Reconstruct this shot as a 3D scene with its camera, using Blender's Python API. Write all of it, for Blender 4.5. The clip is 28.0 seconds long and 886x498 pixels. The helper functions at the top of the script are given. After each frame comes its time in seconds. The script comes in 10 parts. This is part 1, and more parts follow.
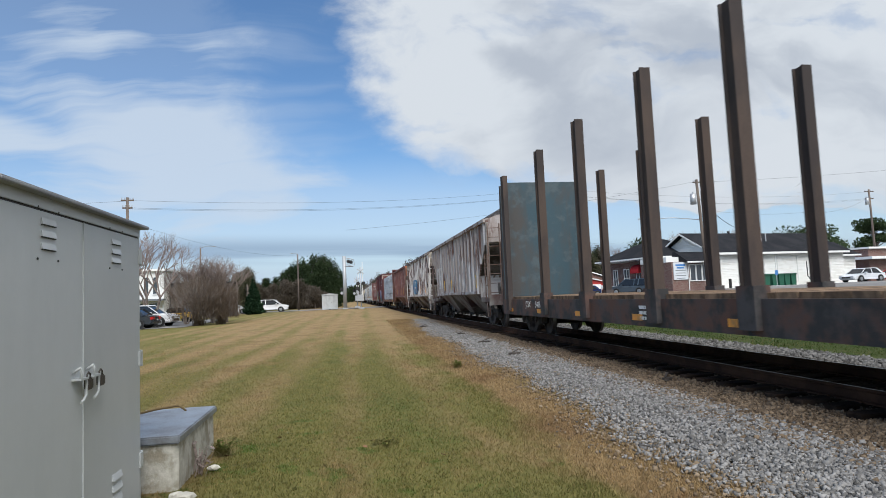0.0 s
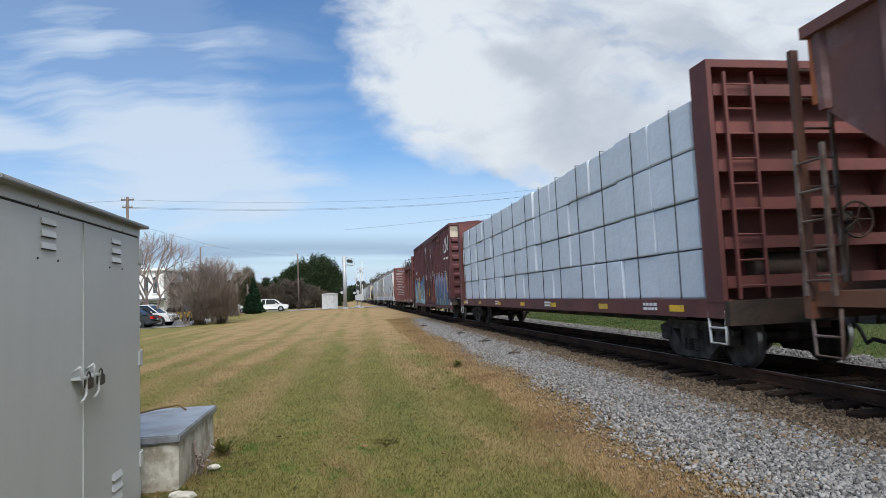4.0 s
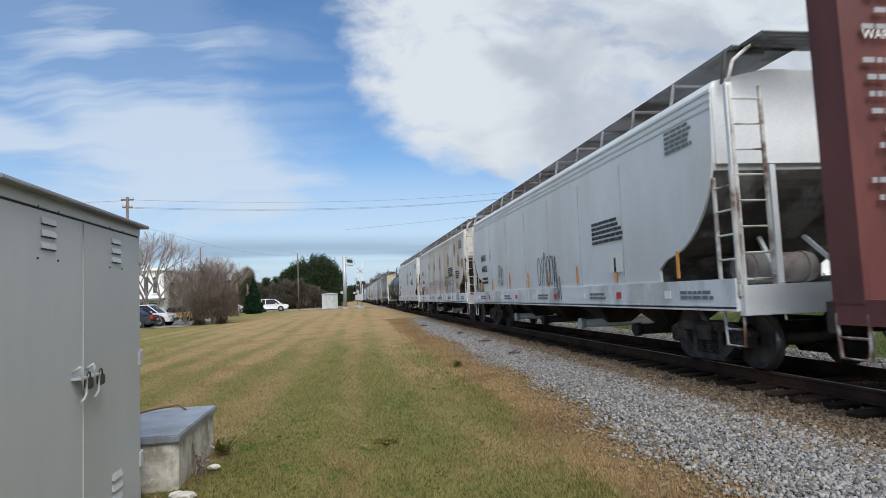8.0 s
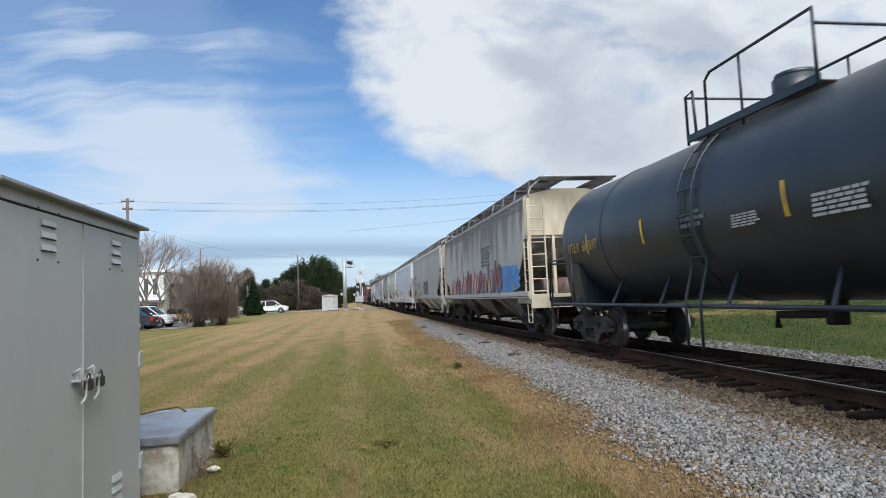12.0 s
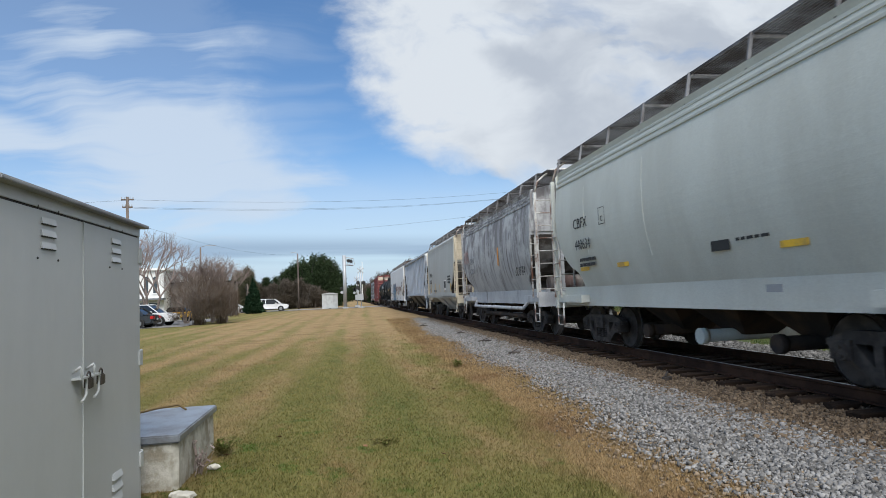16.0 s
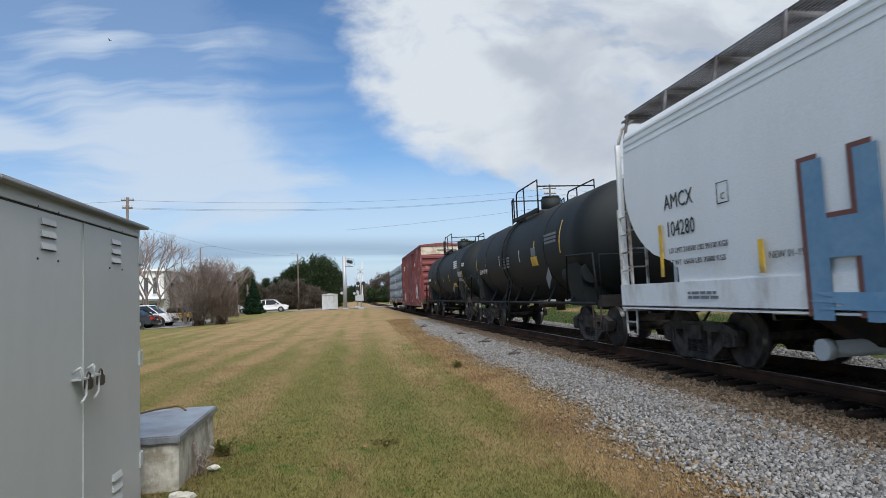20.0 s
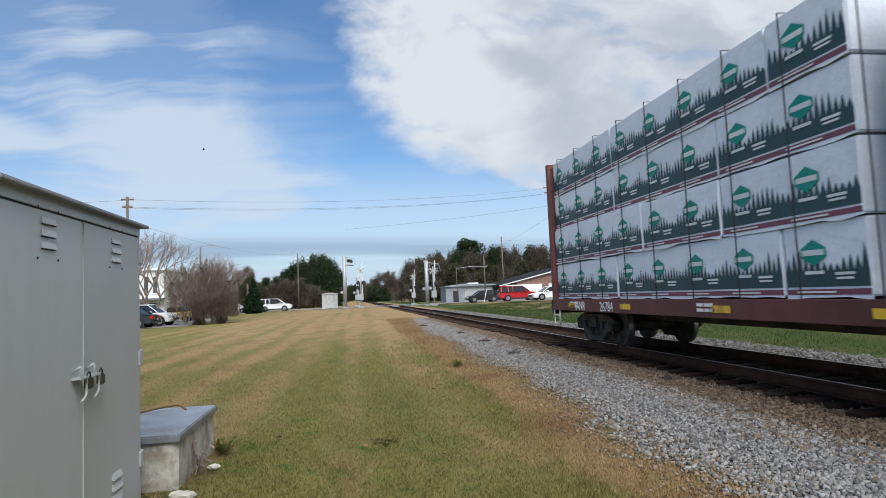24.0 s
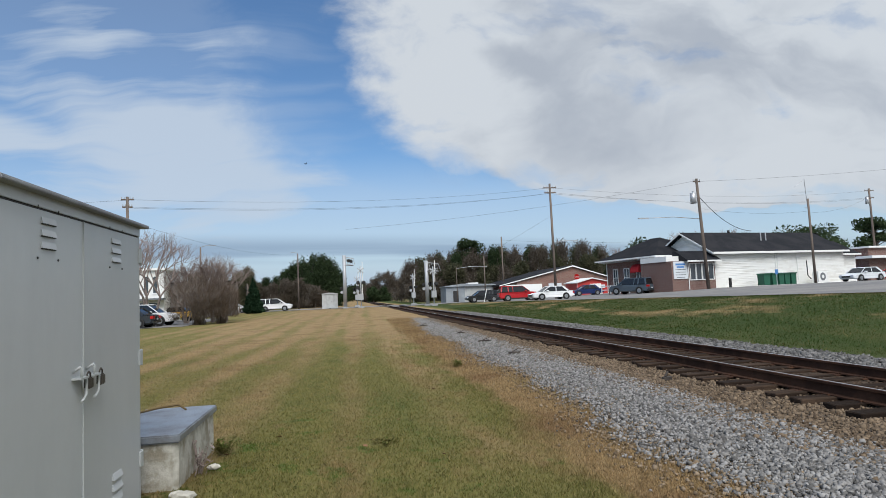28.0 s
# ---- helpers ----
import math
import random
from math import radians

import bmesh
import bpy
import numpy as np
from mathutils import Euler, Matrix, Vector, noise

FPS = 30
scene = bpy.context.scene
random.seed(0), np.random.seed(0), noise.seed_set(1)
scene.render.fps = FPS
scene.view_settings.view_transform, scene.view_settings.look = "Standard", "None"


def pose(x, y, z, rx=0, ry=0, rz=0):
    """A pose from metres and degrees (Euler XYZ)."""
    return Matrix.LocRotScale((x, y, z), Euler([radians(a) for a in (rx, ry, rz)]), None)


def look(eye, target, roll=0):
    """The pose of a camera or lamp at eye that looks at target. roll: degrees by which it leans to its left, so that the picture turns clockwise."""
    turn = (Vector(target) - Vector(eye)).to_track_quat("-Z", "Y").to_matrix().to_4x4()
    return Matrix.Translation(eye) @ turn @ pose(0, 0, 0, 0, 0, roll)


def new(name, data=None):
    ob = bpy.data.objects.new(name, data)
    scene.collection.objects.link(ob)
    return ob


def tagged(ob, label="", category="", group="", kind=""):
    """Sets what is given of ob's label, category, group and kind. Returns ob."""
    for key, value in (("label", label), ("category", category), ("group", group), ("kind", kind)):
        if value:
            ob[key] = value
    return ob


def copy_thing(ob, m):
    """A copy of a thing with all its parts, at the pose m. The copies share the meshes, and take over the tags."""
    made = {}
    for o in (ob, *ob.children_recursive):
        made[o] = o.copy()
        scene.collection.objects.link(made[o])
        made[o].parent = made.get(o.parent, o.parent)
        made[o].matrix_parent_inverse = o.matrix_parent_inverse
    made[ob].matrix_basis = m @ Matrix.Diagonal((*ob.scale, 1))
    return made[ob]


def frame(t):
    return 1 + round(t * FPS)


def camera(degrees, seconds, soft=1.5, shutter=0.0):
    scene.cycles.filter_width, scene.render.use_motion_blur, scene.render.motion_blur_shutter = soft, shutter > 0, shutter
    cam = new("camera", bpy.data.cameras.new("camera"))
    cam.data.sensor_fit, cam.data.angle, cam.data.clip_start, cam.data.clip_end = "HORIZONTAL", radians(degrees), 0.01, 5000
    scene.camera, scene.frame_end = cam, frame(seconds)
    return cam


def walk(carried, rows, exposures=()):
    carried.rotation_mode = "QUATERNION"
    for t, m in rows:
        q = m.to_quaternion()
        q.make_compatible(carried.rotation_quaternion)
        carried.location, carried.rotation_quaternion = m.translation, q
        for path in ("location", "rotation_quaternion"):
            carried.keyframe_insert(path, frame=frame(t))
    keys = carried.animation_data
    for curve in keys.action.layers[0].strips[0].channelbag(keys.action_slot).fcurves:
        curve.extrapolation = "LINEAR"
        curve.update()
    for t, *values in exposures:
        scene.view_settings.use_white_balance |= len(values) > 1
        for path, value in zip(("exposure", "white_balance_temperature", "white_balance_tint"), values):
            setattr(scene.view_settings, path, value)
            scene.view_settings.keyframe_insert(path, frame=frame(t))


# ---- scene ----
# exposure, sky and sun in one place
KELVIN, TINT = 6200.0, 10.0
# the lens opens a little while the train fills the view
EXPOSED = ((0.0, 0.14), (1.5, 0.26), (3.5, 0.26), (6.4, 0.34), (7.0, 0.16), (8.0, 0.2), (9.5, 0.14), (11.0, 0.18), (12.0, 0.28), (15.0, 0.2), (18.5, 0.24), (19.7, 0.16), (21.2, 0.36), (23.0, 0.26), (24.1, 0.2), (25.0, 0.0), (28.0, 0.0))
SUN_EL, SUN_AZ = 52.0, 180.0  # azimuth clockwise from +y
SKY_STRENGTH, SUN_POWER, SUN_WIDE = 0.14, 4.4, 45.0
CLOUD_DARK, CLOUD_LIGHT, VEIL = (3.1, 3.35, 3.7), (4.55, 4.75, 4.9), (3.95, 4.45, 5.0)
HAZE_DARK, HAZE_LIGHT = (2.05, 2.75, 3.6), (3.4, 4.1, 4.8)
SKY_TINT = (0.62, 0.77, 0.87)
EDGE_BEND, EDGE_AT = 0.003, -0.19  # the curved edge of the cloud bank
# the camera stands on a lawn beside the track, which runs along y
EYE = (0.0, 0.0, 1.62)
VIEW = 71.95
cam = camera(VIEW, 28.0, soft=0.5, shutter=0.08)
AIM = (1.5613, 9.8493, 2.3641)


def aim(dip=0.0):
    """The camera's pose, tipped up by dip degrees."""
    m = look(EYE, AIM, roll=-2.5)
    return m @ pose(0, 0, 0, dip)


TIPS = [(0.0, .075), (0.5, .08), (1.0, .16), (1.5, .16), (2.0, .09), (2.6, .06), (3.2, 0), (5.5, .08), (6.3, .02), (7.5, 0), (9.0, .07),
        (9.6, .03), (10.5, .08), (11.2, .09), (11.6, .2), (12.0, .17), (12.5, .1), (14.5, .02), (17.0, 0), (18.2, .08), (20.0, .07),
        (21.5, .06), (23.5, 0), (28.0, 0)]
walk(cam, [(t, aim(d)) for t, d in TIPS], exposures=[(t, e, KELVIN, TINT) for t, e in EXPOSED])

# ---- sky and sun ----
world = bpy.data.worlds.new("sky")
scene.world = world
world.use_nodes = True


class Nodes:
    """Short hand for building a node tree."""

    def __init__(self, tree):
        self.t = tree
        tree.nodes.clear()

    def n(self, kind, **kw):
        node = self.t.nodes.new("ShaderNode" + kind)
        for k, v in kw.items():
            if k == "op":
                node.operation = v
            elif k == "blend":
                node.data_type, node.blend_type = "RGBA", v
            elif k == "clamp":
                node.use_clamp = v
        return node

    def link(self, a, b):
        self.t.links.new(a, b)

    def put(self, socket, v):
        if hasattr(v, "links"):
            self.t.links.new(v, socket)
        else:
            socket.default_value = v

    def math(self, op, a, b=0.0, c=0.0, clamp=False):
        m = self.n("Math", op=op, clamp=clamp)
        for s, v in zip(m.inputs, (a, b, c)):
            self.put(s, v)
        return m.outputs[0]

    def vmath(self, op, a, b=(0, 0, 0)):
        m = self.n("VectorMath", op=op)
        self.put(m.inputs[0], a)
        self.put(m.inputs[1], b)
        return m.outputs["Value"] if op in ("DOT_PRODUCT", "LENGTH") else m.outputs[0]

    def noise(self, vec, scale, detail=3.0, rough=0.55, distort=0.0):
        m = self.n("TexNoise")
        self.put(m.inputs["Vector"], vec)
        m.inputs["Scale"].default_value = scale
        m.inputs["Detail"].default_value = detail
        m.inputs["Roughness"].default_value = rough
        m.inputs["Distortion"].default_value = distort
        return m.outputs["Fac"]

    def step(self, v, lo, hi, a=0.0, b=1.0):
        m = self.n("MapRange")
        m.interpolation_type = "SMOOTHSTEP"
        for s, x in zip(m.inputs, (v, lo, hi, a, b)):
            self.put(s, x)
        return m.outputs[0]

    def mix(self, f, a, b, blend="MIX"):
        m = self.n("Mix", blend=blend)
        m.inputs[0].default_value = 0.5
        self.put(m.inputs[0], f)
        self.put(m.inputs[6], a)
        self.put(m.inputs[7], b)
        return m.outputs[2]


def rgb(r, g, b):
    return (r, g, b, 1.0)


def sky_tree():
    """A half-clouded sky: a white bank over the line, thin high veils beside it, and bars of haze low down."""
    w = Nodes(world.node_tree)
    sky = w.n("TexSky")
    sky.sky_type = "NISHITA"
    sky.sun_disc = False
    sky.sun_elevation, sky.sun_rotation = radians(SUN_EL), radians(SUN_AZ)
    sky.air_density, sky.dust_density, sky.ozone_density = 1.0, 0.8, 2.0
    d = w.n("TexCoord").outputs["Generated"]
    # cloud coordinates on a plane that faces up the line
    ahead = Vector((0.156, 0.985, 0.074)).normalized()
    right = Vector((0.985, -0.156, -0.043)).normalized()
    over = right.cross(ahead)
    depth = w.math("MAXIMUM", w.math("ABSOLUTE", w.vmath("DOT_PRODUCT", d, tuple(ahead))), 0.12)
    u = w.math("DIVIDE", w.vmath("DOT_PRODUCT", d, tuple(right)), depth)
    v = w.math("DIVIDE", w.vmath("DOT_PRODUCT", d, tuple(over)), depth)
    com = w.n("CombineXYZ")
    w.put(com.inputs[0], u)
    w.put(com.inputs[1], v)
    p = com.outputs[0]

    def warped(base, scale, detail, amount, seed=(0, 0, 0)):
        t = w.n("TexNoise")
        w.put(t.inputs["Vector"], w.vmath("ADD", base, seed))
        t.inputs["Scale"].default_value = scale
        t.inputs["Detail"].default_value = detail
        t.inputs["Roughness"].default_value = 0.55
        bend = w.vmath("SUBTRACT", t.outputs["Color"], (.5, .5, .5))
        return w.vmath("ADD", base, w.vmath("MULTIPLY", bend, (amount, amount * 0.8, 0)))

    def stretched(turn, sx, sy, scale, detail, rough, distort, seed=(0, 0, 0), base=None):
        mp = w.n("Mapping")
        w.put(mp.inputs["Vector"], w.vmath("ADD", base or p, seed))
        mp.inputs["Rotation"].default_value = (0, 0, radians(turn))
        mp.inputs["Scale"].default_value = (sx, sy, 1.0)
        return w.noise(mp.outputs[0], scale, detail, rough, distort)

    def mass(uc, vc, ru, rv, turn, base):
        """A soft oval mass of cloud, 1 in its middle and 0 at its rim."""
        mp = w.n("Mapping")
        mp.vector_type = "TEXTURE"
        w.put(mp.inputs["Vector"], base)
        mp.inputs["Location"].default_value = (uc, vc, 0)
        mp.inputs["Rotation"].default_value = (0, 0, radians(turn))
        mp.inputs["Scale"].default_value = (ru, rv, 1.0)
        return w.step(w.vmath("LENGTH", mp.outputs[0]), 0.0, 1.0, 1.0, 0.0)

    pw = warped(warped(p, 3.0, 2.0, 0.10), 9.0, 5.0, 0.075, (3, 1, 0))
    soft = warped(p, 2.2, 3.0, 0.2, (5, 2, 0))
    sw = w.n("SeparateXYZ")
    w.link(pw, sw.inputs[0])
    # how far inside the curved edge of the bank a direction lies
    low_v = w.math("MAXIMUM", sw.outputs[1], 0.055)
    curve = w.math("DIVIDE", EDGE_BEND, w.math("MULTIPLY", low_v, low_v))
    edge = w.math("SUBTRACT", sw.outputs[0], w.math("ADD", curve, EDGE_AT))
    ragged = stretched(-35, 1.0, 1.7, 11.0, 6.0, 0.6, 0.2, (1, 6, 0))
    edge = w.math("ADD", edge, w.math("MULTIPLY", w.math("SUBTRACT", ragged, 0.5), 0.16))
    bank = w.step(edge, -0.03, 0.075)
    # holes of blue in the bank, few and pale
    holes = stretched(-30, 1.0, 2.2, 4.5, 5.0, 0.55, 0.3, (7.2, 4.4, 0), pw)
    bank = w.math("MULTIPLY", bank, w.step(holes, 0.30, 0.47, 0.62, 1.0))
    # thin veils beside the bank, drawn out along the wind
    strand = stretched(17, 0.8, 3.6, 3.4, 7.0, 0.55, 0.3, (1.3, 0.4, 0), soft)
    comb = stretched(24, 0.5, 5.5, 5.5, 4.0, 0.5, 0.25, (6.1, 8.3, 0), soft)
    cover = mass(-0.44, 0.165, 0.52, 0.21, -16, soft)
    for uc, vc, ru, rv, turn, k in ((-0.34, 0.31, 0.2, 0.10, 15, 0.5), (-0.70, 0.205, 0.3, 0.09, -12, 0.9), (-0.60, 0.33, 0.3, 0.12, 20, 0.42),
                                    (-0.25, 0.10, 0.3, 0.045, -4, 0.6), (-0.12, 0.065, 0.34, 0.03, 0, 0.6), (-0.55, 0.08, 0.35, 0.06, -3, 0.75)):
        cover = w.math("MAXIMUM", cover, w.math("MULTIPLY", mass(uc, vc, ru, rv, turn, soft), k))
    # the clear lane beside the bank
    lane = w.math("MULTIPLY", w.step(edge, -0.26, -0.12), w.step(v, 0.07, 0.16))
    grain = w.math("ADD", w.math("MULTIPLY", strand, 0.5), w.math("MULTIPLY", comb, 0.5))
    veil = w.step(w.math("ADD", w.math("MULTIPLY", grain, 1.5), w.math("MULTIPLY", w.math("SUBTRACT", cover, 0.42), 0.5)), 0.56, 1.02)
    veil = w.math("MULTIPLY", veil, w.math("SUBTRACT", 1.0, w.math("MULTIPLY", lane, 0.75)))
    haze = w.math("SUBTRACT", w.step(v, 0.0, 0.2, 0.6, 0.16), w.math("MULTIPLY", lane, 0.2))
    veil = w.math("MAXIMUM", w.math("MULTIPLY", veil, 0.88), haze)
    amount = w.math("MAXIMUM", bank, veil)
    # grey undersides within the bank
    shade = stretched(-32, 1.0, 1.9, 2.7, 5.0, 0.55, 0.4, (2.2, 9.1, 0), pw)
    grey = w.math("SUBTRACT", shade, w.math("MULTIPLY", mass(-0.02, 0.29, 0.24, 0.2, -50, p), 0.22))
    grey = w.math("ADD", grey, w.math("MULTIPLY", mass(0.21, 0.24, 0.2, 0.13, -30, p), 0.10))
    grey = w.math("ADD", grey, w.math("MULTIPLY", mass(0.10, 0.31, 0.09, 0.035, -15, pw), 0.16))
    cloud = w.mix(w.step(grey, 0.40, 0.66), rgb(*CLOUD_LIGHT), rgb(*CLOUD_DARK))
    cloud = w.mix(w.step(edge, -0.1, 0.0, 1.0, 0.0), cloud, rgb(*VEIL))
    tint = w.mix(1.0, sky.outputs[0], rgb(*SKY_TINT), "MULTIPLY")
    full = w.mix(amount, tint, cloud)
    # a grey-blue bar of cloud along the horizon
    bars = stretched(-2, 0.5, 9.0, 3.0, 4.0, 0.5, 0.1, (5.5, 0.3, 0))
    bar = w.math("MULTIPLY", w.math("MULTIPLY", w.step(v, 0.0, 0.03, 1.0, 0.0), w.step(v, -0.03, -0.008)), w.step(w.math("ADD", bars, w.math("MULTIPLY", u, -0.18)), 0.34, 0.56))
    full = w.mix(w.math("MULTIPLY", bar, 0.85), full, rgb(*HAZE_DARK))
    full = w.mix(w.step(v, -0.06, -0.012, 0.9, 0.0), full, rgb(*HAZE_LIGHT))
    bg = w.n("Background")
    w.link(full, bg.inputs[0])
    bg.inputs[1].default_value = SKY_STRENGTH
    out = w.n("OutputWorld")
    w.link(bg.outputs[0], out.inputs[0])


sky_tree()
sun_data = bpy.data.lights.new("sun", "SUN")
sun_data.energy, sun_data.angle, sun_data.color = SUN_POWER, radians(SUN_WIDE), (1.0, 0.965, 0.91)
sun = new("sun", sun_data)
_az, _el = radians(SUN_AZ), radians(SUN_EL)
sun.matrix_world = look((math.sin(_az) * math.cos(_el) * 60, math.cos(_az) * math.cos(_el) * 60, math.sin(_el) * 60), (0, 0, 0))
# ---- materials ----
def surf(name, col, rough=0.6, metal=0.0, spread=0.12, grain=40.0, stain=None, amount=0.5, size=1.2, stretch=(1, 1, 1), sharp=0.12,
         bump=0.15, relief=60.0, vary=0.06, runs=0.0, runs_from=3.2, second=None, second_amount=0.4, second_size=5.0, spec=0.4):
    """A procedural surface: a base colour with grain, one or two kinds of stain or wear, and fine relief."""
    m = bpy.data.materials.new(name)
    m.use_nodes = True
    k = Nodes(m.node_tree)
    info = k.n("ObjectInfo").outputs["Random"]
    co = k.n("TexCoord").outputs["Object"]
    off = k.n("CombineXYZ")
    for i, s in enumerate((37.0, 19.0, 11.0)):
        k.put(off.inputs[i], k.math("MULTIPLY", info, s))
    co = k.vmath("ADD", co, off.outputs[0])
    c = rgb(*col)
    if stain:
        st = k.vmath("MULTIPLY", co, stretch)
        f = k.noise(st, 1.0 / size, 6.0, 0.62, 0.3)
        if runs:
            # stains that start at the top edge and run out downwards
            hz = k.n("SeparateXYZ")
            k.link(k.n("TexCoord").outputs["Object"], hz.inputs[0])
            f = k.math("ADD", f, k.math("MULTIPLY", k.math("SUBTRACT", hz.outputs[2], runs_from), runs))
        mid = 0.66 - 0.32 * amount
        c = k.mix(k.step(f, mid - sharp, mid + sharp), c, rgb(*stain))
    if second:
        f = k.noise(k.vmath("ADD", co, (5.3, 2.2, 7.1)), 1.0 / second_size, 5.0, 0.6)
        mid = 0.66 - 0.32 * second_amount
        c = k.mix(k.step(f, mid - 0.08, mid + 0.08), c, rgb(*second))
    g = k.noise(co, grain, 4.0, 0.6)
    val = k.math("ADD", k.math("MULTIPLY", k.math("SUBTRACT", g, 0.5), 2 * spread * 1.6), 1.0)
    val = k.math("ADD", val, k.math("MULTIPLY", k.math("SUBTRACT", info, 0.5), 2 * vary))
    hsv = k.n("HueSaturation")
    k.put(hsv.inputs["Value"], val)
    k.put(hsv.inputs["Color"], c)
    b = k.n("BsdfPrincipled")
    k.link(hsv.outputs[0], b.inputs["Base Color"])
    k.put(b.inputs["Roughness"], k.math("ADD", rough - 0.08, k.math("MULTIPLY", g, 0.16), clamp=True))
    b.inputs["Metallic"].default_value = metal
    b.inputs["Specular IOR Level"].default_value = spec if rough < 0.78 else min(spec, 0.12)
    if bump:
        bp = k.n("Bump")
        bp.inputs["Strength"].default_value = bump
        bp.inputs["Distance"].default_value = 0.02
        k.put(bp.inputs["Height"], k.noise(co, relief, 3.0, 0.6))
        k.link(bp.outputs[0], b.inputs["Normal"])
    o = k.n("OutputMaterial")
    k.link(b.outputs[0], o.inputs[0])
    return m


def glass(name, col=(0.05, 0.07, 0.08), rough=0.05):
    m = bpy.data.materials.new(name)
    m.use_nodes = True
    b = m.node_tree.nodes["Principled BSDF"]
    b.inputs["Base Color"].default_value = rgb(*col)
    b.inputs["Roughness"].default_value = rough
    b.inputs["Specular IOR Level"].default_value = 0.7
    return m


RUST = (0.13, 0.055, 0.03)
DUST = (0.22, 0.18, 0.14)
M_truck = surf("truck steel", (0.042, 0.036, 0.032), 0.8, stain=(0.095, 0.08, 0.068), amount=0.5, size=0.3, bump=0.3)
M_tread = surf("wheel tread", (0.5, 0.49, 0.47), 0.3, 0.9, spread=0.05)
M_dark = surf("dark underframe", (0.035, 0.032, 0.03), 0.8, stain=(0.08, 0.055, 0.04), amount=0.45, size=0.8, bump=0.2)
M_grate = surf("galvanised grating", (0.24, 0.24, 0.25), 0.7, 0.2, stain=(0.06, 0.05, 0.045), amount=0.4)
M_rail_iron = surf("white grab iron", (0.55, 0.54, 0.5), 0.6, stain=RUST, amount=0.35, size=0.5)
M_rail_top = surf("polished rail head", (0.5, 0.49, 0.48), 0.38, 0.9, spread=0.1, bump=0.02)
M_rail_side = surf("rusty rail", (0.05, 0.026, 0.017), 0.9, stain=(0.085, 0.043, 0.026), amount=0.5, size=0.5, bump=0.3)
M_tie = surf("weathered sleeper wood", (0.02, 0.013, 0.009), 0.9, stain=(0.055, 0.036, 0.024), amount=0.42, size=0.4, stretch=(0.3, 3, 3), bump=0.6, relief=25, vary=0.3)
M_black = surf("black letters", (0.02, 0.02, 0.02), 0.6, spread=0.2)
M_white = surf("white letters", (0.72, 0.71, 0.68), 0.6, spread=0.12)
M_yellow = surf("yellow reflector", (0.75, 0.45, 0.02), 0.5, stain=(0.4, 0.25, 0.06), amount=0.3, size=0.3)
M_orange = surf("orange reflector", (0.72, 0.3, 0.04), 0.5, stain=(0.4, 0.2, 0.06), amount=0.3, size=0.3)
M_red = surf("red reflector", (0.5, 0.03, 0.04), 0.5, spread=0.1)
M_stencil_grey = surf("pale grey mark", (0.3, 0.31, 0.32), 0.6)
M_grey_bar = surf("grey stencil", (0.14, 0.15, 0.16), 0.6, spread=0.2)
# ---- mesh helpers ----
def box(bm, x0, x1, y0, y1, z0, z1, mi=0):
    v = [bm.verts.new(c) for c in ((x0, y0, z0), (x1, y0, z0), (x1, y1, z0), (x0, y1, z0), (x0, y0, z1), (x1, y0, z1), (x1, y1, z1), (x0, y1, z1))]
    for f in ((3, 2, 1, 0), (4, 5, 6, 7), (0, 1, 5, 4), (1, 2, 6, 5), (2, 3, 7, 6), (3, 0, 4, 7)):
        bm.faces.new([v[i] for i in f]).material_index = mi
    return v


def beam(bm, p, q, wide, deep, mi=0, up=(0, 0, 1)):
    """A square bar from p to q."""
    p, q = Vector(p), Vector(q)
    d = (q - p).normalized()
    u = Vector(up)
    if abs(d.dot(u)) > 0.98:
        u = Vector((0, 1, 0))
    s = d.cross(u).normalized() * wide / 2
    w = s.cross(d).normalized() * deep / 2
    v = [bm.verts.new(e + a * s + b * w) for e in (p, q) for a, b in ((-1, -1), (1, -1), (1, 1), (-1, 1))]
    for f in ((0, 1, 2, 3), (7, 6, 5, 4), (1, 0, 4, 5), (2, 1, 5, 6), (3, 2, 6, 7), (0, 3, 7, 4)):
        bm.faces.new([v[i] for i in f]).material_index = mi


def tube(bm, p, q, r, r2=None, seg=8, mi=0, caps=True):
    p, q = Vector(p), Vector(q)
    r2 = r if r2 is None else r2
    d = (q - p).normalized()
    u = d.orthogonal().normalized()
    w = d.cross(u)
    a = [bm.verts.new(p + (u * math.cos(t) + w * math.sin(t)) * r) for t in (2 * math.pi * i / seg for i in range(seg))]
    b = [bm.verts.new(q + (u * math.cos(t) + w * math.sin(t)) * r2) for t in (2 * math.pi * i / seg for i in range(seg))]
    for i in range(seg):
        f = bm.faces.new((a[i], a[(i + 1) % seg], b[(i + 1) % seg], b[i]))
        f.material_index, f.smooth = mi, seg > 8
    if caps:
        bm.faces.new(a[::-1]).material_index = mi
        bm.faces.new(b).material_index = mi


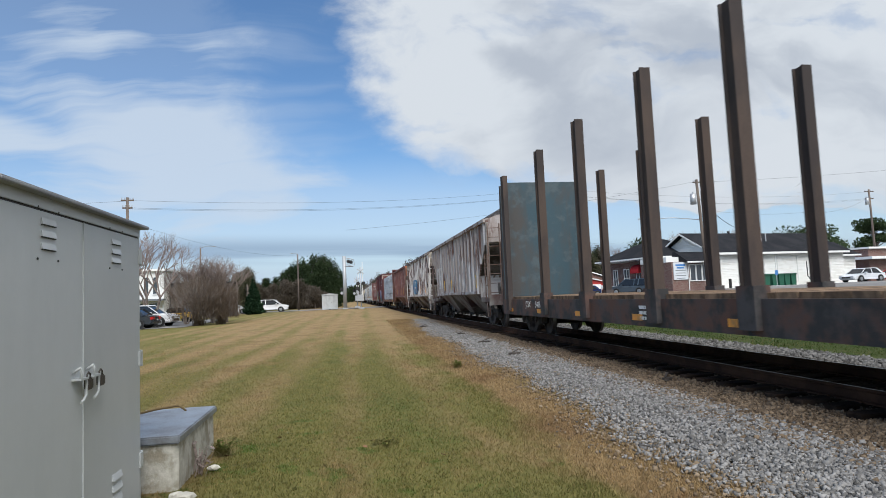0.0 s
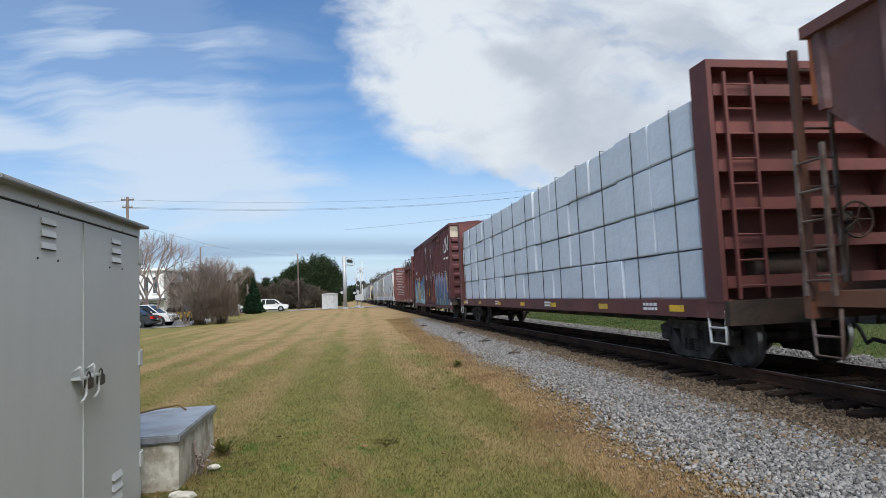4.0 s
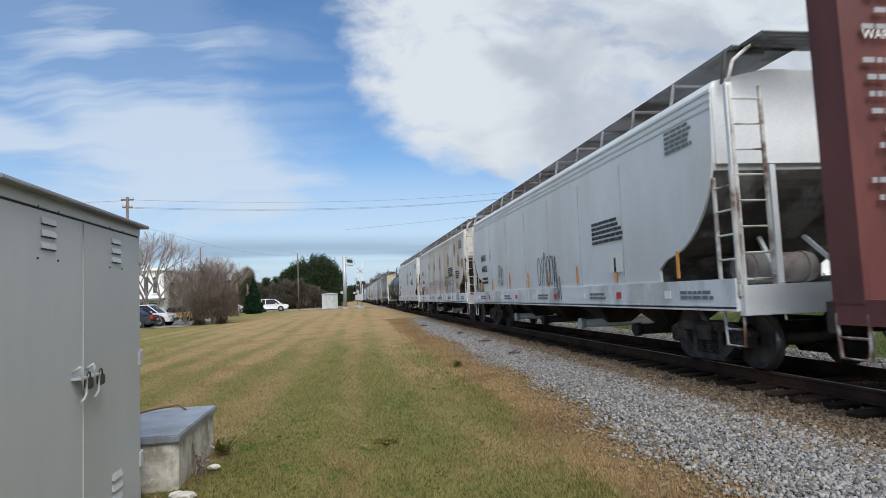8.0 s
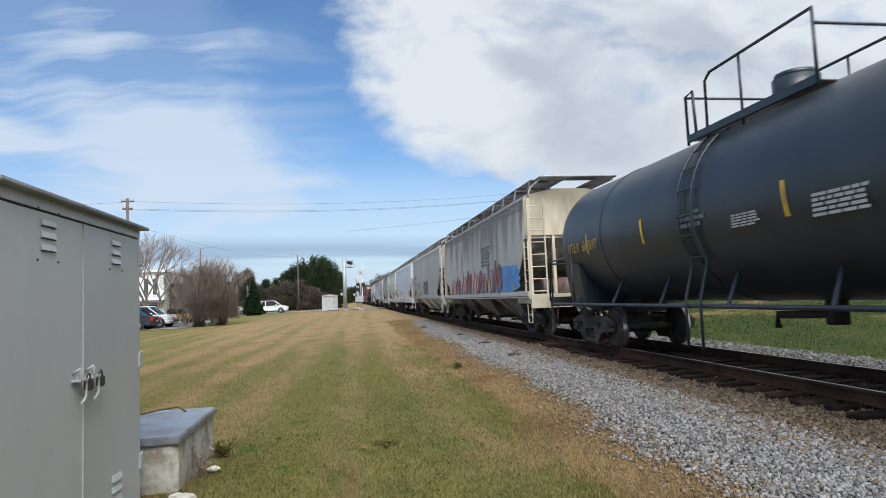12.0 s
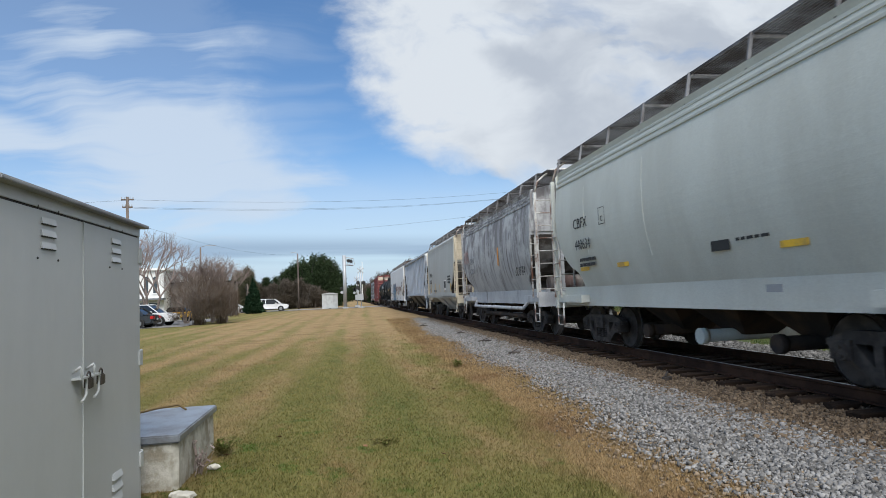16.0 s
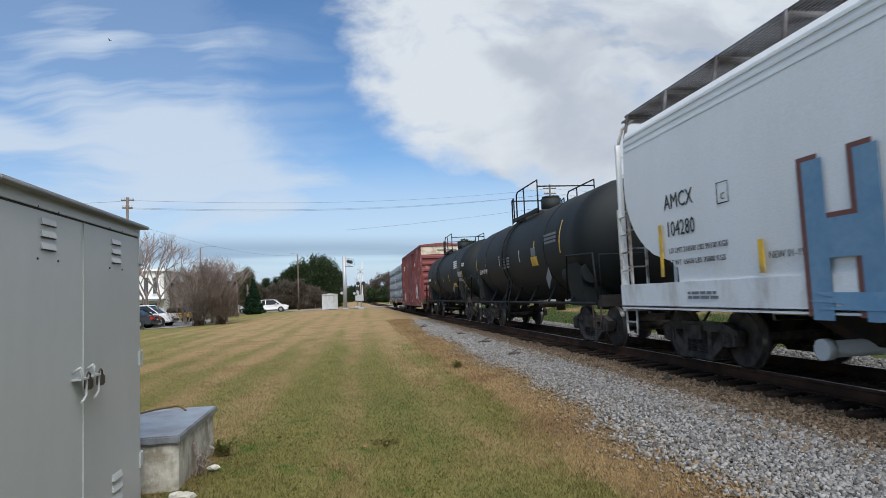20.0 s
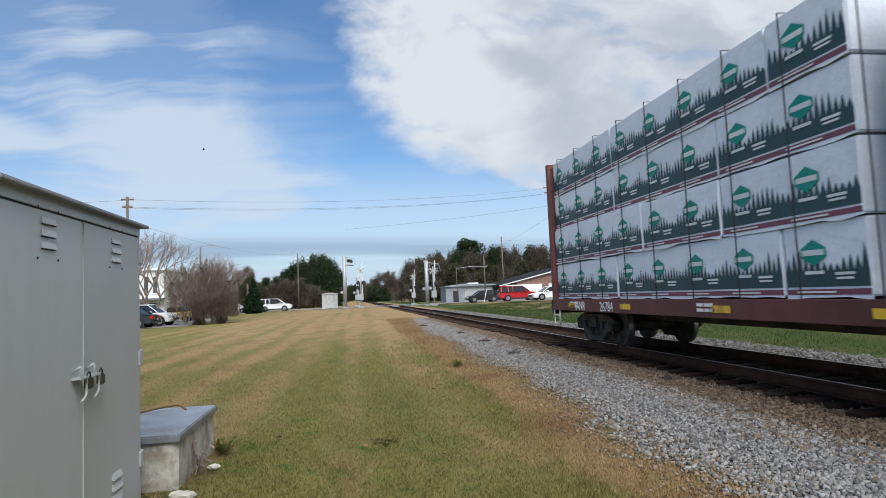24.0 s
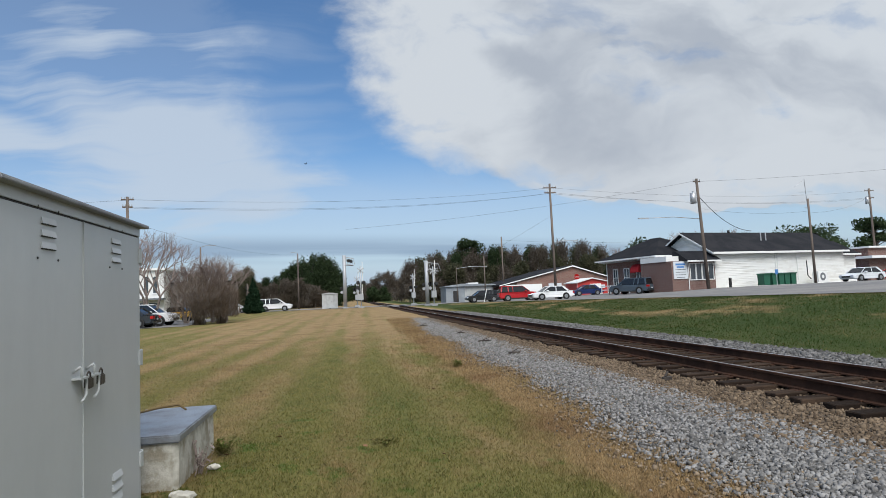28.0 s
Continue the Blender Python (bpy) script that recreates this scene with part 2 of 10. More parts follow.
def pipe(bm, pts, r, seg=6, mi=0):
    """One bent tube through the points."""
    pts = [Vector(p) for p in pts]
    rings = []
    ref = None
    for i, p in enumerate(pts):
        d = (pts[min(i + 1, len(pts) - 1)] - pts[max(i - 1, 0)]).normalized()
        u = d.orthogonal().normalized() if ref is None else (ref - d * ref.dot(d)).normalized()
        ref = u
        w = d.cross(u)
        rings.append([bm.verts.new(p + (u * math.cos(t) + w * math.sin(t)) * r) for t in (2 * math.pi * j / seg for j in range(seg))])
    for a, b in zip(rings, rings[1:]):
        for j in range(seg):
            f = bm.faces.new((a[j], a[(j + 1) % seg], b[(j + 1) % seg], b[j]))
            f.material_index, f.smooth = mi, True
    bm.faces.new(rings[0][::-1]).material_index = mi
    bm.faces.new(rings[-1]).material_index = mi


def prism(bm, pts, axis, lo, hi, mi=0):
    """An outline swept along an axis; the outline holds the two other coordinates in order."""
    def at(a, b, c):
        return {"x": (c, a, b), "y": (a, c, b), "z": (a, b, c)}[axis]
    f0 = [bm.verts.new(at(a, b, lo)) for a, b in pts]
    f1 = [bm.verts.new(at(a, b, hi)) for a, b in pts]
    n = len(pts)
    fs = [bm.faces.new(f0), bm.faces.new(f1[::-1])]
    fs += [bm.faces.new((f0[(i + 1) % n], f0[i], f1[i], f1[(i + 1) % n])) for i in range(n)]
    for f in fs:
        f.material_index = mi
    return fs


def loft(bm, levels, mi=0, smooth=True):
    """A body from level rectangles: (z, half width, half length)."""
    rows = [[bm.verts.new((sx * w, sy * l, z)) for sx, sy in ((-1, -1), (1, -1), (1, 1), (-1, 1))] for z, w, l in levels]
    for a, b in zip(rows, rows[1:]):
        for i in range(4):
            f = bm.faces.new((a[i], a[(i + 1) % 4], b[(i + 1) % 4], b[i]))
            f.material_index, f.smooth = mi, False
    bm.faces.new(rows[0][::-1]).material_index = mi
    bm.faces.new(rows[-1]).material_index = mi


def mesh_of(name, bm, material):
    bmesh.ops.recalc_face_normals(bm, faces=bm.faces)
    me = bpy.data.meshes.new(name)
    bm.to_mesh(me)
    bm.free()
    for m in material if isinstance(material, (list, tuple)) else [material]:
        me.materials.append(m)
    return me


def part(name, bm, material, parent, label="", at=None):
    ob = new(name, mesh_of(name, bm, material))
    ob.parent = parent
    if at:
        ob.location = at
    return tagged(ob, label)


def thing(name, label, category, at=(0, 0, 0), turn=0.0, group="", kind=""):
    ob = new(name)
    ob.empty_display_size = 0.2
    ob.matrix_world = pose(*at, 0, 0, turn)
    return tagged(ob, label, category, group, kind)


def solo(name, bm, material, label, category, at=(0, 0, 0), turn=0.0, group="", kind=""):
    ob = new(name, mesh_of(name, bm, material))
    ob.matrix_world = pose(*at, 0, 0, turn)
    return tagged(ob, label, category, group, kind)


def B():
    return bmesh.new()


def fast_mesh(name, verts, faces, material):
    """A mesh from number arrays: verts (n, 3), faces (m, k)."""
    me = bpy.data.meshes.new(name)
    n, k = faces.shape
    me.vertices.add(len(verts))
    me.vertices.foreach_set("co", np.asarray(verts, np.float32).ravel())
    me.loops.add(n * k)
    me.loops.foreach_set("vertex_index", faces.astype(np.int32).ravel())
    me.polygons.add(n)
    me.polygons.foreach_set("loop_start", np.arange(0, n * k, k, dtype=np.int32))
    me.update(calc_edges=True)
    me.validate()
    for m in material if isinstance(material, (list, tuple)) else [material]:
        me.materials.append(m)
    return me


def lettering(body, size, material, parent, at, facing="-x", name="lettering", wide=1.0, label="", slant=0.0, fat=0.0):
    """Painted writing in the built-in font, 6 mm thick with its surface, reading upright on a face that looks along -x or -y."""
    cu = bpy.data.curves.new(name, "FONT")
    cu.body, cu.size, cu.extrude, cu.resolution_u, cu.shear = body, size, 0.002, 2, slant
    cu.offset = fat
    tmp = bpy.data.objects.new(name, cu)
    scene.collection.objects.link(tmp)
    dg = bpy.context.evaluated_depsgraph_get()
    me = bpy.data.meshes.new_from_object(tmp.evaluated_get(dg))
    bpy.data.objects.remove(tmp)
    bpy.data.curves.remove(cu)
    me.materials.clear()
    me.materials.append(material)
    turn = {"-x": Matrix.Rotation(radians(-90), 4, "Z"), "-y": Matrix.Identity(4), "+x": Matrix.Rotation(radians(90), 4, "Z")}[facing]
    me.transform(turn @ Matrix.Rotation(radians(90), 4, "X") @ Matrix.Diagonal((wide, 1, 1, 1)))
    ob = new(name, me)
    ob.parent = parent
    ob.location = at
    return tagged(ob, label)
TRACK_X, RAIL_Z, SPEED = 6.95, 0.27, 16.5
# ---- ground, track and road ----
def smooth01(t):
    t = max(0.0, min(1.0, t))
    return t * t * (3 - 2 * t)


def ground_z(x, y):
    """The lie of the land: lawn, track bed, ditch, bank and the road above it."""
    far = smooth01((y - 15) / 70)
    left = 0.24 * far
    bed = 0.0
    if x < 2.6:
        return left
    if x < 5.4:
        return left + (max(bed, left) - left) * smooth01((x - 2.6) / 2.8)
    if x < 8.5:
        return max(bed, min(left, 0.09))
    crest = max(0.25, min(1.12, 1.0 - 0.0103 * (y - 20)))
    toe = 0.0 + 0.2 * smooth01((y - 45) / 25)
    if x < 10.8:
        b = max(bed, min(left, 0.09))
        return b + (toe - b) * smooth01((x - 8.5) / 2.3)
    edge = 19.0
    if x < edge:
        return toe + (crest - toe) * smooth01((x - 10.8) / (edge - 10.8)) ** 0.9
    return crest + 0.5 * smooth01((x - edge) / 26)


def verge_line(k, co):
    """How far across from the lawn a point lies, measured along the slanting edge of the ballast."""
    sep = k.n("SeparateXYZ")
    k.link(co, sep.inputs[0])
    e = k.math("SUBTRACT", sep.outputs[0], k.math("MULTIPLY", k.math("MAXIMUM", sep.outputs[1], 0.0), 0.022))
    return sep.outputs[0], sep.outputs[1], e


def lawn_colour(k, co):
    """Olive winter turf with mown bands along the track, straw patches and a brown verge."""
    x, y, e = verge_line(k, co)
    big = k.noise(k.vmath("MULTIPLY", co, (1, 0.12, 1)), 0.3, 3.0, 0.5)
    mid = k.noise(k.vmath("MULTIPLY", co, (1, 0.25, 1)), 1.1, 4.0, 0.6, 0.3)
    fine = k.noise(co, 9.0, 5.0, 0.7)
    tuft = k.noise(k.vmath("MULTIPLY", co, (1, 0.4, 1)), 3.5, 4.0, 0.65)
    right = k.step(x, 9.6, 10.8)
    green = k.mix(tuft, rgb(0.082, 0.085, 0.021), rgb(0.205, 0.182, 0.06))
    bank_green = k.mix(tuft, rgb(0.014, 0.034, 0.005), rgb(0.045, 0.075, 0.013))
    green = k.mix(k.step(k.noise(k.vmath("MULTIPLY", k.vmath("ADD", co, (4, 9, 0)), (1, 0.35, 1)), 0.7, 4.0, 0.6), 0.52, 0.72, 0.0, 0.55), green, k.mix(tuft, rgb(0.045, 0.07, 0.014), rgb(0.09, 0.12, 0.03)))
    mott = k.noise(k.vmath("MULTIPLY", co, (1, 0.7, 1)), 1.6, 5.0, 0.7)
    bank_green = k.mix(k.step(mott, 0.36, 0.66), bank_green, rgb(0.05, 0.062, 0.016))
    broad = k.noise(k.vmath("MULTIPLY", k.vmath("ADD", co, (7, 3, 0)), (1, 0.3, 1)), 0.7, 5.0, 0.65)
    bank_green = k.mix(k.step(broad, 0.36, 0.62, 0.0, 0.85), bank_green, rgb(0.016, 0.042, 0.005))
    green = k.mix(right, green, bank_green)
    tan = k.mix(fine, rgb(0.19, 0.13, 0.06), rgb(0.37, 0.26, 0.135))
    tan = k.mix(k.step(k.noise(k.vmath("ADD", co, (8, 2, 0)), 0.7, 3.0, 0.6), 0.45, 0.7, 0.0, 0.7), tan, rgb(0.18, 0.105, 0.055))
    # bands left by the mower
    wob = k.math("MULTIPLY", k.noise(k.vmath("MULTIPLY", co, (1, 0.15, 1)), 0.35, 2.0, 0.5), 1.4)
    band = k.math("SINE", k.math("MULTIPLY", k.math("ADD", e, wob), 4.6))
    patchy = k.noise(k.vmath("MULTIPLY", k.vmath("ADD", co, (2, 1, 0)), (1, 0.4, 1)), 0.8, 5.0, 0.65, 0.3)
    dry = k.math("ADD", k.math("MULTIPLY", big, 0.45), k.math("MULTIPLY", mid, 0.28))
    dry = k.math("ADD", dry, k.math("MULTIPLY", patchy, 0.25))
    dry = k.math("ADD", dry, k.math("MULTIPLY", fine, 0.18))
    dry = k.math("ADD", dry, k.math("MULTIPLY", band, k.math("MULTIPLY", k.step(x, 4.0, 9.0, 1.0, 0.0), 0.06)))
    verge = k.math("MULTIPLY", k.step(k.math("ADD", e, k.math("MULTIPLY", k.math("SUBTRACT", patchy, 0.5), 3.2)), 1.0, 2.6), k.step(x, 8.0, 9.6, 1.0, 0.0))
    dry = k.math("ADD", dry, k.math("MULTIPLY", verge, 0.22))
    away = k.math("MULTIPLY", k.step(x, -11.0, -5.0), k.step(y, 10.0, 38.0))
    dry = k.math("ADD", dry, k.math("MULTIPLY", away, k.math("MULTIPLY", k.step(x, 9.0, 10.0, 1.0, 0.0), 0.17)))
    # less straw towards the toe of the bank, so darker green there
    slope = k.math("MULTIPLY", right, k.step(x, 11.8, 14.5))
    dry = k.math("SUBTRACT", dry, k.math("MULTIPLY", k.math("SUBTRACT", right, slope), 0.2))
    patch = k.noise(k.vmath("MULTIPLY", k.vmath("ADD", co, (3, 5, 0)), (1, 0.5, 1)), 0.33, 4.0, 0.6)
    dry = k.math("ADD", dry, k.math("MULTIPLY", slope, k.math("SUBTRACT", k.math("MULTIPLY", patch, 1.25), 0.62)))
    c = k.mix(k.step(dry, 0.525, 0.785), green, tan)
    # low bright clover in scattered patches, mostly near the cabinet
    damp = k.math("MULTIPLY", k.step(e, -0.6, 2.4, 1.0, 0.0), k.step(y, 5.5, 13.0, 1.0, 0.0))
    spot = k.noise(k.vmath("ADD", co, (11, 4, 0)), 1.9, 5.0, 0.68)
    spot = k.math("ADD", spot, k.math("MULTIPLY", k.math("SUBTRACT", damp, 1.0), 0.12))
    c = k.mix(k.math("MULTIPLY", k.step(spot, 0.52, 0.64), k.step(x, 3.0, 5.0, 0.8, 0.0)), c, k.mix(fine, rgb(0.028, 0.062, 0.008), rgb(0.085, 0.15, 0.022)))
    # bare russet patches where the turf has died back
    worn = k.noise(k.vmath("MULTIPLY", k.vmath("ADD", co, (15, 8, 0)), (1, 0.45, 1)), 0.9, 5.0, 0.65)
    c = k.mix(k.math("MULTIPLY", k.step(worn, 0.56, 0.70), k.step(x, 7.0, 9.0, 0.5, 0.0)), c, k.mix(fine, rgb(0.16, 0.092, 0.043), rgb(0.28, 0.18, 0.092)))
    c = k.mix(k.step(k.noise(co, 4.3, 5.0, 0.7), 0.52, 0.74, 0.0, 0.5), c, rgb(0.05, 0.042, 0.018))
    return c, fine


def lawn_material():
    m = bpy.data.materials.new("mown lawn")
    m.use_nodes = True
    k = Nodes(m.node_tree)
    co = k.n("TexCoord").outputs["Object"]
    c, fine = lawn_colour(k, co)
    hair = k.noise(k.vmath("MULTIPLY", co, (60, 18, 1)), 1.0, 3.0, 0.7)
    c = k.mix(k.step(hair, 0.35, 0.7, 0.0, 0.2), c, rgb(0.19, 0.15, 0.065))
    b = k.n("BsdfPrincipled")
    k.put(b.inputs["Base Color"], c)
    b.inputs["Roughness"].default_value = 0.95
    b.inputs["Specular IOR Level"].default_value = 0.15
    bp = k.n("Bump")
    bp.inputs["Strength"].default_value = 0.8
    bp.inputs["Distance"].default_value = 0.05
    k.put(bp.inputs["Height"], k.math("ADD", fine, k.math("MULTIPLY", hair, 0.6)))
    k.link(bp.outputs[0], b.inputs["Normal"])
    o = k.n("OutputMaterial")
    k.link(b.outputs[0], o.inputs[0])
    return m


def blade_material():
    """Blades take the colour of the turf that they stand in, each a little lighter or darker."""
    m = bpy.data.materials.new("grass blades")
    m.use_nodes = True
    k = Nodes(m.node_tree)
    co = k.n("TexCoord").outputs["Object"]
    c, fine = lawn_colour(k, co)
    isl = k.n("NewGeometry").outputs["Random Per Island"]
    hsv = k.n("HueSaturation")
    k.put(hsv.inputs["Value"], k.math("ADD", k.math("MULTIPLY", isl, 0.9), 0.75))
    k.put(hsv.inputs["Color"], c)
    c = k.mix(k.step(isl, 0.80, 0.97, 0.0, 0.6), hsv.outputs[0], rgb(0.34, 0.25, 0.12))
    p = k.n("BsdfPrincipled")
    k.put(p.inputs["Base Color"], c)
    p.inputs["Roughness"].default_value = 0.8
    p.inputs["Specular IOR Level"].default_value = 0.2
    t = k.n("BsdfTranslucent")
    k.put(t.inputs[0], c)
    s = k.n("MixShader")
    s.inputs[0].default_value = 0.45
    k.link(p.outputs[0], s.inputs[1])
    k.link(t.outputs[0], s.inputs[2])
    o = k.n("OutputMaterial")
    k.link(s.outputs[0], o.inputs[0])
    return m


def gravel_material():
    """Fine stone between the larger pieces: grey on the shoulders, rust-brown under the track."""
    m = bpy.data.materials.new("ballast bed")
    m.use_nodes = True
    k = Nodes(m.node_tree)
    co = k.n("TexCoord").outputs["Object"]
    x, y, e = verge_line(k, co)
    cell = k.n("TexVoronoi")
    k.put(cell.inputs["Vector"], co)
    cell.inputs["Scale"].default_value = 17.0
    tone = k.n("SeparateColor")
    k.link(cell.outputs["Color"], tone.inputs[0])
    wob = k.math("MULTIPLY", k.math("SUBTRACT", k.noise(co, 0.8, 4.0, 0.6), 0.5), 1.1)
    under = k.math("MULTIPLY", k.step(k.math("ADD", e, wob), 4.2, 4.75), k.step(x, 8.2, 8.7, 1.0, 0.0))
    grey = k.mix(tone.outputs[0], rgb(0.10, 0.096, 0.092), rgb(0.25, 0.24, 0.23))
    rust = k.mix(tone.outputs[0], rgb(0.07, 0.048, 0.03), rgb(0.18, 0.13, 0.085))
    c = k.mix(under, grey, rust)
    # oil-darkened stone between the rails
    c = k.mix(k.math("MULTIPLY", k.step(x, 5.9, 6.3), k.step(x, 7.6, 8.0, 1.0, 0.0)), c, k.mix(tone.outputs[0], rgb(0.03, 0.019, 0.012), rgb(0.085, 0.055, 0.034)))
    # darker brown towards the rim of each stone cell
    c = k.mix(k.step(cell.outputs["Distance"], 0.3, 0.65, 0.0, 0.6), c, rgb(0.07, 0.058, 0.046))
    c = k.mix(k.math("MULTIPLY", k.step(k.math("ADD", e, wob), 2.55, 3.3, 1.0, 0.0), 0.85), c, k.mix(tone.outputs[0], rgb(0.13, 0.085, 0.045), rgb(0.27, 0.2, 0.125)))
    b = k.n("BsdfPrincipled")
    k.put(b.inputs["Base Color"], c)
    b.inputs["Roughness"].default_value = 0.95
    b.inputs["Specular IOR Level"].default_value = 0.2
    bp = k.n("Bump")
    bp.invert = True
    bp.inputs["Strength"].default_value = 0.9
    bp.inputs["Distance"].default_value = 0.04
    k.put(bp.inputs["Height"], cell.outputs["Distance"])
    k.link(bp.outputs[0], b.inputs["Normal"])
    o = k.n("OutputMaterial")
    k.link(b.outputs[0], o.inputs[0])
    return m


M_lawn = lawn_material()
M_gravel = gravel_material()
M_asphalt = surf("worn asphalt", (0.17, 0.17, 0.17), 0.9, spread=0.2, grain=30, stain=(0.23, 0.22, 0.21), amount=0.5, size=5.0, bump=0.3, relief=50)


def build_ground():
    xs = sorted(set([-600, -300, -160, -90, -60, -40, -30, -24, -18] + [round(-14 + 0.5 * i, 2) for i in range(28)] + [round(0.2 * i, 2) for i in range(0, 110)] + [22, 23, 24, 26, 28, 30, 33, 36, 40, 45, 50, 60, 75, 95, 130, 200, 350, 700]))
    ys = sorted(set([-600, -300, -150, -80, -40, -20, -12] + [-8 + 1.0 * i for i in range(0, 110)] + [104, 110, 118, 126, 136, 150, 170, 200, 250, 320, 450, 700, 1200, 2500]))
    nx, ny = len(xs), len(ys)
    v = np.array([(x, y, ground_z(x, y) - 0.02) for y in ys for x in xs])
    i, j = np.meshgrid(np.arange(nx - 1), np.arange(ny - 1))
    a = (j * nx + i).ravel()
    f = np.stack([a, a + 1, a + nx + 1, a + nx], 1)
    ob = new("ground", fast_mesh("ground", v, f, M_lawn))
    tagged(ob, "mown winter lawn in green and straw patches", "ground", kind="structure")


def build_bed():
    """The ballast bed: a raised strip under the track, with a low shoulder at each side."""
    bm = B()
    ys = [-300, -100, -30, -10] + [2.0 * i for i in range(0, 40)] + [90, 110, 140, 200, 300, 600]
    rng = random.Random(2)
    prof = [(3.0, -0.05), (3.4, 0.02), (4.4, 0.045), (5.3, 0.035), (5.9, 0.03), (6.3, 0.07), (7.6, 0.07), (8.0, 0.05), (8.6, 0.07), (9.5, 0.04), (10.3, -0.03), (10.6, -0.1)]
    rows = []
    for y in ys:
        lift = ground_z(0, y)
        shift = 0.022 * min(90, max(0, y))
        rows.append([bm.verts.new((min(x + shift * max(0, 1 - k / 4), 5.25 + 0.1 * k) + (rng.uniform(-0.12, 0.12) if k in (0, 11) else 0) if k < 4 else x, y, max(z, min(lift, 0.06) if 0 < k < 11 else z))) for k, (x, z) in enumerate(prof)])
    for a, b in zip(rows, rows[1:]):
        for k in range(len(prof) - 1):
            bm.faces.new((a[k], a[k + 1], b[k + 1], b[k]))
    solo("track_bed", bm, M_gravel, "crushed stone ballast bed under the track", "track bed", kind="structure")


def stones(name, n, pick, size, material, label, seed):
    """Loose broken stones, each an uneven lump of its own."""
    rng = np.random.default_rng(seed)
    x, y, z = pick(rng, n)
    base = np.array([(-1, -1, -.8), (1, -1, -.8), (1, 1, -.8), (-1, 1, -.8), (-.7, -.8, .7), (.8, -.6, .8), (.6, .8, .6), (-.8, .6, .9)])
    s = rng.uniform(*size, (n, 1, 1)) * rng.uniform(0.5, 1.45, (n, 1, 3))
    v = base[None] * (1 + rng.uniform(-.62, .42, (n, 8, 3))) * s
    a = rng.uniform(0, 6.28, n)
    t = rng.uniform(-.6, .6, n)
    c, q = np.cos(a)[:, None], np.sin(a)[:, None]
    ct, st = np.cos(t)[:, None], np.sin(t)[:, None]
    y1, z1 = v[..., 1] * ct - v[..., 2] * st, v[..., 1] * st + v[..., 2] * ct
    w = np.stack([v[..., 0] * c - y1 * q, v[..., 0] * q + y1 * c, z1], -1) + np.stack([x, y, z], -1)[:, None, :]
    q4 = np.array([(3, 2, 1, 0), (4, 5, 6, 7), (0, 1, 5, 4), (1, 2, 6, 5), (2, 3, 7, 6), (3, 0, 4, 7)])
    f = (q4[None] + 8 * np.arange(n)[:, None, None]).reshape(-1, 4)
    ob = new(name, fast_mesh(name, w.reshape(-1, 3), f, material))
    tagged(ob, label, "ballast", kind="stuff")


def bed_z(x):
    return np.interp(x, [2.7, 3.0, 3.4, 4.4, 5.3, 5.9, 6.3, 7.6, 8.0, 8.6, 9.5, 10.3, 10.6], [0.0, 0.0, 0.02, 0.045, 0.035, 0.03, 0.065, 0.065, 0.048, 0.07, 0.04, -0.01, -0.01])


def build_stones():
    def wave(y):
        return np.sin(y * 1.7) * 0.10 + np.sin(y * 0.63 + 1) * 0.13 + np.sin(y * 4.1) * 0.05

    def down_line(rng, n, reach, bend):
        y = 3.0 + reach * rng.random(n) ** bend
        return np.where(rng.random(n) < 0.1, rng.uniform(-6, 3.0, n), y)

    def near(rng, n):
        # thin towards the grass, thick on the shoulder
        y = down_line(rng, n, 50, 2.0)
        t = rng.random(n) ** 0.72
        x0 = 2.82 + 0.034 * np.clip(y, -6, 18)
        x = x0 + (4.6 + 0.012 * y - x0) * t + rng.normal(size=n) * 0.10 + wave(y) * (1 - t)
        x = np.where(rng.random(n) < 0.025, x - 0.7 * rng.random(n) * (1 - t), x)
        return x, y, bed_z(x) + rng.uniform(-0.012, 0.016, n)

    def brown(rng, n):
        y = down_line(rng, n, 42, 1.8)
        t = rng.random(n)
        x = 4.2 + 0.02 * y + (1.95 - 0.02 * y) * t ** 1.1 + rng.normal(size=n) * 0.16 + wave(y) * (1 - t)
        return x, y, bed_z(x) + rng.uniform(-0.015, 0.014, n)

    def oily(rng, n):
        y = down_line(rng, n, 42, 1.8)
        x = 6.1 + 2.4 * rng.random(n)
        return x, y, bed_z(x) + rng.uniform(-0.018, 0.008, n)

    def dusty(rng, n):
        y = down_line(rng, n, 30, 1.8)
        x = 2.55 + 0.03 * np.clip(y, -6, 20) + 0.9 * rng.random(n) + rng.normal(size=n) * 0.16 + wave(y)
        return x, y, np.maximum(bed_z(x), 0.0) + rng.uniform(-0.012, 0.006, n)

    def far(rng, n):
        y = 5.0 + 60 * rng.random(n) ** 1.4
        x = 8.35 + 2.0 * rng.random(n)
        return x, y, bed_z(x) + rng.uniform(-0.005, 0.02, n)

    stones("ballast_stones", 78000, near, (0.008, 0.023), M_stone, "grey crushed ballast stones on the near shoulder", 11)
    stones("ballast_stones", 46000, brown, (0.010, 0.026), M_brown_stone, "rust-brown ballast stones beside the sleeper ends", 12)
    stones("ballast_stones", 20000, oily, (0.012, 0.028), M_oily_stone, "oil-darkened ballast stones between the rails", 15)
    stones("ballast_stones", 9000, dusty, (0.007, 0.02), M_dusty_stone, "small dusty stones strewn in the brown verge", 14)
    stones("ballast_stones", 15000, far, (0.02, 0.04), M_far_stone, "grey ballast stones on the far shoulder", 13)


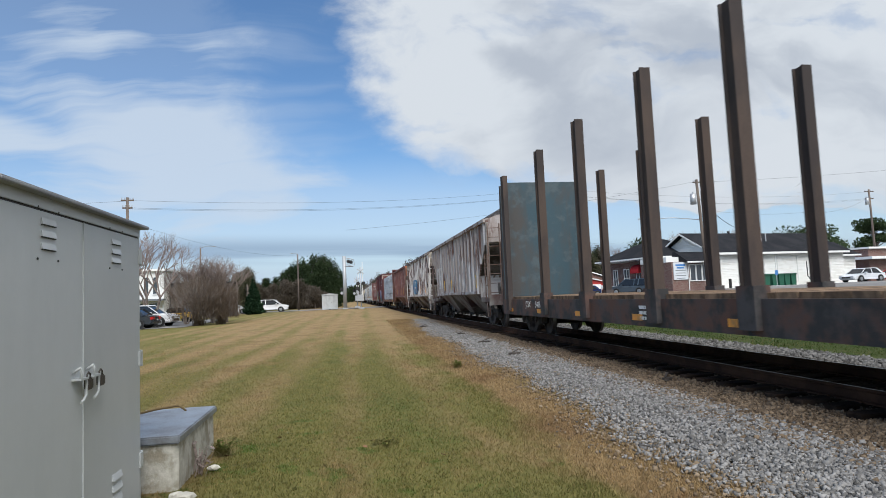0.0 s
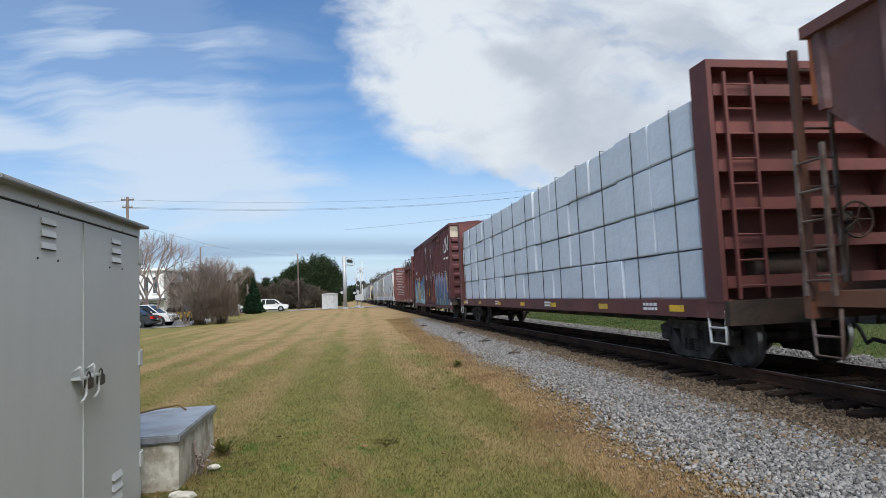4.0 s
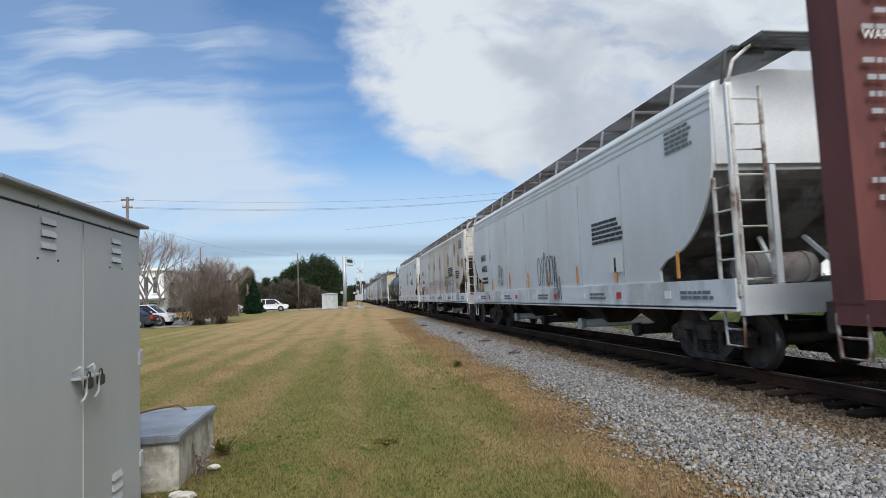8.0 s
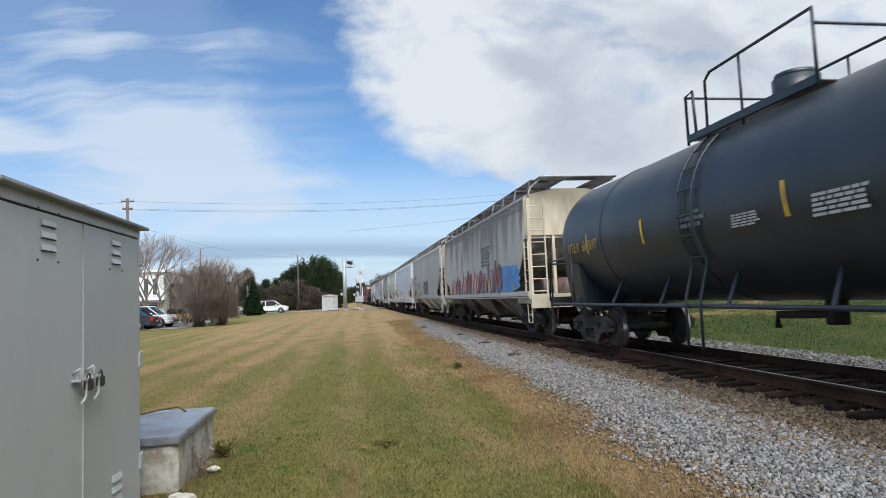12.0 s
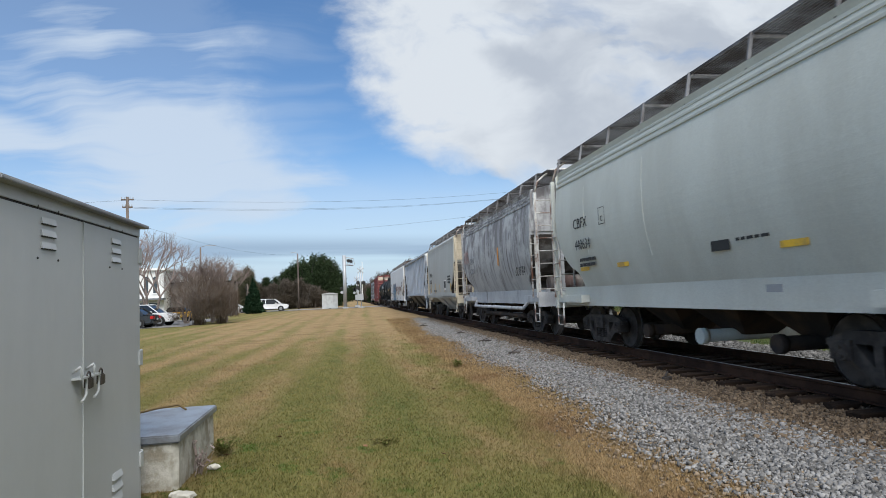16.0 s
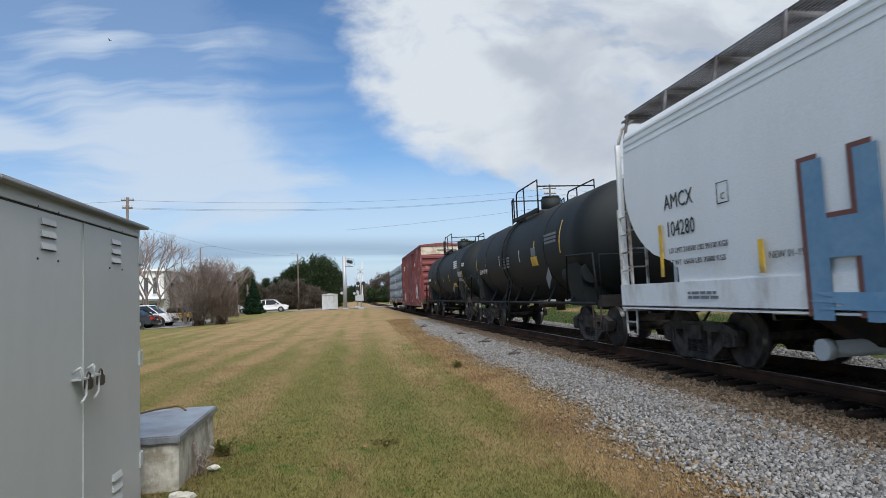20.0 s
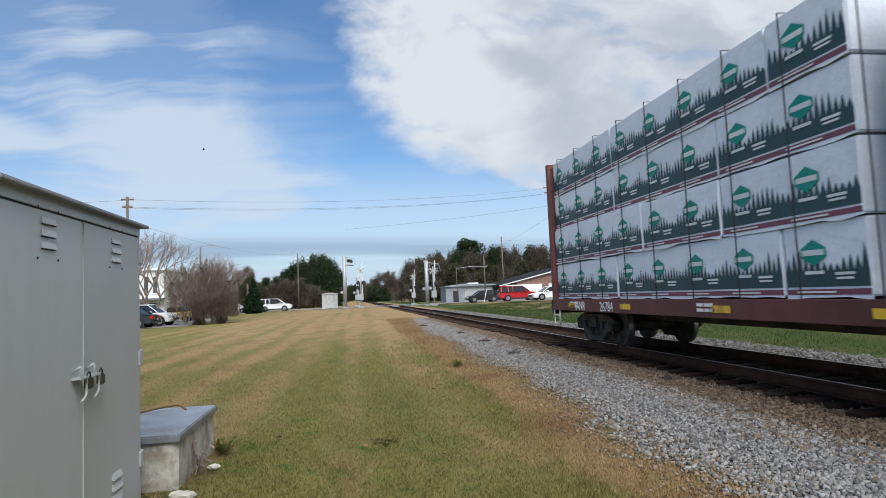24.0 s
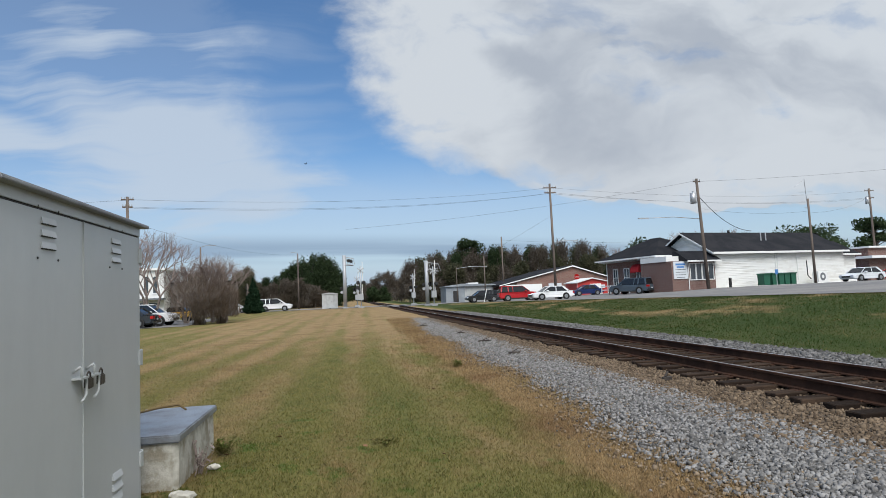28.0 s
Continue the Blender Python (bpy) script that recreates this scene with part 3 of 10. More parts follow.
def rail_mesh():
    bm = B()
    z = RAIL_Z
    outline = [(-0.075, z - 0.18), (0.075, z - 0.18), (0.075, z - 0.16), (0.012, z - 0.15), (0.01, z - 0.05), (0.036, z - 0.035), (0.036, z - 0.006),
               (-0.036, z - 0.006), (-0.036, z - 0.035), (-0.01, z - 0.05), (-0.012, z - 0.15), (-0.075, z - 0.16)]
    prism(bm, outline, "y", -300, 700)
    prism(bm, [(-0.034, z - 0.006), (0.034, z - 0.006), (0.03, z - 0.001), (-0.03, z - 0.001)], "y", -300, 700)
    prism(bm, [(-0.017, z - 0.001), (0.013, z - 0.001), (0.011, z + 0.002), (-0.015, z + 0.002)], "y", -300, 700, mi=1)
    return bm


def build_track():
    rails = thing("railway_track", "rusty steel rails with polished heads spiked to old sleepers", "railway track", kind="structure")
    me = mesh_of("rail", rail_mesh(), [M_rail_side, M_rail_top])
    for s in (-0.753, 0.753):
        o = new("rail", me)
        o.parent, o.location = rails, (TRACK_X + s, 0, 0)
    rng = random.Random(5)
    bm = B()
    box(bm, -1.3, 1.3, -0.115, 0.115, -0.1, 0.0)
    bmesh.ops.bevel(bm, geom=bm.edges[:], offset=0.012, segments=1, affect="EDGES")
    tie = mesh_of("sleeper", bm, M_tie)
    bm = B()
    for s in (-0.753, 0.753):
        box(bm, s - 0.17, s + 0.17, -0.09, 0.09, 0.0, 0.016)
        for dx in (-0.09, 0.09):
            box(bm, s + dx - 0.012, s + dx + 0.012, -0.05, -0.03, 0.016, 0.04)
    plate = mesh_of("tie_plate", bm, M_rail_side)
    y = -4.0
    n = 0
    while y < 125:
        o = new("sleeper", tie)
        o.parent = rails
        o.location = (TRACK_X + rng.uniform(-0.12, 0.08), y + rng.uniform(-0.06, 0.06), 0.1 + rng.uniform(-0.01, 0.006))
        o.rotation_euler = (rng.uniform(-0.02, 0.02), rng.uniform(-0.006, 0.006), rng.uniform(-0.05, 0.05))
        if y < 45:
            p = new("tie_plate", plate)
            p.parent, p.location = rails, (TRACK_X, y, 0.08)
        y += 0.51
        n += 1
    bm = B()
    for i in range(60):
        box(bm, TRACK_X - 1.3, TRACK_X + 1.3, 125.5 + 0.6 * i, 125.8 + 0.6 * i, 0.0, 0.1)
    far = part("far_sleepers", bm, M_tie, rails)




def sheet(name, x0, x1, y0, y1, material, label, lift=0.012, step=2.0):
    """A paved sheet that follows the ground."""
    nx, ny = max(2, int((x1 - x0) / step)), max(2, int((y1 - y0) / step))
    xs, ys = np.linspace(x0, x1, nx + 1), np.linspace(y0, y1, ny + 1)
    v = np.array([(x, y, ground_z(x, y) + lift) for y in ys for x in xs])
    i, j = np.meshgrid(np.arange(nx), np.arange(ny))
    a = (j * (nx + 1) + i).ravel()
    f = np.stack([a, a + 1, a + nx + 2, a + nx + 1], 1)
    tagged(new(name, fast_mesh(name, v, f, material)), label, "road", kind="structure")


def build_roads():
    sheet("road", 19.2, 90.0, -40.0, 118.0, M_asphalt, "worn grey asphalt street and forecourt above the bank")
    sheet("crossing_road", -70.0, 19.2, 91.5, 102.0, M_asphalt, "grey asphalt road over the railway crossing", 0.03)
    sheet("parking_lot", -70.0, -12.0, 47.5, 66.0, M_asphalt, "grey asphalt parking lot beside the lawn")
    bm = B()
    for s in (-1.9, -0.0, 1.9):
        w = 0.45 if s else 0.62
        box(bm, TRACK_X + s - w, TRACK_X + s + w, 92.0, 101.5, 0.1, RAIL_Z + 0.005)
    solo("crossing_panels", bm, M_asphalt, "asphalt crossing panels between the rails", "crossing panel", kind="structure")


def build_grass():
    rng = np.random.default_rng(3)

    def blades(name, n, tall, label, region):
        x, y = region(n)
        m = len(x)
        a = rng.uniform(0, 6.28, m)
        h = rng.uniform(*tall, m)
        w = (0.0035 + 0.003 * rng.random(m)) * np.clip(y / 9, 1, 3)
        lean = rng.uniform(0.2, 1.1, m) * h
        b = rng.uniform(0, 6.28, m)
        z = np.array([ground_z(p, q) for p, q in zip(x, y)]) - 0.02
        p0 = np.stack([x - w * np.cos(a), y - w * np.sin(a), z], -1)
        p1 = np.stack([x + w * np.cos(a), y + w * np.sin(a), z], -1)
        p2 = np.stack([x + lean * np.cos(b), y + lean * np.sin(b), z + h], -1)
        v = np.stack([p0, p1, p2], 1).reshape(-1, 3)
        f = np.arange(3 * m).reshape(-1, 3)
        tagged(new(name, fast_mesh(name, v, f, M_blade)), label, "grass", kind="stuff")

    def lawn(n):
        y = 3.4 + np.minimum(rng.exponential(6.5, n), 40)
        y = np.where(rng.random(n) < 0.3, rng.uniform(-6, 3.4, n), y)
        lo = -0.6 - 0.33 * np.maximum(y, 8)
        return lo + (3.3 + 0.022 * y - lo) * rng.random(n), y

    def verge(n):
        y = 3.4 + 40 * rng.random(n) ** 2.0
        y = np.where(rng.random(n) < 0.2, rng.uniform(-6, 3.4, n), y)
        return 1.7 + 0.024 * y + 1.5 * rng.random(n) ** 0.9 + 0.16 * rng.normal(size=n), y

    def bank(n):
        y = 9.0 + 55 * rng.random(n) ** 1.5
        t = rng.random(n)
        clump = np.sin(y * 1.9) * np.sin(y * 0.7 + 5 * t) * 0.6
        return 10.4 + 8.6 * t + clump, y

    blades("grass", 230000, (0.014, 0.034), "short olive grass blades of the lawn", lawn)
    blades("grass", 60000, (0.02, 0.055), "dry brown grass along the ballast edge", verge)
    blades("grass", 60000, (0.02, 0.07), "rough green grass on the far bank", bank)


def island(name, a, b, rough=0.9, leaf=False):
    """A colour that changes from piece to piece of one mesh."""
    m = bpy.data.materials.new(name)
    m.use_nodes = True
    k = Nodes(m.node_tree)
    g = k.n("NewGeometry").outputs["Random Per Island"]
    p = k.n("BsdfPrincipled")
    k.put(p.inputs["Base Color"], k.mix(g, rgb(*a), rgb(*b)))
    p.inputs["Roughness"].default_value = rough
    p.inputs["Specular IOR Level"].default_value = 0.2
    o = k.n("OutputMaterial")
    k.link(p.outputs[0], o.inputs[0])
    if leaf:
        t = k.n("BsdfTranslucent")
        k.link(p.inputs["Base Color"].links[0].from_socket, t.inputs[0])
        s = k.n("MixShader")
        s.inputs[0].default_value = 0.45
        k.link(p.outputs[0], s.inputs[1])
        k.link(t.outputs[0], s.inputs[2])
        k.link(s.outputs[0], o.inputs[0])
    return m


M_blade = blade_material()
M_straw = island("straw blades", (0.14, 0.095, 0.04), (0.42, 0.31, 0.17), leaf=True)
M_stone = island("grey broken stone", (0.075, 0.072, 0.068), (0.285, 0.275, 0.262))
M_far_stone = island("dusty grey stone", (0.05, 0.048, 0.046), (0.19, 0.185, 0.178))
M_brown_stone = island("rust-dusted stone", (0.06, 0.042, 0.027), (0.20, 0.148, 0.098))
M_oily_stone = island("oil-dark stone", (0.018, 0.012, 0.008), (0.07, 0.046, 0.03))
M_dusty_stone = island("dusty tan stone", (0.10, 0.07, 0.042), (0.26, 0.2, 0.135))

build_ground()
build_bed()
build_track()
build_roads()
build_grass()
build_stones()
# ---- the train ----

M_old_iron = surf("rusty ladder iron", (0.17, 0.13, 0.11), 0.75, stain=(0.09, 0.05, 0.035), amount=0.5, size=0.4)
# grime, plus the shade of the recessed wagon ends put into the colour
M_slope = surf("slope sheet with grime and recess shade in its colour", (0.07, 0.064, 0.057), 0.8, stain=(0.05, 0.042, 0.036), amount=0.5, size=0.6, second=(0.17, 0.16, 0.15), second_amount=0.35, second_size=0.8)
TRAIN = []  # (thing, distance of its middle down the line at the start)
WHEELS = []  # (wheelset, car's start, its place along the car)


def side_frame_bm(s):
    bm = B()
    x0, x1 = (s * 0.94, s * 1.07) if s > 0 else (s * 1.07, s * 0.94)
    up = [(-1.12, 0.60), (-0.72, 0.72), (0.72, 0.72), (1.12, 0.60), (1.12, 0.52), (0.62, 0.56), (-0.62, 0.56), (-1.12, 0.52)]
    prism(bm, up, "x", x0, x1)
    prism(bm, [(-1.0, 0.54), (-0.72, 0.60), (-0.34, 0.22), (-0.42, 0.12)], "x", x0, x1)
    prism(bm, [(1.0, 0.54), (0.72, 0.60), (0.34, 0.22), (0.42, 0.12)], "x", x0, x1)
    box(bm, x0, x1, -0.44, 0.44, 0.1, 0.2)
    for y in (-0.36, 0.36):
        box(bm, x0, x1, y - 0.06, y + 0.06, 0.18, 0.58)
    for y in (-0.89, 0.89):
        box(bm, x0 - 0.02, x1 + 0.02, y - 0.17, y + 0.17, 0.36, 0.6)
    return bm


def spring_bm():
    """One coil spring, as a stack of rounded turns."""
    bm = B()
    seg = 10
    rings = []
    for i in range(13):
        r = 0.078 if i % 2 else 0.055
        rings.append([bm.verts.new((r * math.cos(t), r * math.sin(t), 0.2 + 0.29 * i / 12)) for t in (2 * math.pi * j / seg for j in range(seg))])
    for p, q in zip(rings, rings[1:]):
        for j in range(seg):
            bm.faces.new((p[j], p[(j + 1) % seg], q[(j + 1) % seg], q[j]))
    return bm


def wheelset_bm():
    bm = B()
    tube(bm, (-0.9, 0, 0), (0.9, 0, 0), 0.085, seg=12)
    for s in (-1, 1):
        tube(bm, (s * 0.695, 0, 0), (s * 0.72, 0, 0), 0.485, seg=32)
        tube(bm, (s * 0.72, 0, 0), (s * 0.825, 0, 0), 0.457, seg=32, mi=1, caps=False)
        tube(bm, (s * 0.80, 0, 0), (s * 0.825, 0, 0), 0.457, 0.42, seg=32)
        tube(bm, (s * 0.79, 0, 0), (s * 0.835, 0, 0), 0.36, 0.2, seg=24)
        tube(bm, (s * 0.83, 0, 0), (s * 1.11, 0, 0), 0.12, seg=12)
        for i in range(3):
            a = 2.1 * i
            tube(bm, (s * 1.1, 0.06 * math.cos(a), 0.06 * math.sin(a)), (s * 1.13, 0.06 * math.cos(a), 0.06 * math.sin(a)), 0.022, seg=6)
    return bm


TRUCK = {}


def truck(car, y):
    """A two-axle bogie: bolster, side frames, springs and two wheelsets."""
    if not TRUCK:
        bm = B()
        box(bm, -1.12, 1.12, -0.2, 0.2, 0.42, 0.66)
        box(bm, -0.2, 0.2, -0.25, 0.25, 0.6, 0.86)
        for yy in (-0.42, 0.42):
            box(bm, -0.86, 0.86, yy - 0.05, yy + 0.05, 0.3, 0.42)
        TRUCK["bolster"] = mesh_of("truck", bm, M_truck)
        TRUCK["frames"] = [mesh_of("side_frame", side_frame_bm(s), M_truck) for s in (-1, 1)]
        TRUCK["spring"] = mesh_of("spring", spring_bm(), M_truck)
        TRUCK["wheels"] = mesh_of("wheelset", wheelset_bm(), [M_truck, M_tread])
    t = new("truck", TRUCK["bolster"])
    t.parent, t.location = car, (0, y, 0)
    for me in TRUCK["frames"]:
        o = new("side_frame", me)
        o.parent = t
    for sx in (-1.0, 1.0):
        for sy in (-0.2, 0.0, 0.2):
            o = new("spring", TRUCK["spring"])
            o.parent, o.location = t, (sx, sy, 0)
    for dy in (-0.89, 0.89):
        w = new("wheelset", TRUCK["wheels"])
        w.parent, w.location = t, (0, dy, 0.457)
        w["label"] = "dark wheelset with bright worn treads"
        WHEELS.append((w, car, y + dy, dy))


def coupler(car, y, s):
    bm = B()
    box(bm, -0.08, 0.08, min(y, y + s * 0.55), max(y, y + s * 0.55), 0.78, 0.94)
    box(bm, -0.16, 0.14, min(y + s * 0.45, y + s * 0.72), max(y + s * 0.45, y + s * 0.72), 0.72, 1.0)
    part("coupler", bm, M_truck, car)
    bm = B()
    pipe(bm, [(0.35, y, 0.85), (0.33, y + s * 0.25, 0.6), (0.2, y + s * 0.5, 0.42), (0.06, y + s * 0.75, 0.5)], 0.03)
    part("brake_hose", bm, M_black, car)


def ladder(car, x, y, z0, z1, wide, along, material, rungs=None, name="ladder"):
    """A ladder on the car's side (along y) or end (along x), with stiles and rungs."""
    bm = B()
    n = rungs or max(2, int((z1 - z0) / 0.42))
    a, b = (wide, 0) if along == "y" else (0, wide)
    beam(bm, (x, y, z0), (x, y, z1), 0.045, 0.045)
    beam(bm, (x + b, y + a, z0), (x + b, y + a, z1), 0.045, 0.045)
    for i in range(n):
        z = z0 + (z1 - z0) * (i + 0.5) / n
        tube(bm, (x, y, z), (x + b, y + a, z), 0.016, seg=6)
    part(name, bm, material, car)


def stirrup(car, x, y, material, z=0.95):
    bm = B()
    pipe(bm, [(x, y - 0.22, z), (x, y - 0.2, 0.45), (x, y + 0.2, 0.45), (x, y + 0.22, z)], 0.022)
    tube(bm, (x, y - 0.2, 0.68), (x, y + 0.2, 0.68), 0.018, seg=6)
    part("sill_step", bm, material, car)


def grating(car, x0, x1, y0, y1, z, tilt=0.0, name="roof_walk"):
    """An open walkway of bars."""
    bm = B()
    n = max(2, int((x1 - x0) / 0.06))
    for i in range(n + 1):
        x = x0 + (x1 - x0) * i / n
        zz = z + tilt * (x - x0)
        box(bm, x - 0.008, x + 0.008, y0, y1, zz - 0.02, zz + 0.02)
    m = int((y1 - y0) / 0.1)
    for i in range(m + 1):
        y = y0 + (y1 - y0) * i / m
        beam(bm, (x0, y, z), (x1, y, z + tilt * (x1 - x0)), 0.032, 0.014)
    part(name, bm, M_grate, car, "open steel grating walkway")


def bars(parent, x, y, z, w, h, rows, material, seed=0, name="stencil"):
    """Lines of small writing that cannot be read, as plain bars on a face towards -x; y is its rear end."""
    rng = random.Random(seed)
    bm = B()
    for r in range(rows):
        zz = z - h * r / rows
        t = 0.0
        while t < w * rng.uniform(0.8, 1.0):
            d = min(rng.uniform(0.06, 0.22), w - t)
            if d > 0.03:
                box(bm, x - 0.004, x + 0.004, y - t - d, y - t, zz - h / rows * 0.62, zz)
            t += d + 0.035
    tagged(part(name, bm, material, parent), kind="stuff")


def patch_side(parent, x, y0, y1, z0, z1, material, name="mark", label=""):
    bm = B()
    box(bm, x - 0.004, x + 0.004, y0, y1, z0, z1)
    return part(name, bm, material, parent, label)


def brush(parent, x, strokes, width, material, name="graffiti", label="", smooth=True):
    """Painted strokes on a face towards -x: strokes of (y, z) points, each one ribbon."""
    bm = B()
    for n, st in enumerate(strokes):
        pts = [Vector((y, z)) for y, z in st]
        if smooth and len(pts) > 2:
            fine = []
            for i in range(len(pts) - 1):
                p0, p1, p2, p3 = pts[max(i - 1, 0)], pts[i], pts[i + 1], pts[min(i + 2, len(pts) - 1)]
                for j in range(5):
                    t = j / 5
                    fine.append(0.5 * (2 * p1 + (p2 - p0) * t + (2 * p0 - 5 * p1 + 4 * p2 - p3) * t * t + (3 * p1 - p0 - 3 * p2 + p3) * t ** 3))
            pts = fine + [pts[-1]]
        xx = x - 0.0012 * n
        rows = []
        for i, p in enumerate(pts):
            d = pts[min(i + 1, len(pts) - 1)] - pts[max(i - 1, 0)]
            d = d.normalized() if d.length > 1e-6 else Vector((1, 0))
            s = Vector((-d.y, d.x)) * width / 2 * (1 + 0.12 * math.sin(2.3 * i + n))
            if i == 0:
                p = p - d * width * 0.3
            if i == len(pts) - 1:
                p = p + d * width * 0.3
            rows.append([bm.verts.new((xx, q.x, q.y)) for q in (p + s, p - s)])
        for a, b in zip(rows, rows[1:]):
            bm.faces.new((a[0], a[1], b[1], b[0]))
    return part(name, bm, material, parent, label)


def blob(parent, x, y0, y1, z0, z1, material, seed, name="graffiti", label="", bumps=9, rough=0.14):
    """A painted patch with an uneven outline."""
    rng = random.Random(seed)
    bm = B()
    n = bumps * 4
    pts = []
    ph = rng.uniform(0, 6)
    for i in range(n):
        a = 2 * math.pi * i / n
        ca, sa = math.cos(a), math.sin(a)
        q = 1.0 / max(abs(ca), abs(sa)) ** 0.75
        r = q * (1 - rough + rough * math.sin(bumps * a + ph) + rng.uniform(-rough, rough) * 0.5)
        pts.append(((y0 + y1) / 2 + ca * r * (y1 - y0) / 2, (z0 + z1) / 2 + sa * r * (z1 - z0) / 2))
    prism(bm, pts, "x", x - 0.003, x + 0.003)
    return part(name, bm, material, parent, label)


def spray(name, col, vary=0.2, second=None):
    return surf(name, col, 0.55, spread=0.12, grain=12, stain=second, amount=0.5, size=0.6, sharp=0.2, bump=0.05, vary=vary)


G_blue = spray("blue spray", (0.05, 0.16, 0.42), second=(0.12, 0.3, 0.55))
G_teal = spray("teal spray", (0.02, 0.22, 0.36), second=(0.04, 0.12, 0.3))
G_sky = spray("pale blue spray", (0.32, 0.55, 0.64), second=(0.42, 0.62, 0.7))
G_black = spray("black spray", (0.015, 0.015, 0.02))
G_white = spray("white spray", (0.66, 0.66, 0.68))
G_red = spray("red spray", (0.32, 0.04, 0.05))
G_brown = spray("brown spray", (0.16, 0.06, 0.045))
G_sand = spray("sand spray", (0.55, 0.46, 0.26))
G_steel = spray("steel blue spray", (0.1, 0.22, 0.36), second=(0.16, 0.28, 0.4))
G_rose = spray("rose spray", (0.45, 0.22, 0.2), second=(0.55, 0.4, 0.36))


def tag_line(parent, x, y, z, w, h, seed, material, width=0.035, letters=5):
    """A sprayed signature: a run of connected loops, not readable."""
    rng = random.Random(seed)
    strokes = []
    step = w / letters
    for i in range(letters):
        b = y - i * step
        k = rng.choice(("loop", "zig", "arch", "hook"))
        if k == "loop":
            strokes.append([(b - step * (0.5 + 0.45 * math.cos(a)), z + h * (0.5 + 0.5 * math.sin(a))) for a in np.linspace(0, 6.6, 10)])
        elif k == "zig":
            strokes.append([(b, z + h * rng.uniform(0.7, 1.1)), (b - step * 0.3, z), (b - step * 0.6, z + h), (b - step, z - h * 0.1)])
        elif k == "arch":
            strokes.append([(b, z), (b - step * 0.2, z + h), (b - step * 0.6, z + h * 1.05), (b - step * 0.85, z - h * 0.05)])
        else:
            strokes.append([(b - step * 0.8, z + h), (b - step * 0.2, z + h * 0.7), (b - step * 0.7, z + h * 0.4), (b - step * 0.2, z - h * 0.1)])
    brush(parent, x, strokes, width, material, label="sprayed signature in thin strokes")


def start_car(name, label, c0, c1, category="rail wagon"):
    mid, length = (c0 + c1) / 2, c1 - c0
    car = thing(name, label, category, (TRACK_X, mid, RAIL_Z), group="wagons of the train")
    TRAIN.append((car, mid))
    h = length / 2
    tr = h - 1.75
    for y in (-tr, tr):
        truck(car, y)
    for s in (-1, 1):
        coupler(car, s * h, s)
    return car, h


def brake_gear(car, h, material, y=None):
    """Brake reservoir, hand-brake wheel and rigging on the front platform."""
    y = -h + 0.75 if y is None else y
    bm = B()
    tube(bm, (-0.9, y + 0.25, 1.55), (0.3, y + 0.25, 1.55), 0.24, seg=16)
    for x in (-0.75, 0.15):
        tube(bm, (x - 0.02, y + 0.25, 1.55), (x + 0.02, y + 0.25, 1.55), 0.26, seg=16)
    part("air_reservoir", bm, material, car)
    bm = B()
    for i in range(16):
        a, b = 2 * math.pi * i / 16, 2 * math.pi * (i + 1) / 16
        tube(bm, (0.55 + 0.27 * math.cos(a), y - 0.35, 2.2 + 0.27 * math.sin(a)), (0.55 + 0.27 * math.cos(b), y - 0.35, 2.2 + 0.27 * math.sin(b)), 0.018, seg=5)
    for i in range(5):
        a = 2 * math.pi * i / 5
        tube(bm, (0.55, y - 0.35, 2.2), (0.55 + 0.27 * math.cos(a), y - 0.35, 2.2 + 0.27 * math.sin(a)), 0.012, seg=5)
    tube(bm, (0.55, y - 0.35, 2.2), (0.55, y - 0.1, 2.2), 0.05, seg=8)
    part("brake_wheel", bm, M_dark, car)
    bm = B()
    pipe(bm, [(0.55, y - 0.12, 2.2), (0.55, y - 0.12, 1.2), (0.4, y + 0.2, 1.15)], 0.025)
    box(bm, 0.42, 0.68, y - 0.14, y, 2.05, 2.35)
    part("brake_gear", bm, M_dark, car)


def end_frame(car, h, s, paint, top, sill_z=0.97, ladder_mat=None, post=0.62):
    """Platform, corner posts, ladders and braces at one end of a hopper wagon."""
    lm = ladder_mat or paint
    y = s * h
    bm = B()
    y0, y1 = sorted((y, y - s * 1.7))
    box(bm, -1.5, 1.5, y0, y1, sill_z + 0.02, sill_z + 0.2)
    ye0, ye1 = sorted((y, y - s * 0.12))
    box(bm, -1.55, 1.55, ye0, ye1, sill_z - 0.12, sill_z + 0.3)
    part("end_platform", bm, paint, car)
    for x in (-1, 1):
        bm = B()
        beam(bm, (x * 1.5, y - s * 0.1, sill_z + 0.1), (x * 1.5, y - s * 0.1, top - 0.15), 0.1, 0.07)
        part("corner_post", bm, paint, car)
        bm = B()
        beam(bm, (x * 0.62, y - s * 0.5, sill_z + 0.2), (x * 0.62, y - s * 0.5, top - 0.7), 0.09, 0.12)
        beam(bm, (x * 0.62, y - s * 0.45, sill_z + 0.3), (x * 0.3, y - s * 1.5, sill_z + 1.4), 0.06, 0.06)
        part("end_post", bm, paint, car)
    ladder(car, -1.5, y - s * 0.07, sill_z + 0.2, top - 0.2, 0.48, "x", lm, 8, "end_ladder")
    ladder(car, -1.56, (y - s * 0.08) if s < 0 else y - 0.5, sill_z + 0.15, min(top - 1.3, 2.9), 0.42, "y", lm, 5, "side_ladder")
    stirrup(car, -1.52, y - s * 0.3, lm, sill_z)


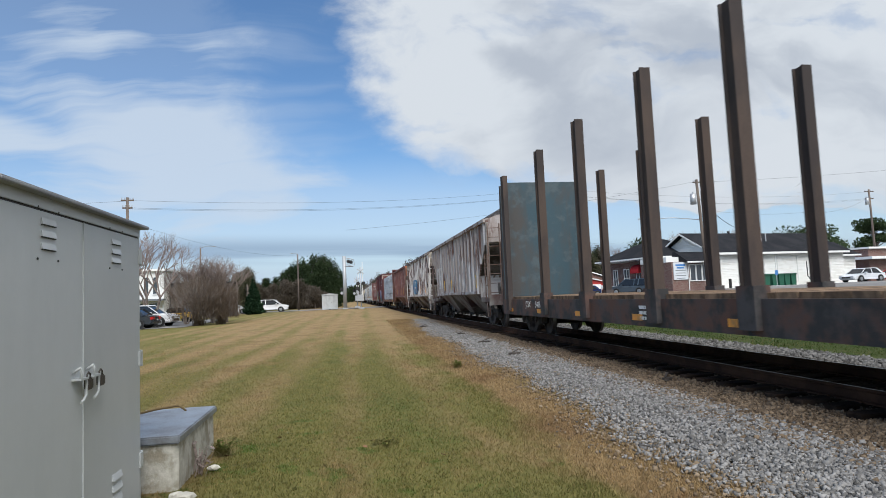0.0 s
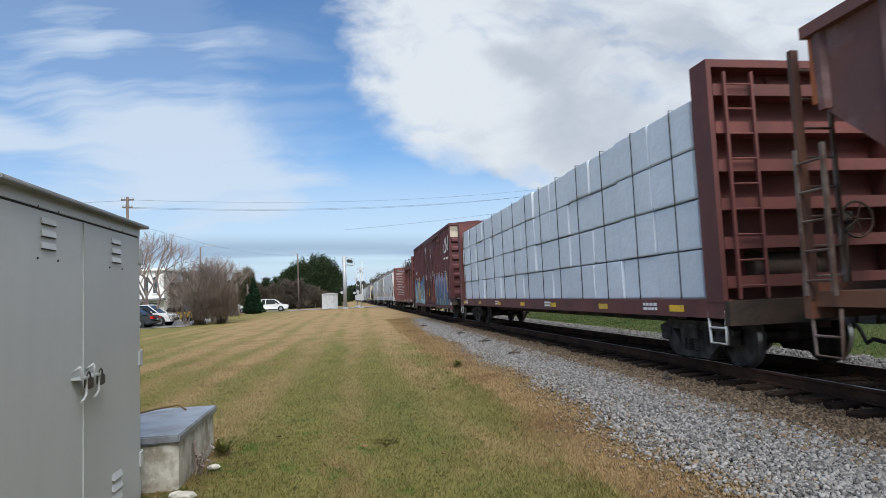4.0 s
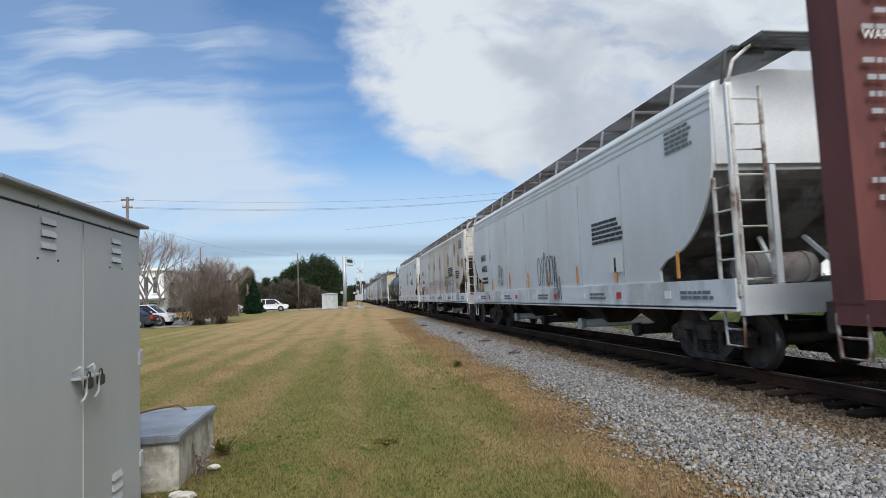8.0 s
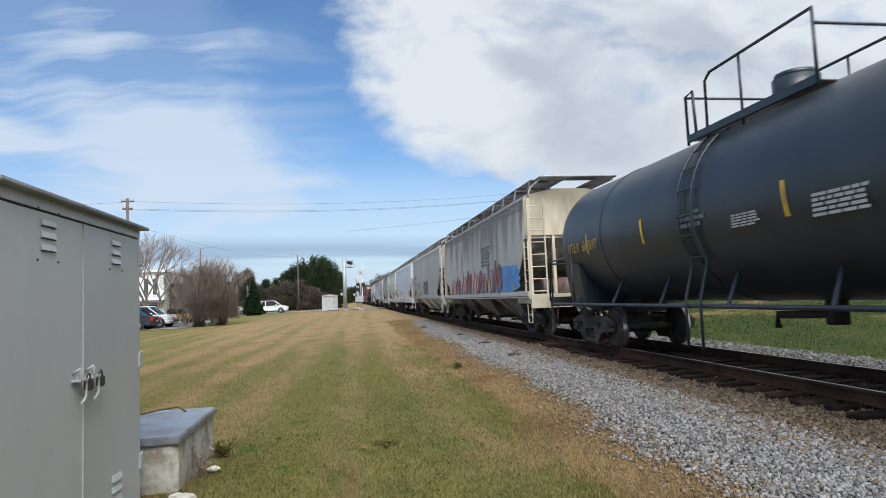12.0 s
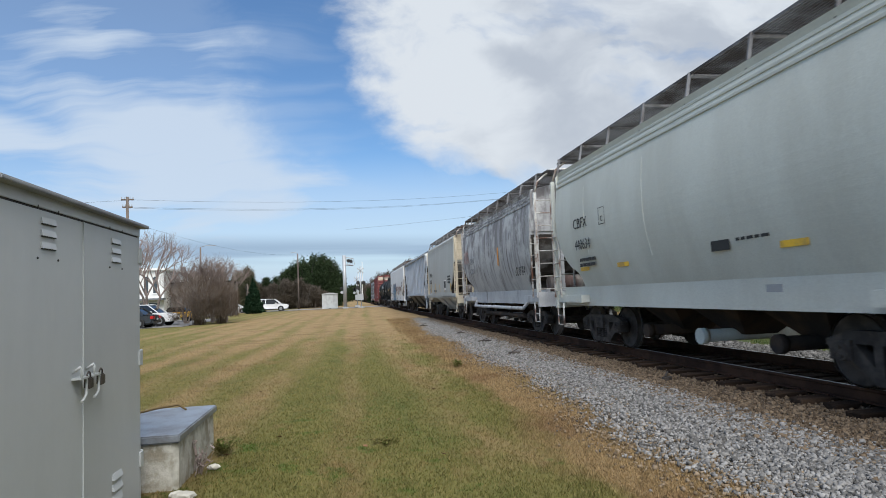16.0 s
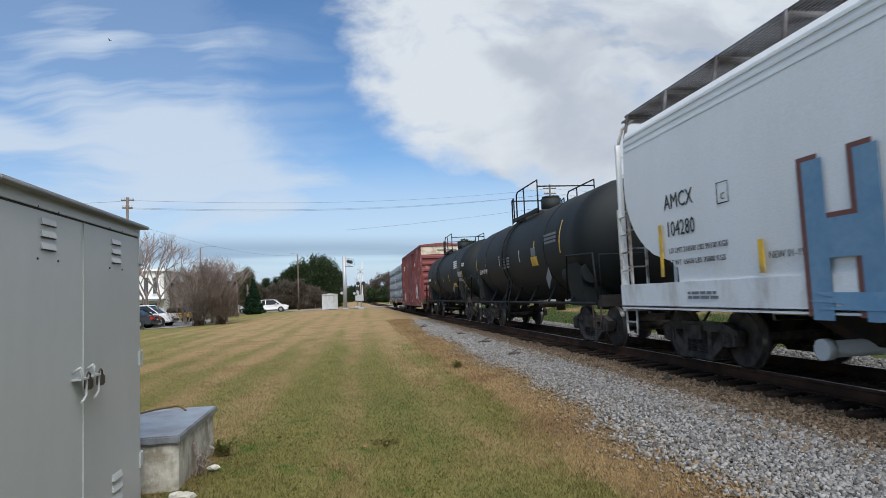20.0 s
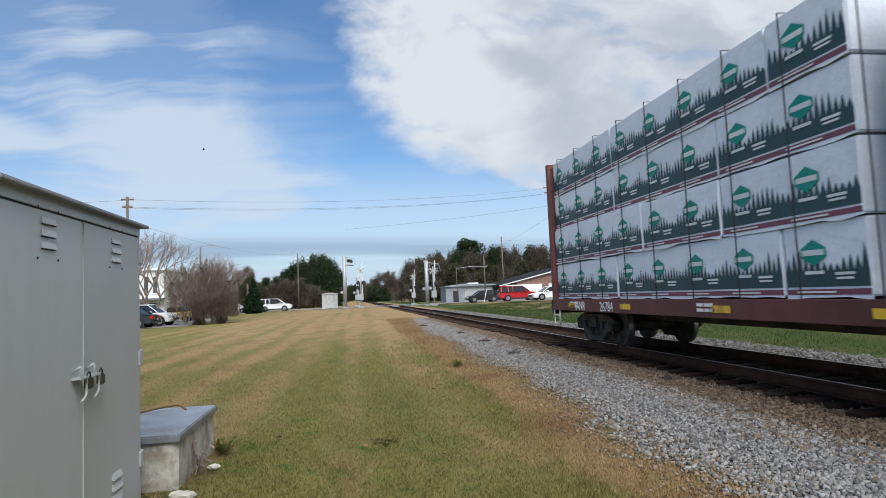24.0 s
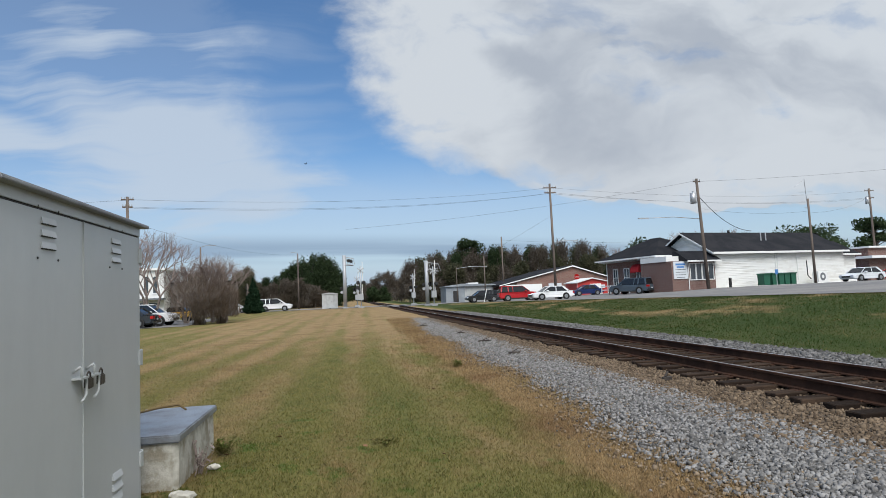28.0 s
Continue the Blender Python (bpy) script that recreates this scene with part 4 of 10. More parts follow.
def bays(car, n, h, z0, z1, wide, material, inset=2.6, low=0.5, name="hopper_bay"):
    """The discharge hoppers below the body, each with its outlet gate."""
    span = 2 * (h - inset) / n
    for i in range(n):
        yc = -(h - inset) + span * (i + 0.5)
        bm = B()
        a, b = span * 0.49, low
        top = [bm.verts.new((x, yc + y, z0)) for x, y in ((-wide, -a), (wide, -a), (wide, a), (-wide, a))]
        bot = [bm.verts.new((x, yc + y, z1)) for x, y in ((-0.62, -b), (0.62, -b), (0.62, b), (-0.62, b))]
        bm.faces.new(top)
        bm.faces.new(bot[::-1])
        for j in range(4):
            bm.faces.new((top[j], bot[j], bot[(j + 1) % 4], top[(j + 1) % 4]))
        o = part(name, bm, material, car)
        bm = B()
        box(bm, -0.7, 0.7, yc - b - 0.12, yc + b + 0.12, z1 - 0.1, z1)
        tube(bm, (-0.95, yc + b, z1 - 0.05), (0.95, yc + b, z1 - 0.05), 0.035)
        part("outlet_gate", bm, M_dark, o)


def ribbed_hopper(name, label, c0, c1, paint, under, posts=17, end_paint=None, iron=None, end_top=None, post_paint=None):
    """A covered hopper wagon with upright outside posts."""
    car, h = start_car(name, label, c0, c1)
    top = 4.2
    bm = B()
    loft(bm, [(1.42, 1.5, h - 2.1), (2.1, 1.5, h - 1.9), (3.35, 1.5, h - 0.45), (top, 1.5, h - 0.4)])
    body = part("body", bm, paint, car)
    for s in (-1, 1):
        # dark sheet with the recess shade in its colour
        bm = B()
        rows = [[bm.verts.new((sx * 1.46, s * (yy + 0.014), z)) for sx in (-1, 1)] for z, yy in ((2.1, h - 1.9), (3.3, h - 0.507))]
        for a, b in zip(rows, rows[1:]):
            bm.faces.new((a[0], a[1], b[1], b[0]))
        part("slope_sheet", bm, M_slope, car, "slope sheet with grime and recess shade in its colour")
        bm = B()
        y0, y1 = sorted((s * (h - 0.46), s * (h - 0.345)))
        prism(bm, [(-1.49, 3.38), (1.49, 3.38), (1.49, 4.24), (1.1, 4.42), (0.55, 4.53), (-0.55, 4.53), (-1.1, 4.42), (-1.49, 4.24)], "y", y0, y1)
        part("end_sheet", bm, end_top or paint, car, "arched upper end sheet")
        bm = B()
        y0, y1 = sorted((s * (h - 2.06), s * (h - 1.93)))
        box(bm, -1.44, 1.44, y0, y1, 1.16, 2.06)
        part("lower_end_sheet", bm, end_paint or end_top or paint, car)
    bm = B()
    loft(bm, [(top, 1.53, h - 0.38), (4.3, 1.5, h - 0.36), (4.5, 0.75, h - 0.36), (4.54, 0.4, h - 0.36)])
    part("roof", bm, paint, car)
    post = None
    n = posts
    for sx in (-1, 1):
        for i in range(n):
            y = -(h - 0.55) + 2 * (h - 0.55) * i / (n - 1)
            low = 1.42
            d = h - abs(y)
            if d < 1.95:
                low = 2.1 + (1.9 - d) / 1.45 * 1.25
            bm = B()
            prism(bm, [(sx * 1.5, y - 0.09), (sx * 1.56, y - 0.045), (sx * 1.56, y + 0.045), (sx * 1.5, y + 0.09)], "z", low, top)
            part("side_post", bm, post_paint or paint, car)
    for sx in (-1, 1):
        bm = B()
        box(bm, min(sx * 1.46, sx * 1.58), max(sx * 1.46, sx * 1.58), -(h - 2.0), h - 2.0, 1.34, 1.46)
        part("side_sill", bm, paint, car)
        bm = B()
        box(bm, min(sx * 1.5, sx * 1.6), max(sx * 1.5, sx * 1.6), -(h - 0.35), h - 0.35, top - 0.04, top + 0.1)
        part("roof_rail", bm, paint, car)
    bays(car, 3, h, 1.42, 0.42, 1.44, under, inset=2.15)
    for s in (-1, 1):
        end_frame(car, h, s, end_paint or under, 4.28, 1.0, iron or M_old_iron)
        bm = B()
        prism(bm, [(s * (h - 1.9), 1.1), (s * (h - 0.6), 1.1), (s * (h - 0.6), 1.3), (s * (h - 1.9), 2.1)], "x", -0.1, 0.1)
        part("end_gusset", bm, under, car)
    brake_gear(car, h, M_slope)
    grating(car, -0.75, -0.12, -h + 0.1, h - 0.1, 4.74)
    for i in range(int(2 * h / 1.6)):
        bm = B()
        box(bm, -0.65, 0.65, -h + 0.6 + 1.6 * i, -h + 0.66 + 1.6 * i, 4.5, 4.72)
        part("walk_bracket", bm, M_grate, car)
    for i in range(6):
        y = -(h - 1.8) + 2 * (h - 1.8) * i / 5
        bm = B()
        box(bm, -0.1, 0.5, y - 0.9, y + 0.9, 4.54, 4.64)
        part("roof_hatch", bm, paint, car)
    return car, h


def belly_width(z, belly):
    """How far a round-sided body reaches out at a height, against its widest."""
    return 1.0 - belly * ((2.9 - z) / 1.55) ** 2 if z < 2.9 else 1.0 - 0.09 * ((z - 2.9) / 1.35) ** 2


def smooth_levels(h, w=1.6, z0=1.35, top=4.25, cut=2.3, roof=4.55, hip=0.9, belly=0.0):
    """Level rectangles of a hopper with bulging sides and curved cut-outs at the ends."""
    lv = []
    for i in range(22):
        t = i / 21
        z = z0 + (top - z0) * t
        bulge = 1.0 - 0.028 * (2 * t - 0.8) ** 2
        if belly:
            bulge = belly_width(z, belly)
        k = min(1.0, max(0.0, (z - 1.75) / 1.6))
        inset = cut - (cut - 0.45) * math.sqrt(max(0.0, 1 - (1 - k) ** 2))
        lv.append((z, w * bulge, h - inset))
    lv += [(top + 0.1, w * 0.93, h - 0.45), (roof - 0.06, hip, h - 0.45), (roof, hip * 0.6, h - 0.45)]
    return lv


def smooth_hopper(name, label, c0, c1, paint, sill=None, outlets=4, top=4.25, walk_up=0.52, under=None, sloped=False, cut=2.2, stripes=M_orange,
                  z0=1.35, bay_mat=None, sill_low=0.97, w=1.6, walk=True, seams=0, belly=0.0, end_paint=None):
    """A covered hopper wagon with smooth curved sides."""
    car, h = start_car(name, label, c0, c1)
    bm = B()
    loft(bm, smooth_levels(h, w, z0, top, cut, belly=belly))
    part("body", bm, paint, car)
    # the end slope sheets, grimed and with the recess's shade in their colour
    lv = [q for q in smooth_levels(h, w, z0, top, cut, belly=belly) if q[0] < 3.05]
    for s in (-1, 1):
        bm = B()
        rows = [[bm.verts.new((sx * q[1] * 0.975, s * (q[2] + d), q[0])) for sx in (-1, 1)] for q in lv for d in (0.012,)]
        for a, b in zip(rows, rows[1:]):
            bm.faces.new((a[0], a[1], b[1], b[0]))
        part("slope_sheet", bm, M_slope, car, "dark slope sheet with grime and shade in its colour")
        bm = B()
        y0, y1 = sorted((s * (h - 0.47), s * (h - 0.43)))
        prism(bm, [(-w * 0.955, 3.1), (w * 0.955, 3.1), (w * 0.955, top), (w * 0.9, top + 0.1), (0.86, 4.48), (0.5, 4.54), (-0.5, 4.54), (-0.86, 4.48), (-w * 0.9, top + 0.1), (-w * 0.955, top)], "y", y0, y1)
        part("end_sheet", bm, end_paint or paint, car)
    if sloped:
        bays(car, 3, h, z0 + 0.02, 0.45, w * 0.93, bay_mat or paint, inset=cut + 0.3)
    else:
        for i in range(outlets):
            yc = -(h - 2.9) + 2 * (h - 2.9) * (i + 0.5) / outlets
            bm = B()
            t4 = [bm.verts.new((sx * 0.95, yc + sy * 0.85, 1.12)) for sx, sy in ((-1, -1), (1, -1), (1, 1), (-1, 1))]
            b4 = [bm.verts.new((sx * 0.3, yc + sy * 0.22, 0.45)) for sx, sy in ((-1, -1), (1, -1), (1, 1), (-1, 1))]
            bm.faces.new(t4)
            bm.faces.new(b4[::-1])
            for j in range(4):
                bm.faces.new((t4[j], b4[j], b4[(j + 1) % 4], t4[(j + 1) % 4]))
            o = part("outlet_cone", bm, under or M_dark, car)
            bm = B()
            tube(bm, (-0.98, yc, 0.45), (0.98, yc, 0.45), 0.11, seg=12)
            tube(bm, (-1.02, yc, 0.45), (-0.9, yc, 0.45), 0.14, seg=12)
            part("outlet_pipe", bm, paint if i % 2 else M_dark, o)
        bm = B()
        box(bm, -0.35, 0.35, -h + 1.2, h - 1.2, 0.85, 1.2)
        part("centre_sill", bm, M_dark, car)
    for sx in (-1, 1):
        bm = B()
        ws = w * (1 - belly)
        a, b = sorted((sx * (ws - 0.08), sx * (ws + 0.015)))
        box(bm, a, b, -(h - 0.1), h - 0.1, sill_low, z0 + 0.05)
        box(bm, a, b + (0.03 if sx > 0 else 0), -(h - 0.1), h - 0.1, sill_low - 0.03, sill_low + 0.03)
        part("side_sill", bm, sill or paint, car)
        for k in range(3):
            bm = B()
            x = sx * (w * (belly_width(top - 0.3 + 0.12 * k, belly) if belly else 0.965) - 0.005 * k)
            box(bm, min(x, x + sx * 0.02), max(x, x + sx * 0.02), -(h - 0.45), h - 0.45, top - 0.3 + 0.12 * k, top - 0.26 + 0.12 * k)
            part("roof_bead", bm, paint, car)
    for i in range(seams):
        y = -(h - 2.4) + 2 * (h - 2.4) * (i + 0.5) / seams
        bm = B()
        box(bm, -w - 0.002, -w + 0.02, y - 0.006, y + 0.006, z0 + 0.1, top - 0.5)
        part("weld_seam", bm, M_stencil_grey, car)
    for s in (-1, 1):
        end_frame(car, h, s, end_paint or paint, top + 0.1, 1.0, end_paint or M_rail_iron)
        bm = B()
        y = s * (h - 0.1)
        pipe(bm, [(-1.5, y, top - 0.1), (-1.38, y, top + 0.28), (-0.95, y, top + walk_up + 0.1), (-0.3, y, top + walk_up + 0.12)], 0.03)
        part("roof_grab", bm, M_rail_iron, car)
    brake_gear(car, h, P_under)
    if walk:
        grating(car, -1.32, -0.3, -h + 0.15, h - 0.15, top + walk_up)
        grating(car, 0.72, 1.32, -h + 0.15, h - 0.15, top + walk_up)
        n = int(2 * h / 1.5)
        for i in range(n + 1):
            y = -h + 0.3 + (2 * h - 0.6) * i / n
            bm = B()
            beam(bm, (-1.44, y, top), (-1.33, y, top + walk_up + 0.01), 0.03, 0.05)
            beam(bm, (-1.33, y, top + walk_up - 0.04), (-0.72, y, top + walk_up - 0.04), 0.05, 0.05)
            part("walk_bracket", bm, M_grate, car)
        for s in (-1, 1):
            grating(car, -1.2, 1.2, s * h - 0.35, s * h + 0.25, top + walk_up, 0.0, "end_walk")
    for i in range(8):
        y = -(h - 1.6) + 2 * (h - 1.6) * i / 7
        bm = B()
        tube(bm, (0, y, 4.53), (0, y, 4.63), 0.42, 0.4, seg=16)
        part("roof_hatch", bm, paint, car)
    return car, h


def reflectors(car, h, x, z, n=6, seed=0, colours=None, up=0.5):
    rng = random.Random(seed)
    for i in range(n):
        y = -(h - 1.7) + 2 * (h - 1.7) * i / (n - 1) + rng.uniform(-0.2, 0.2)
        patch_side(car, x, y - 0.045, y + 0.045, z, z + up * rng.uniform(0.7, 1.1), (colours or [M_orange])[i % len(colours or [M_orange])], "reflector")


def tank_wagon(name, label, c0, c1, paint, r=1.5, zc=2.55, belly=None, platform_y=0.0):
    """A tank wagon: barrel with domed ends, saddle, walkway and fittings."""
    car, h = start_car(name, label, c0, c1)
    bm = B()
    seg = 40
    half = h - 0.55
    prof = [(-half, 0.05), (-half + 0.03, 0.45), (-half + 0.12, 0.8), (-half + 0.28, 1.12), (-half + 0.5, 1.36), (-half + 0.78, 1.5), (-half + 1.05, r)]
    prof += [(y, r) for y in np.linspace(-half + 1.1, half - 1.1, 9)] + [(-y, q) for y, q in prof[::-1]]
    rings = []
    for y, q in prof:
        rings.append([bm.verts.new((q * math.cos(t), y, zc + q * math.sin(t))) for t in (2 * math.pi * i / seg for i in range(seg))])
    for a, b in zip(rings, rings[1:]):
        for i in range(seg):
            f = bm.faces.new((a[i], a[(i + 1) % seg], b[(i + 1) % seg], b[i]))
            f.smooth = True
    bm.faces.new(rings[0])
    bm.faces.new(rings[-1][::-1])
    part("barrel", bm, paint, car)
    for y in (-half * 0.52, half * 0.12, half * 0.58):
        bm = B()
        for i in range(seg):
            a, b = 2 * math.pi * i / seg, 2 * math.pi * (i + 1) / seg
            beam(bm, ((r + 0.004) * math.cos(a), y, zc + (r + 0.004) * math.sin(a)), ((r + 0.004) * math.cos(b), y, zc + (r + 0.004) * math.sin(b)), 0.05, 0.02, up=(math.cos(a), 0, math.sin(a)))
        part("weld_band", bm, paint, car)
    for sy in (-1, 1):
        bm = B()
        yt = sy * (h - 1.75)
        prism(bm, [(-1.3, 0.95), (1.3, 0.95), (1.45, 2.0), (0.7, 1.2), (-0.7, 1.2), (-1.45, 2.0)], "y", yt - 0.45, yt + 0.45)
        part("saddle", bm, paint, car)
    for s in (-1, 1):
        bm = B()
        y0, y1 = sorted((s * h, s * (h - 3.0)))
        box(bm, -0.32, 0.32, y0, y1, 0.8, 1.15)
        ye0, ye1 = sorted((s * h, s * (h - 0.3)))
        box(bm, -1.45, 1.45, ye0, ye1, 0.95, 1.2)
        part("stub_sill", bm, M_dark, car)
        bm = B()
        y = s * (h - 0.12)
        pipe(bm, [(-1.42, y, 1.1), (-1.42, y, 2.1), (1.42, y, 2.1), (1.42, y, 1.1)], 0.025)
        pipe(bm, [(-1.5, s * (h - 0.15), 1.1), (-1.5, s * (h - 0.3), 2.15), (-1.52, s * (h - 1.9), 2.2), (-1.52, s * (h - 2.0), 1.1)], 0.025)
        part("safety_rail", bm, paint, car)
        stirrup(car, -1.45, s * (h - 0.35), M_dark)
    for sx in (-1, 1):
        bm = B()
        tube(bm, (sx * 1.45, -h + 0.3, 1.02), (sx * 1.45, h - 0.3, 1.02), 0.035)
        for y in np.linspace(-h + 2, h - 2, 7):
            beam(bm, (sx * 1.45, y, 1.02), (sx * 1.1, y + 0.2, 1.5), 0.05, 0.04)
        part("side_rail", bm, paint, car)
    # top platform and dome
    y = platform_y
    bm = B()
    zt = zc + r
    tube(bm, (0, y, zt - 0.05), (0, y, zt + 0.42), 0.34, seg=20)
    tube(bm, (0, y, zt + 0.42), (0, y, zt + 0.5), 0.3, seg=20)
    part("dome", bm, paint, car)
    grating(car, -0.95, -0.38, y - 1.5, y + 1.5, zt - 0.16, 0.0, "platform")
    bm = B()
    ya, yb = y - 1.5, y + 1.5
    for x in (-0.95, 0.95):
        pipe(bm, [(x, ya, zt - 0.25), (x, ya, zt + 0.8), (x, yb - 0.75, zt + 0.8), (x, yb - 0.6, zt + 0.7), (x, yb - 0.58, zt - 0.25)], 0.026)
        pipe(bm, [(x, yb, zt - 0.25), (x, yb, zt + 0.62), (x, yb - 0.22, zt + 0.66), (x, yb - 0.26, zt - 0.2)], 0.026)
        pipe(bm, [(x, y, zt - 0.3), (x, y, zt + 0.8)], 0.022)
        box(bm, x - 0.03, x + 0.03, ya, yb, zt - 0.2, zt - 0.08)
    for yy in (ya, yb):
        pipe(bm, [(-0.95, yy, zt + 0.6), (0.95, yy, zt + 0.6)], 0.022)
    part("handrail", bm, paint, car)
    bm = B()
    for a in (0.0, 0.42):
        pts = [(-(r + 0.05) * math.cos(t), y + 0.62 + a, zc + (r + 0.05) * math.sin(t)) for t in np.linspace(-0.55, 1.2, 12)]
        pts = [(-1.5, y + 0.62 + a, 0.35), (-1.5, y + 0.62 + a, 1.1)] + pts
        pipe(bm, pts, 0.025)
    for t in np.linspace(-0.5, 1.2, 8):
        tube(bm, (-(r + 0.05) * math.cos(t), y + 0.62, zc + (r + 0.05) * math.sin(t)), (-(r + 0.05) * math.cos(t), y + 1.04, zc + (r + 0.05) * math.sin(t)), 0.016)
    part("ladder", bm, paint, car)
    bm = B()
    tube(bm, (0, -0.4, zc - r - 0.35), (0, -0.4, zc - r + 0.1), 0.15, seg=12)
    pipe(bm, [(0, -0.4, zc - r - 0.2), (-0.5, 0.2, zc - r - 0.2), (-0.5, 0.2, zc - r - 0.4)], 0.06)
    part("outlet_valve", bm, M_dark, car)
    bm = B()
    tube(bm, (-1.15, -h + 1.2, 1.75), (-1.15, -h + 2.6, 1.75), 0.26, seg=16)
    part("air_reservoir", bm, paint, car)
    bm = B()
    prism(bm, [(-h + 3.4, 2.0), (-h + 3.62, 1.7), (-h + 3.4, 1.4), (-h + 3.18, 1.7)], "x", -1.5, -1.49)
    part("placard_holder", bm, M_grey_bar, car)
    return car, h


def curved_mark(car, y, wide, t0, t1, r, zc, material, name="reflector"):
    """A band painted on a barrel, from angle t0 to t1 above its middle."""
    bm = B()
    n = 8
    for i in range(n):
        a, b = t0 + (t1 - t0) * i / n, t0 + (t1 - t0) * (i + 1) / n
        q = r + 0.006
        v = [bm.verts.new(p) for p in ((-q * math.cos(a), y - wide / 2, zc + q * math.sin(a)), (-q * math.cos(a), y + wide / 2, zc + q * math.sin(a)),
                                       (-q * math.cos(b), y + wide / 2, zc + q * math.sin(b)), (-q * math.cos(b), y - wide / 2, zc + q * math.sin(b)))]
        bm.faces.new(v)
    part(name, bm, material, car)


def boxcar(name, label, c0, c1, paint, band, top=5.15, doors=2, ribs=9, centre=0.0, half_door=2.6):
    """A tall boxcar with outside posts, sliding doors and pressed ends."""
    car, h = start_car(name, label, c0, c1)
    bm = B()
    box(bm, -1.5, 1.5, -h + 0.08, h - 0.08, 0.78, top - 0.12)
    part("body", bm, paint, car)
    bm = B()
    prism(bm, [(-1.56, top - 0.14), (-1.56, top - 0.02), (0, top + 0.1), (1.56, top - 0.02), (1.56, top - 0.14)], "y", -h, h)
    part("roof", bm, paint, car)
    for i in range(13):
        y = -h + 0.5 + (2 * h - 1.0) * i / 12
        bm = B()
        prism(bm, [(-1.5, top), (0, top + 0.13), (1.5, top), (1.5, top - 0.02), (-1.5, top - 0.02)], "y", y - 0.05, y + 0.05)
        part("roof_rib", bm, paint, car)
    dw = half_door if doors == 2 else 1.6
    for sx in (-1, 1):
        for sg in (-1, 1):
            for i in range(ribs):
                y = centre + sg * (dw + 0.1) + sg * (h - sg * centre - dw - 0.2) * i / (ribs - 1)
                bm = B()
                prism(bm, [(sx * 1.5, y - 0.08), (sx * 1.56, y - 0.04), (sx * 1.56, y + 0.04), (sx * 1.5, y + 0.08)], "z", 0.72, top - 0.12)
                part("side_post", bm, paint, car)
        bm = B()
        a, b = sorted((sx * 1.48, sx * 1.6))
        box(bm, a, b, -h + 0.06, h - 0.06, 0.6, 0.78)
        part("side_sill", bm, paint, car)
        for k in range(doors):
            y0 = centre + (-dw + k * dw if doors == 2 else -dw)
            y1 = y0 + (dw if doors == 2 else 2 * dw)
            bm = B()
            a, b = sorted((sx * 1.5, sx * 1.575))
            box(bm, a, b, y0 + 0.03, y1 - 0.03, 0.84, top - 0.3)
            d = part("door", bm, paint, car)
            for zz in (0.92, 1.36, 2.38, 3.7, 4.78):
                bm = B()
                a2, b2 = sorted((sx * 1.575, sx * 1.61))
                box(bm, a2, b2, y0 + 0.08, y1 - 0.08, zz - 0.04, zz + 0.04)
                part("door_rib", bm, paint, d)
            for f in (0.22, 0.78):
                bm = B()
                x = sx * 1.63
                tube(bm, (x, y0 + (y1 - y0) * f, 0.9), (x, y0 + (y1 - y0) * f, top - 0.4), 0.03)
                box(bm, min(x - 0.03, x + 0.03), max(x - 0.03, x + 0.03), y0 + (y1 - y0) * f - 0.12, y0 + (y1 - y0) * f + 0.12, 1.9, 2.0)
                part("lock_rod", bm, paint, d)
        bm = B()
        a, b = sorted((sx * 1.5, sx * 1.62))
        box(bm, a, b, max(-h + 0.2, centre - 2 * dw), min(h - 0.2, centre + dw + 0.3), top - 0.3, top - 0.2)
        part("door_track", bm, paint, car)
    for s in (-1, 1):
        y = s * (h - 0.08)
        bm = B()
        y0, y1 = sorted((y, y + s * 0.02))
        box(bm, -1.5, 1.5, y0, y1, top - 0.75, top - 0.12)
        part("end_band", bm, band, car, "faded cream end panel")
        for i in range(7):
            z = 1.25 + 0.47 * i
            bm = B()
            prism(bm, [(y, z), (y + s * 0.1, z + 0.09), (y + s * 0.1, z + 0.22), (y, z + 0.31)], "x", -1.42, 1.42)
            part("end_rib", bm, paint, car)
        bm = B()
        y0, y1 = sorted((s * h, s * (h - 0.15)))
        box(bm, -1.55, 1.55, y0, y1, 0.8, 1.15)
        part("end_sill", bm, M_dark, car)
        ladder(car, -1.42, s * (h + 0.06), 1.1, 2.9, 0.5, "x", paint, 5, "end_ladder")
        ladder(car, -1.6, (s * (h - 0.15)) if s < 0 else h - 0.6, 1.1, 2.9, 0.45, "y", paint, 5, "side_ladder")
        stirrup(car, -1.55, s * (h - 0.3), M_rail_iron)
        bm = B()
        box(bm, -1.3, 1.3, min(s * h, s * (h + 0.42)), max(s * h, s * (h + 0.42)), 1.12, 1.16)
        part("end_step", bm, M_grate, car)
    bm = B()
    box(bm, -0.3, 0.3, -h + 0.5, h - 0.5, 0.8, 1.05)
    part("centre_sill", bm, M_dark, car)
    brake_gear(car, h, M_dark, -h + 0.4)
    return car, h


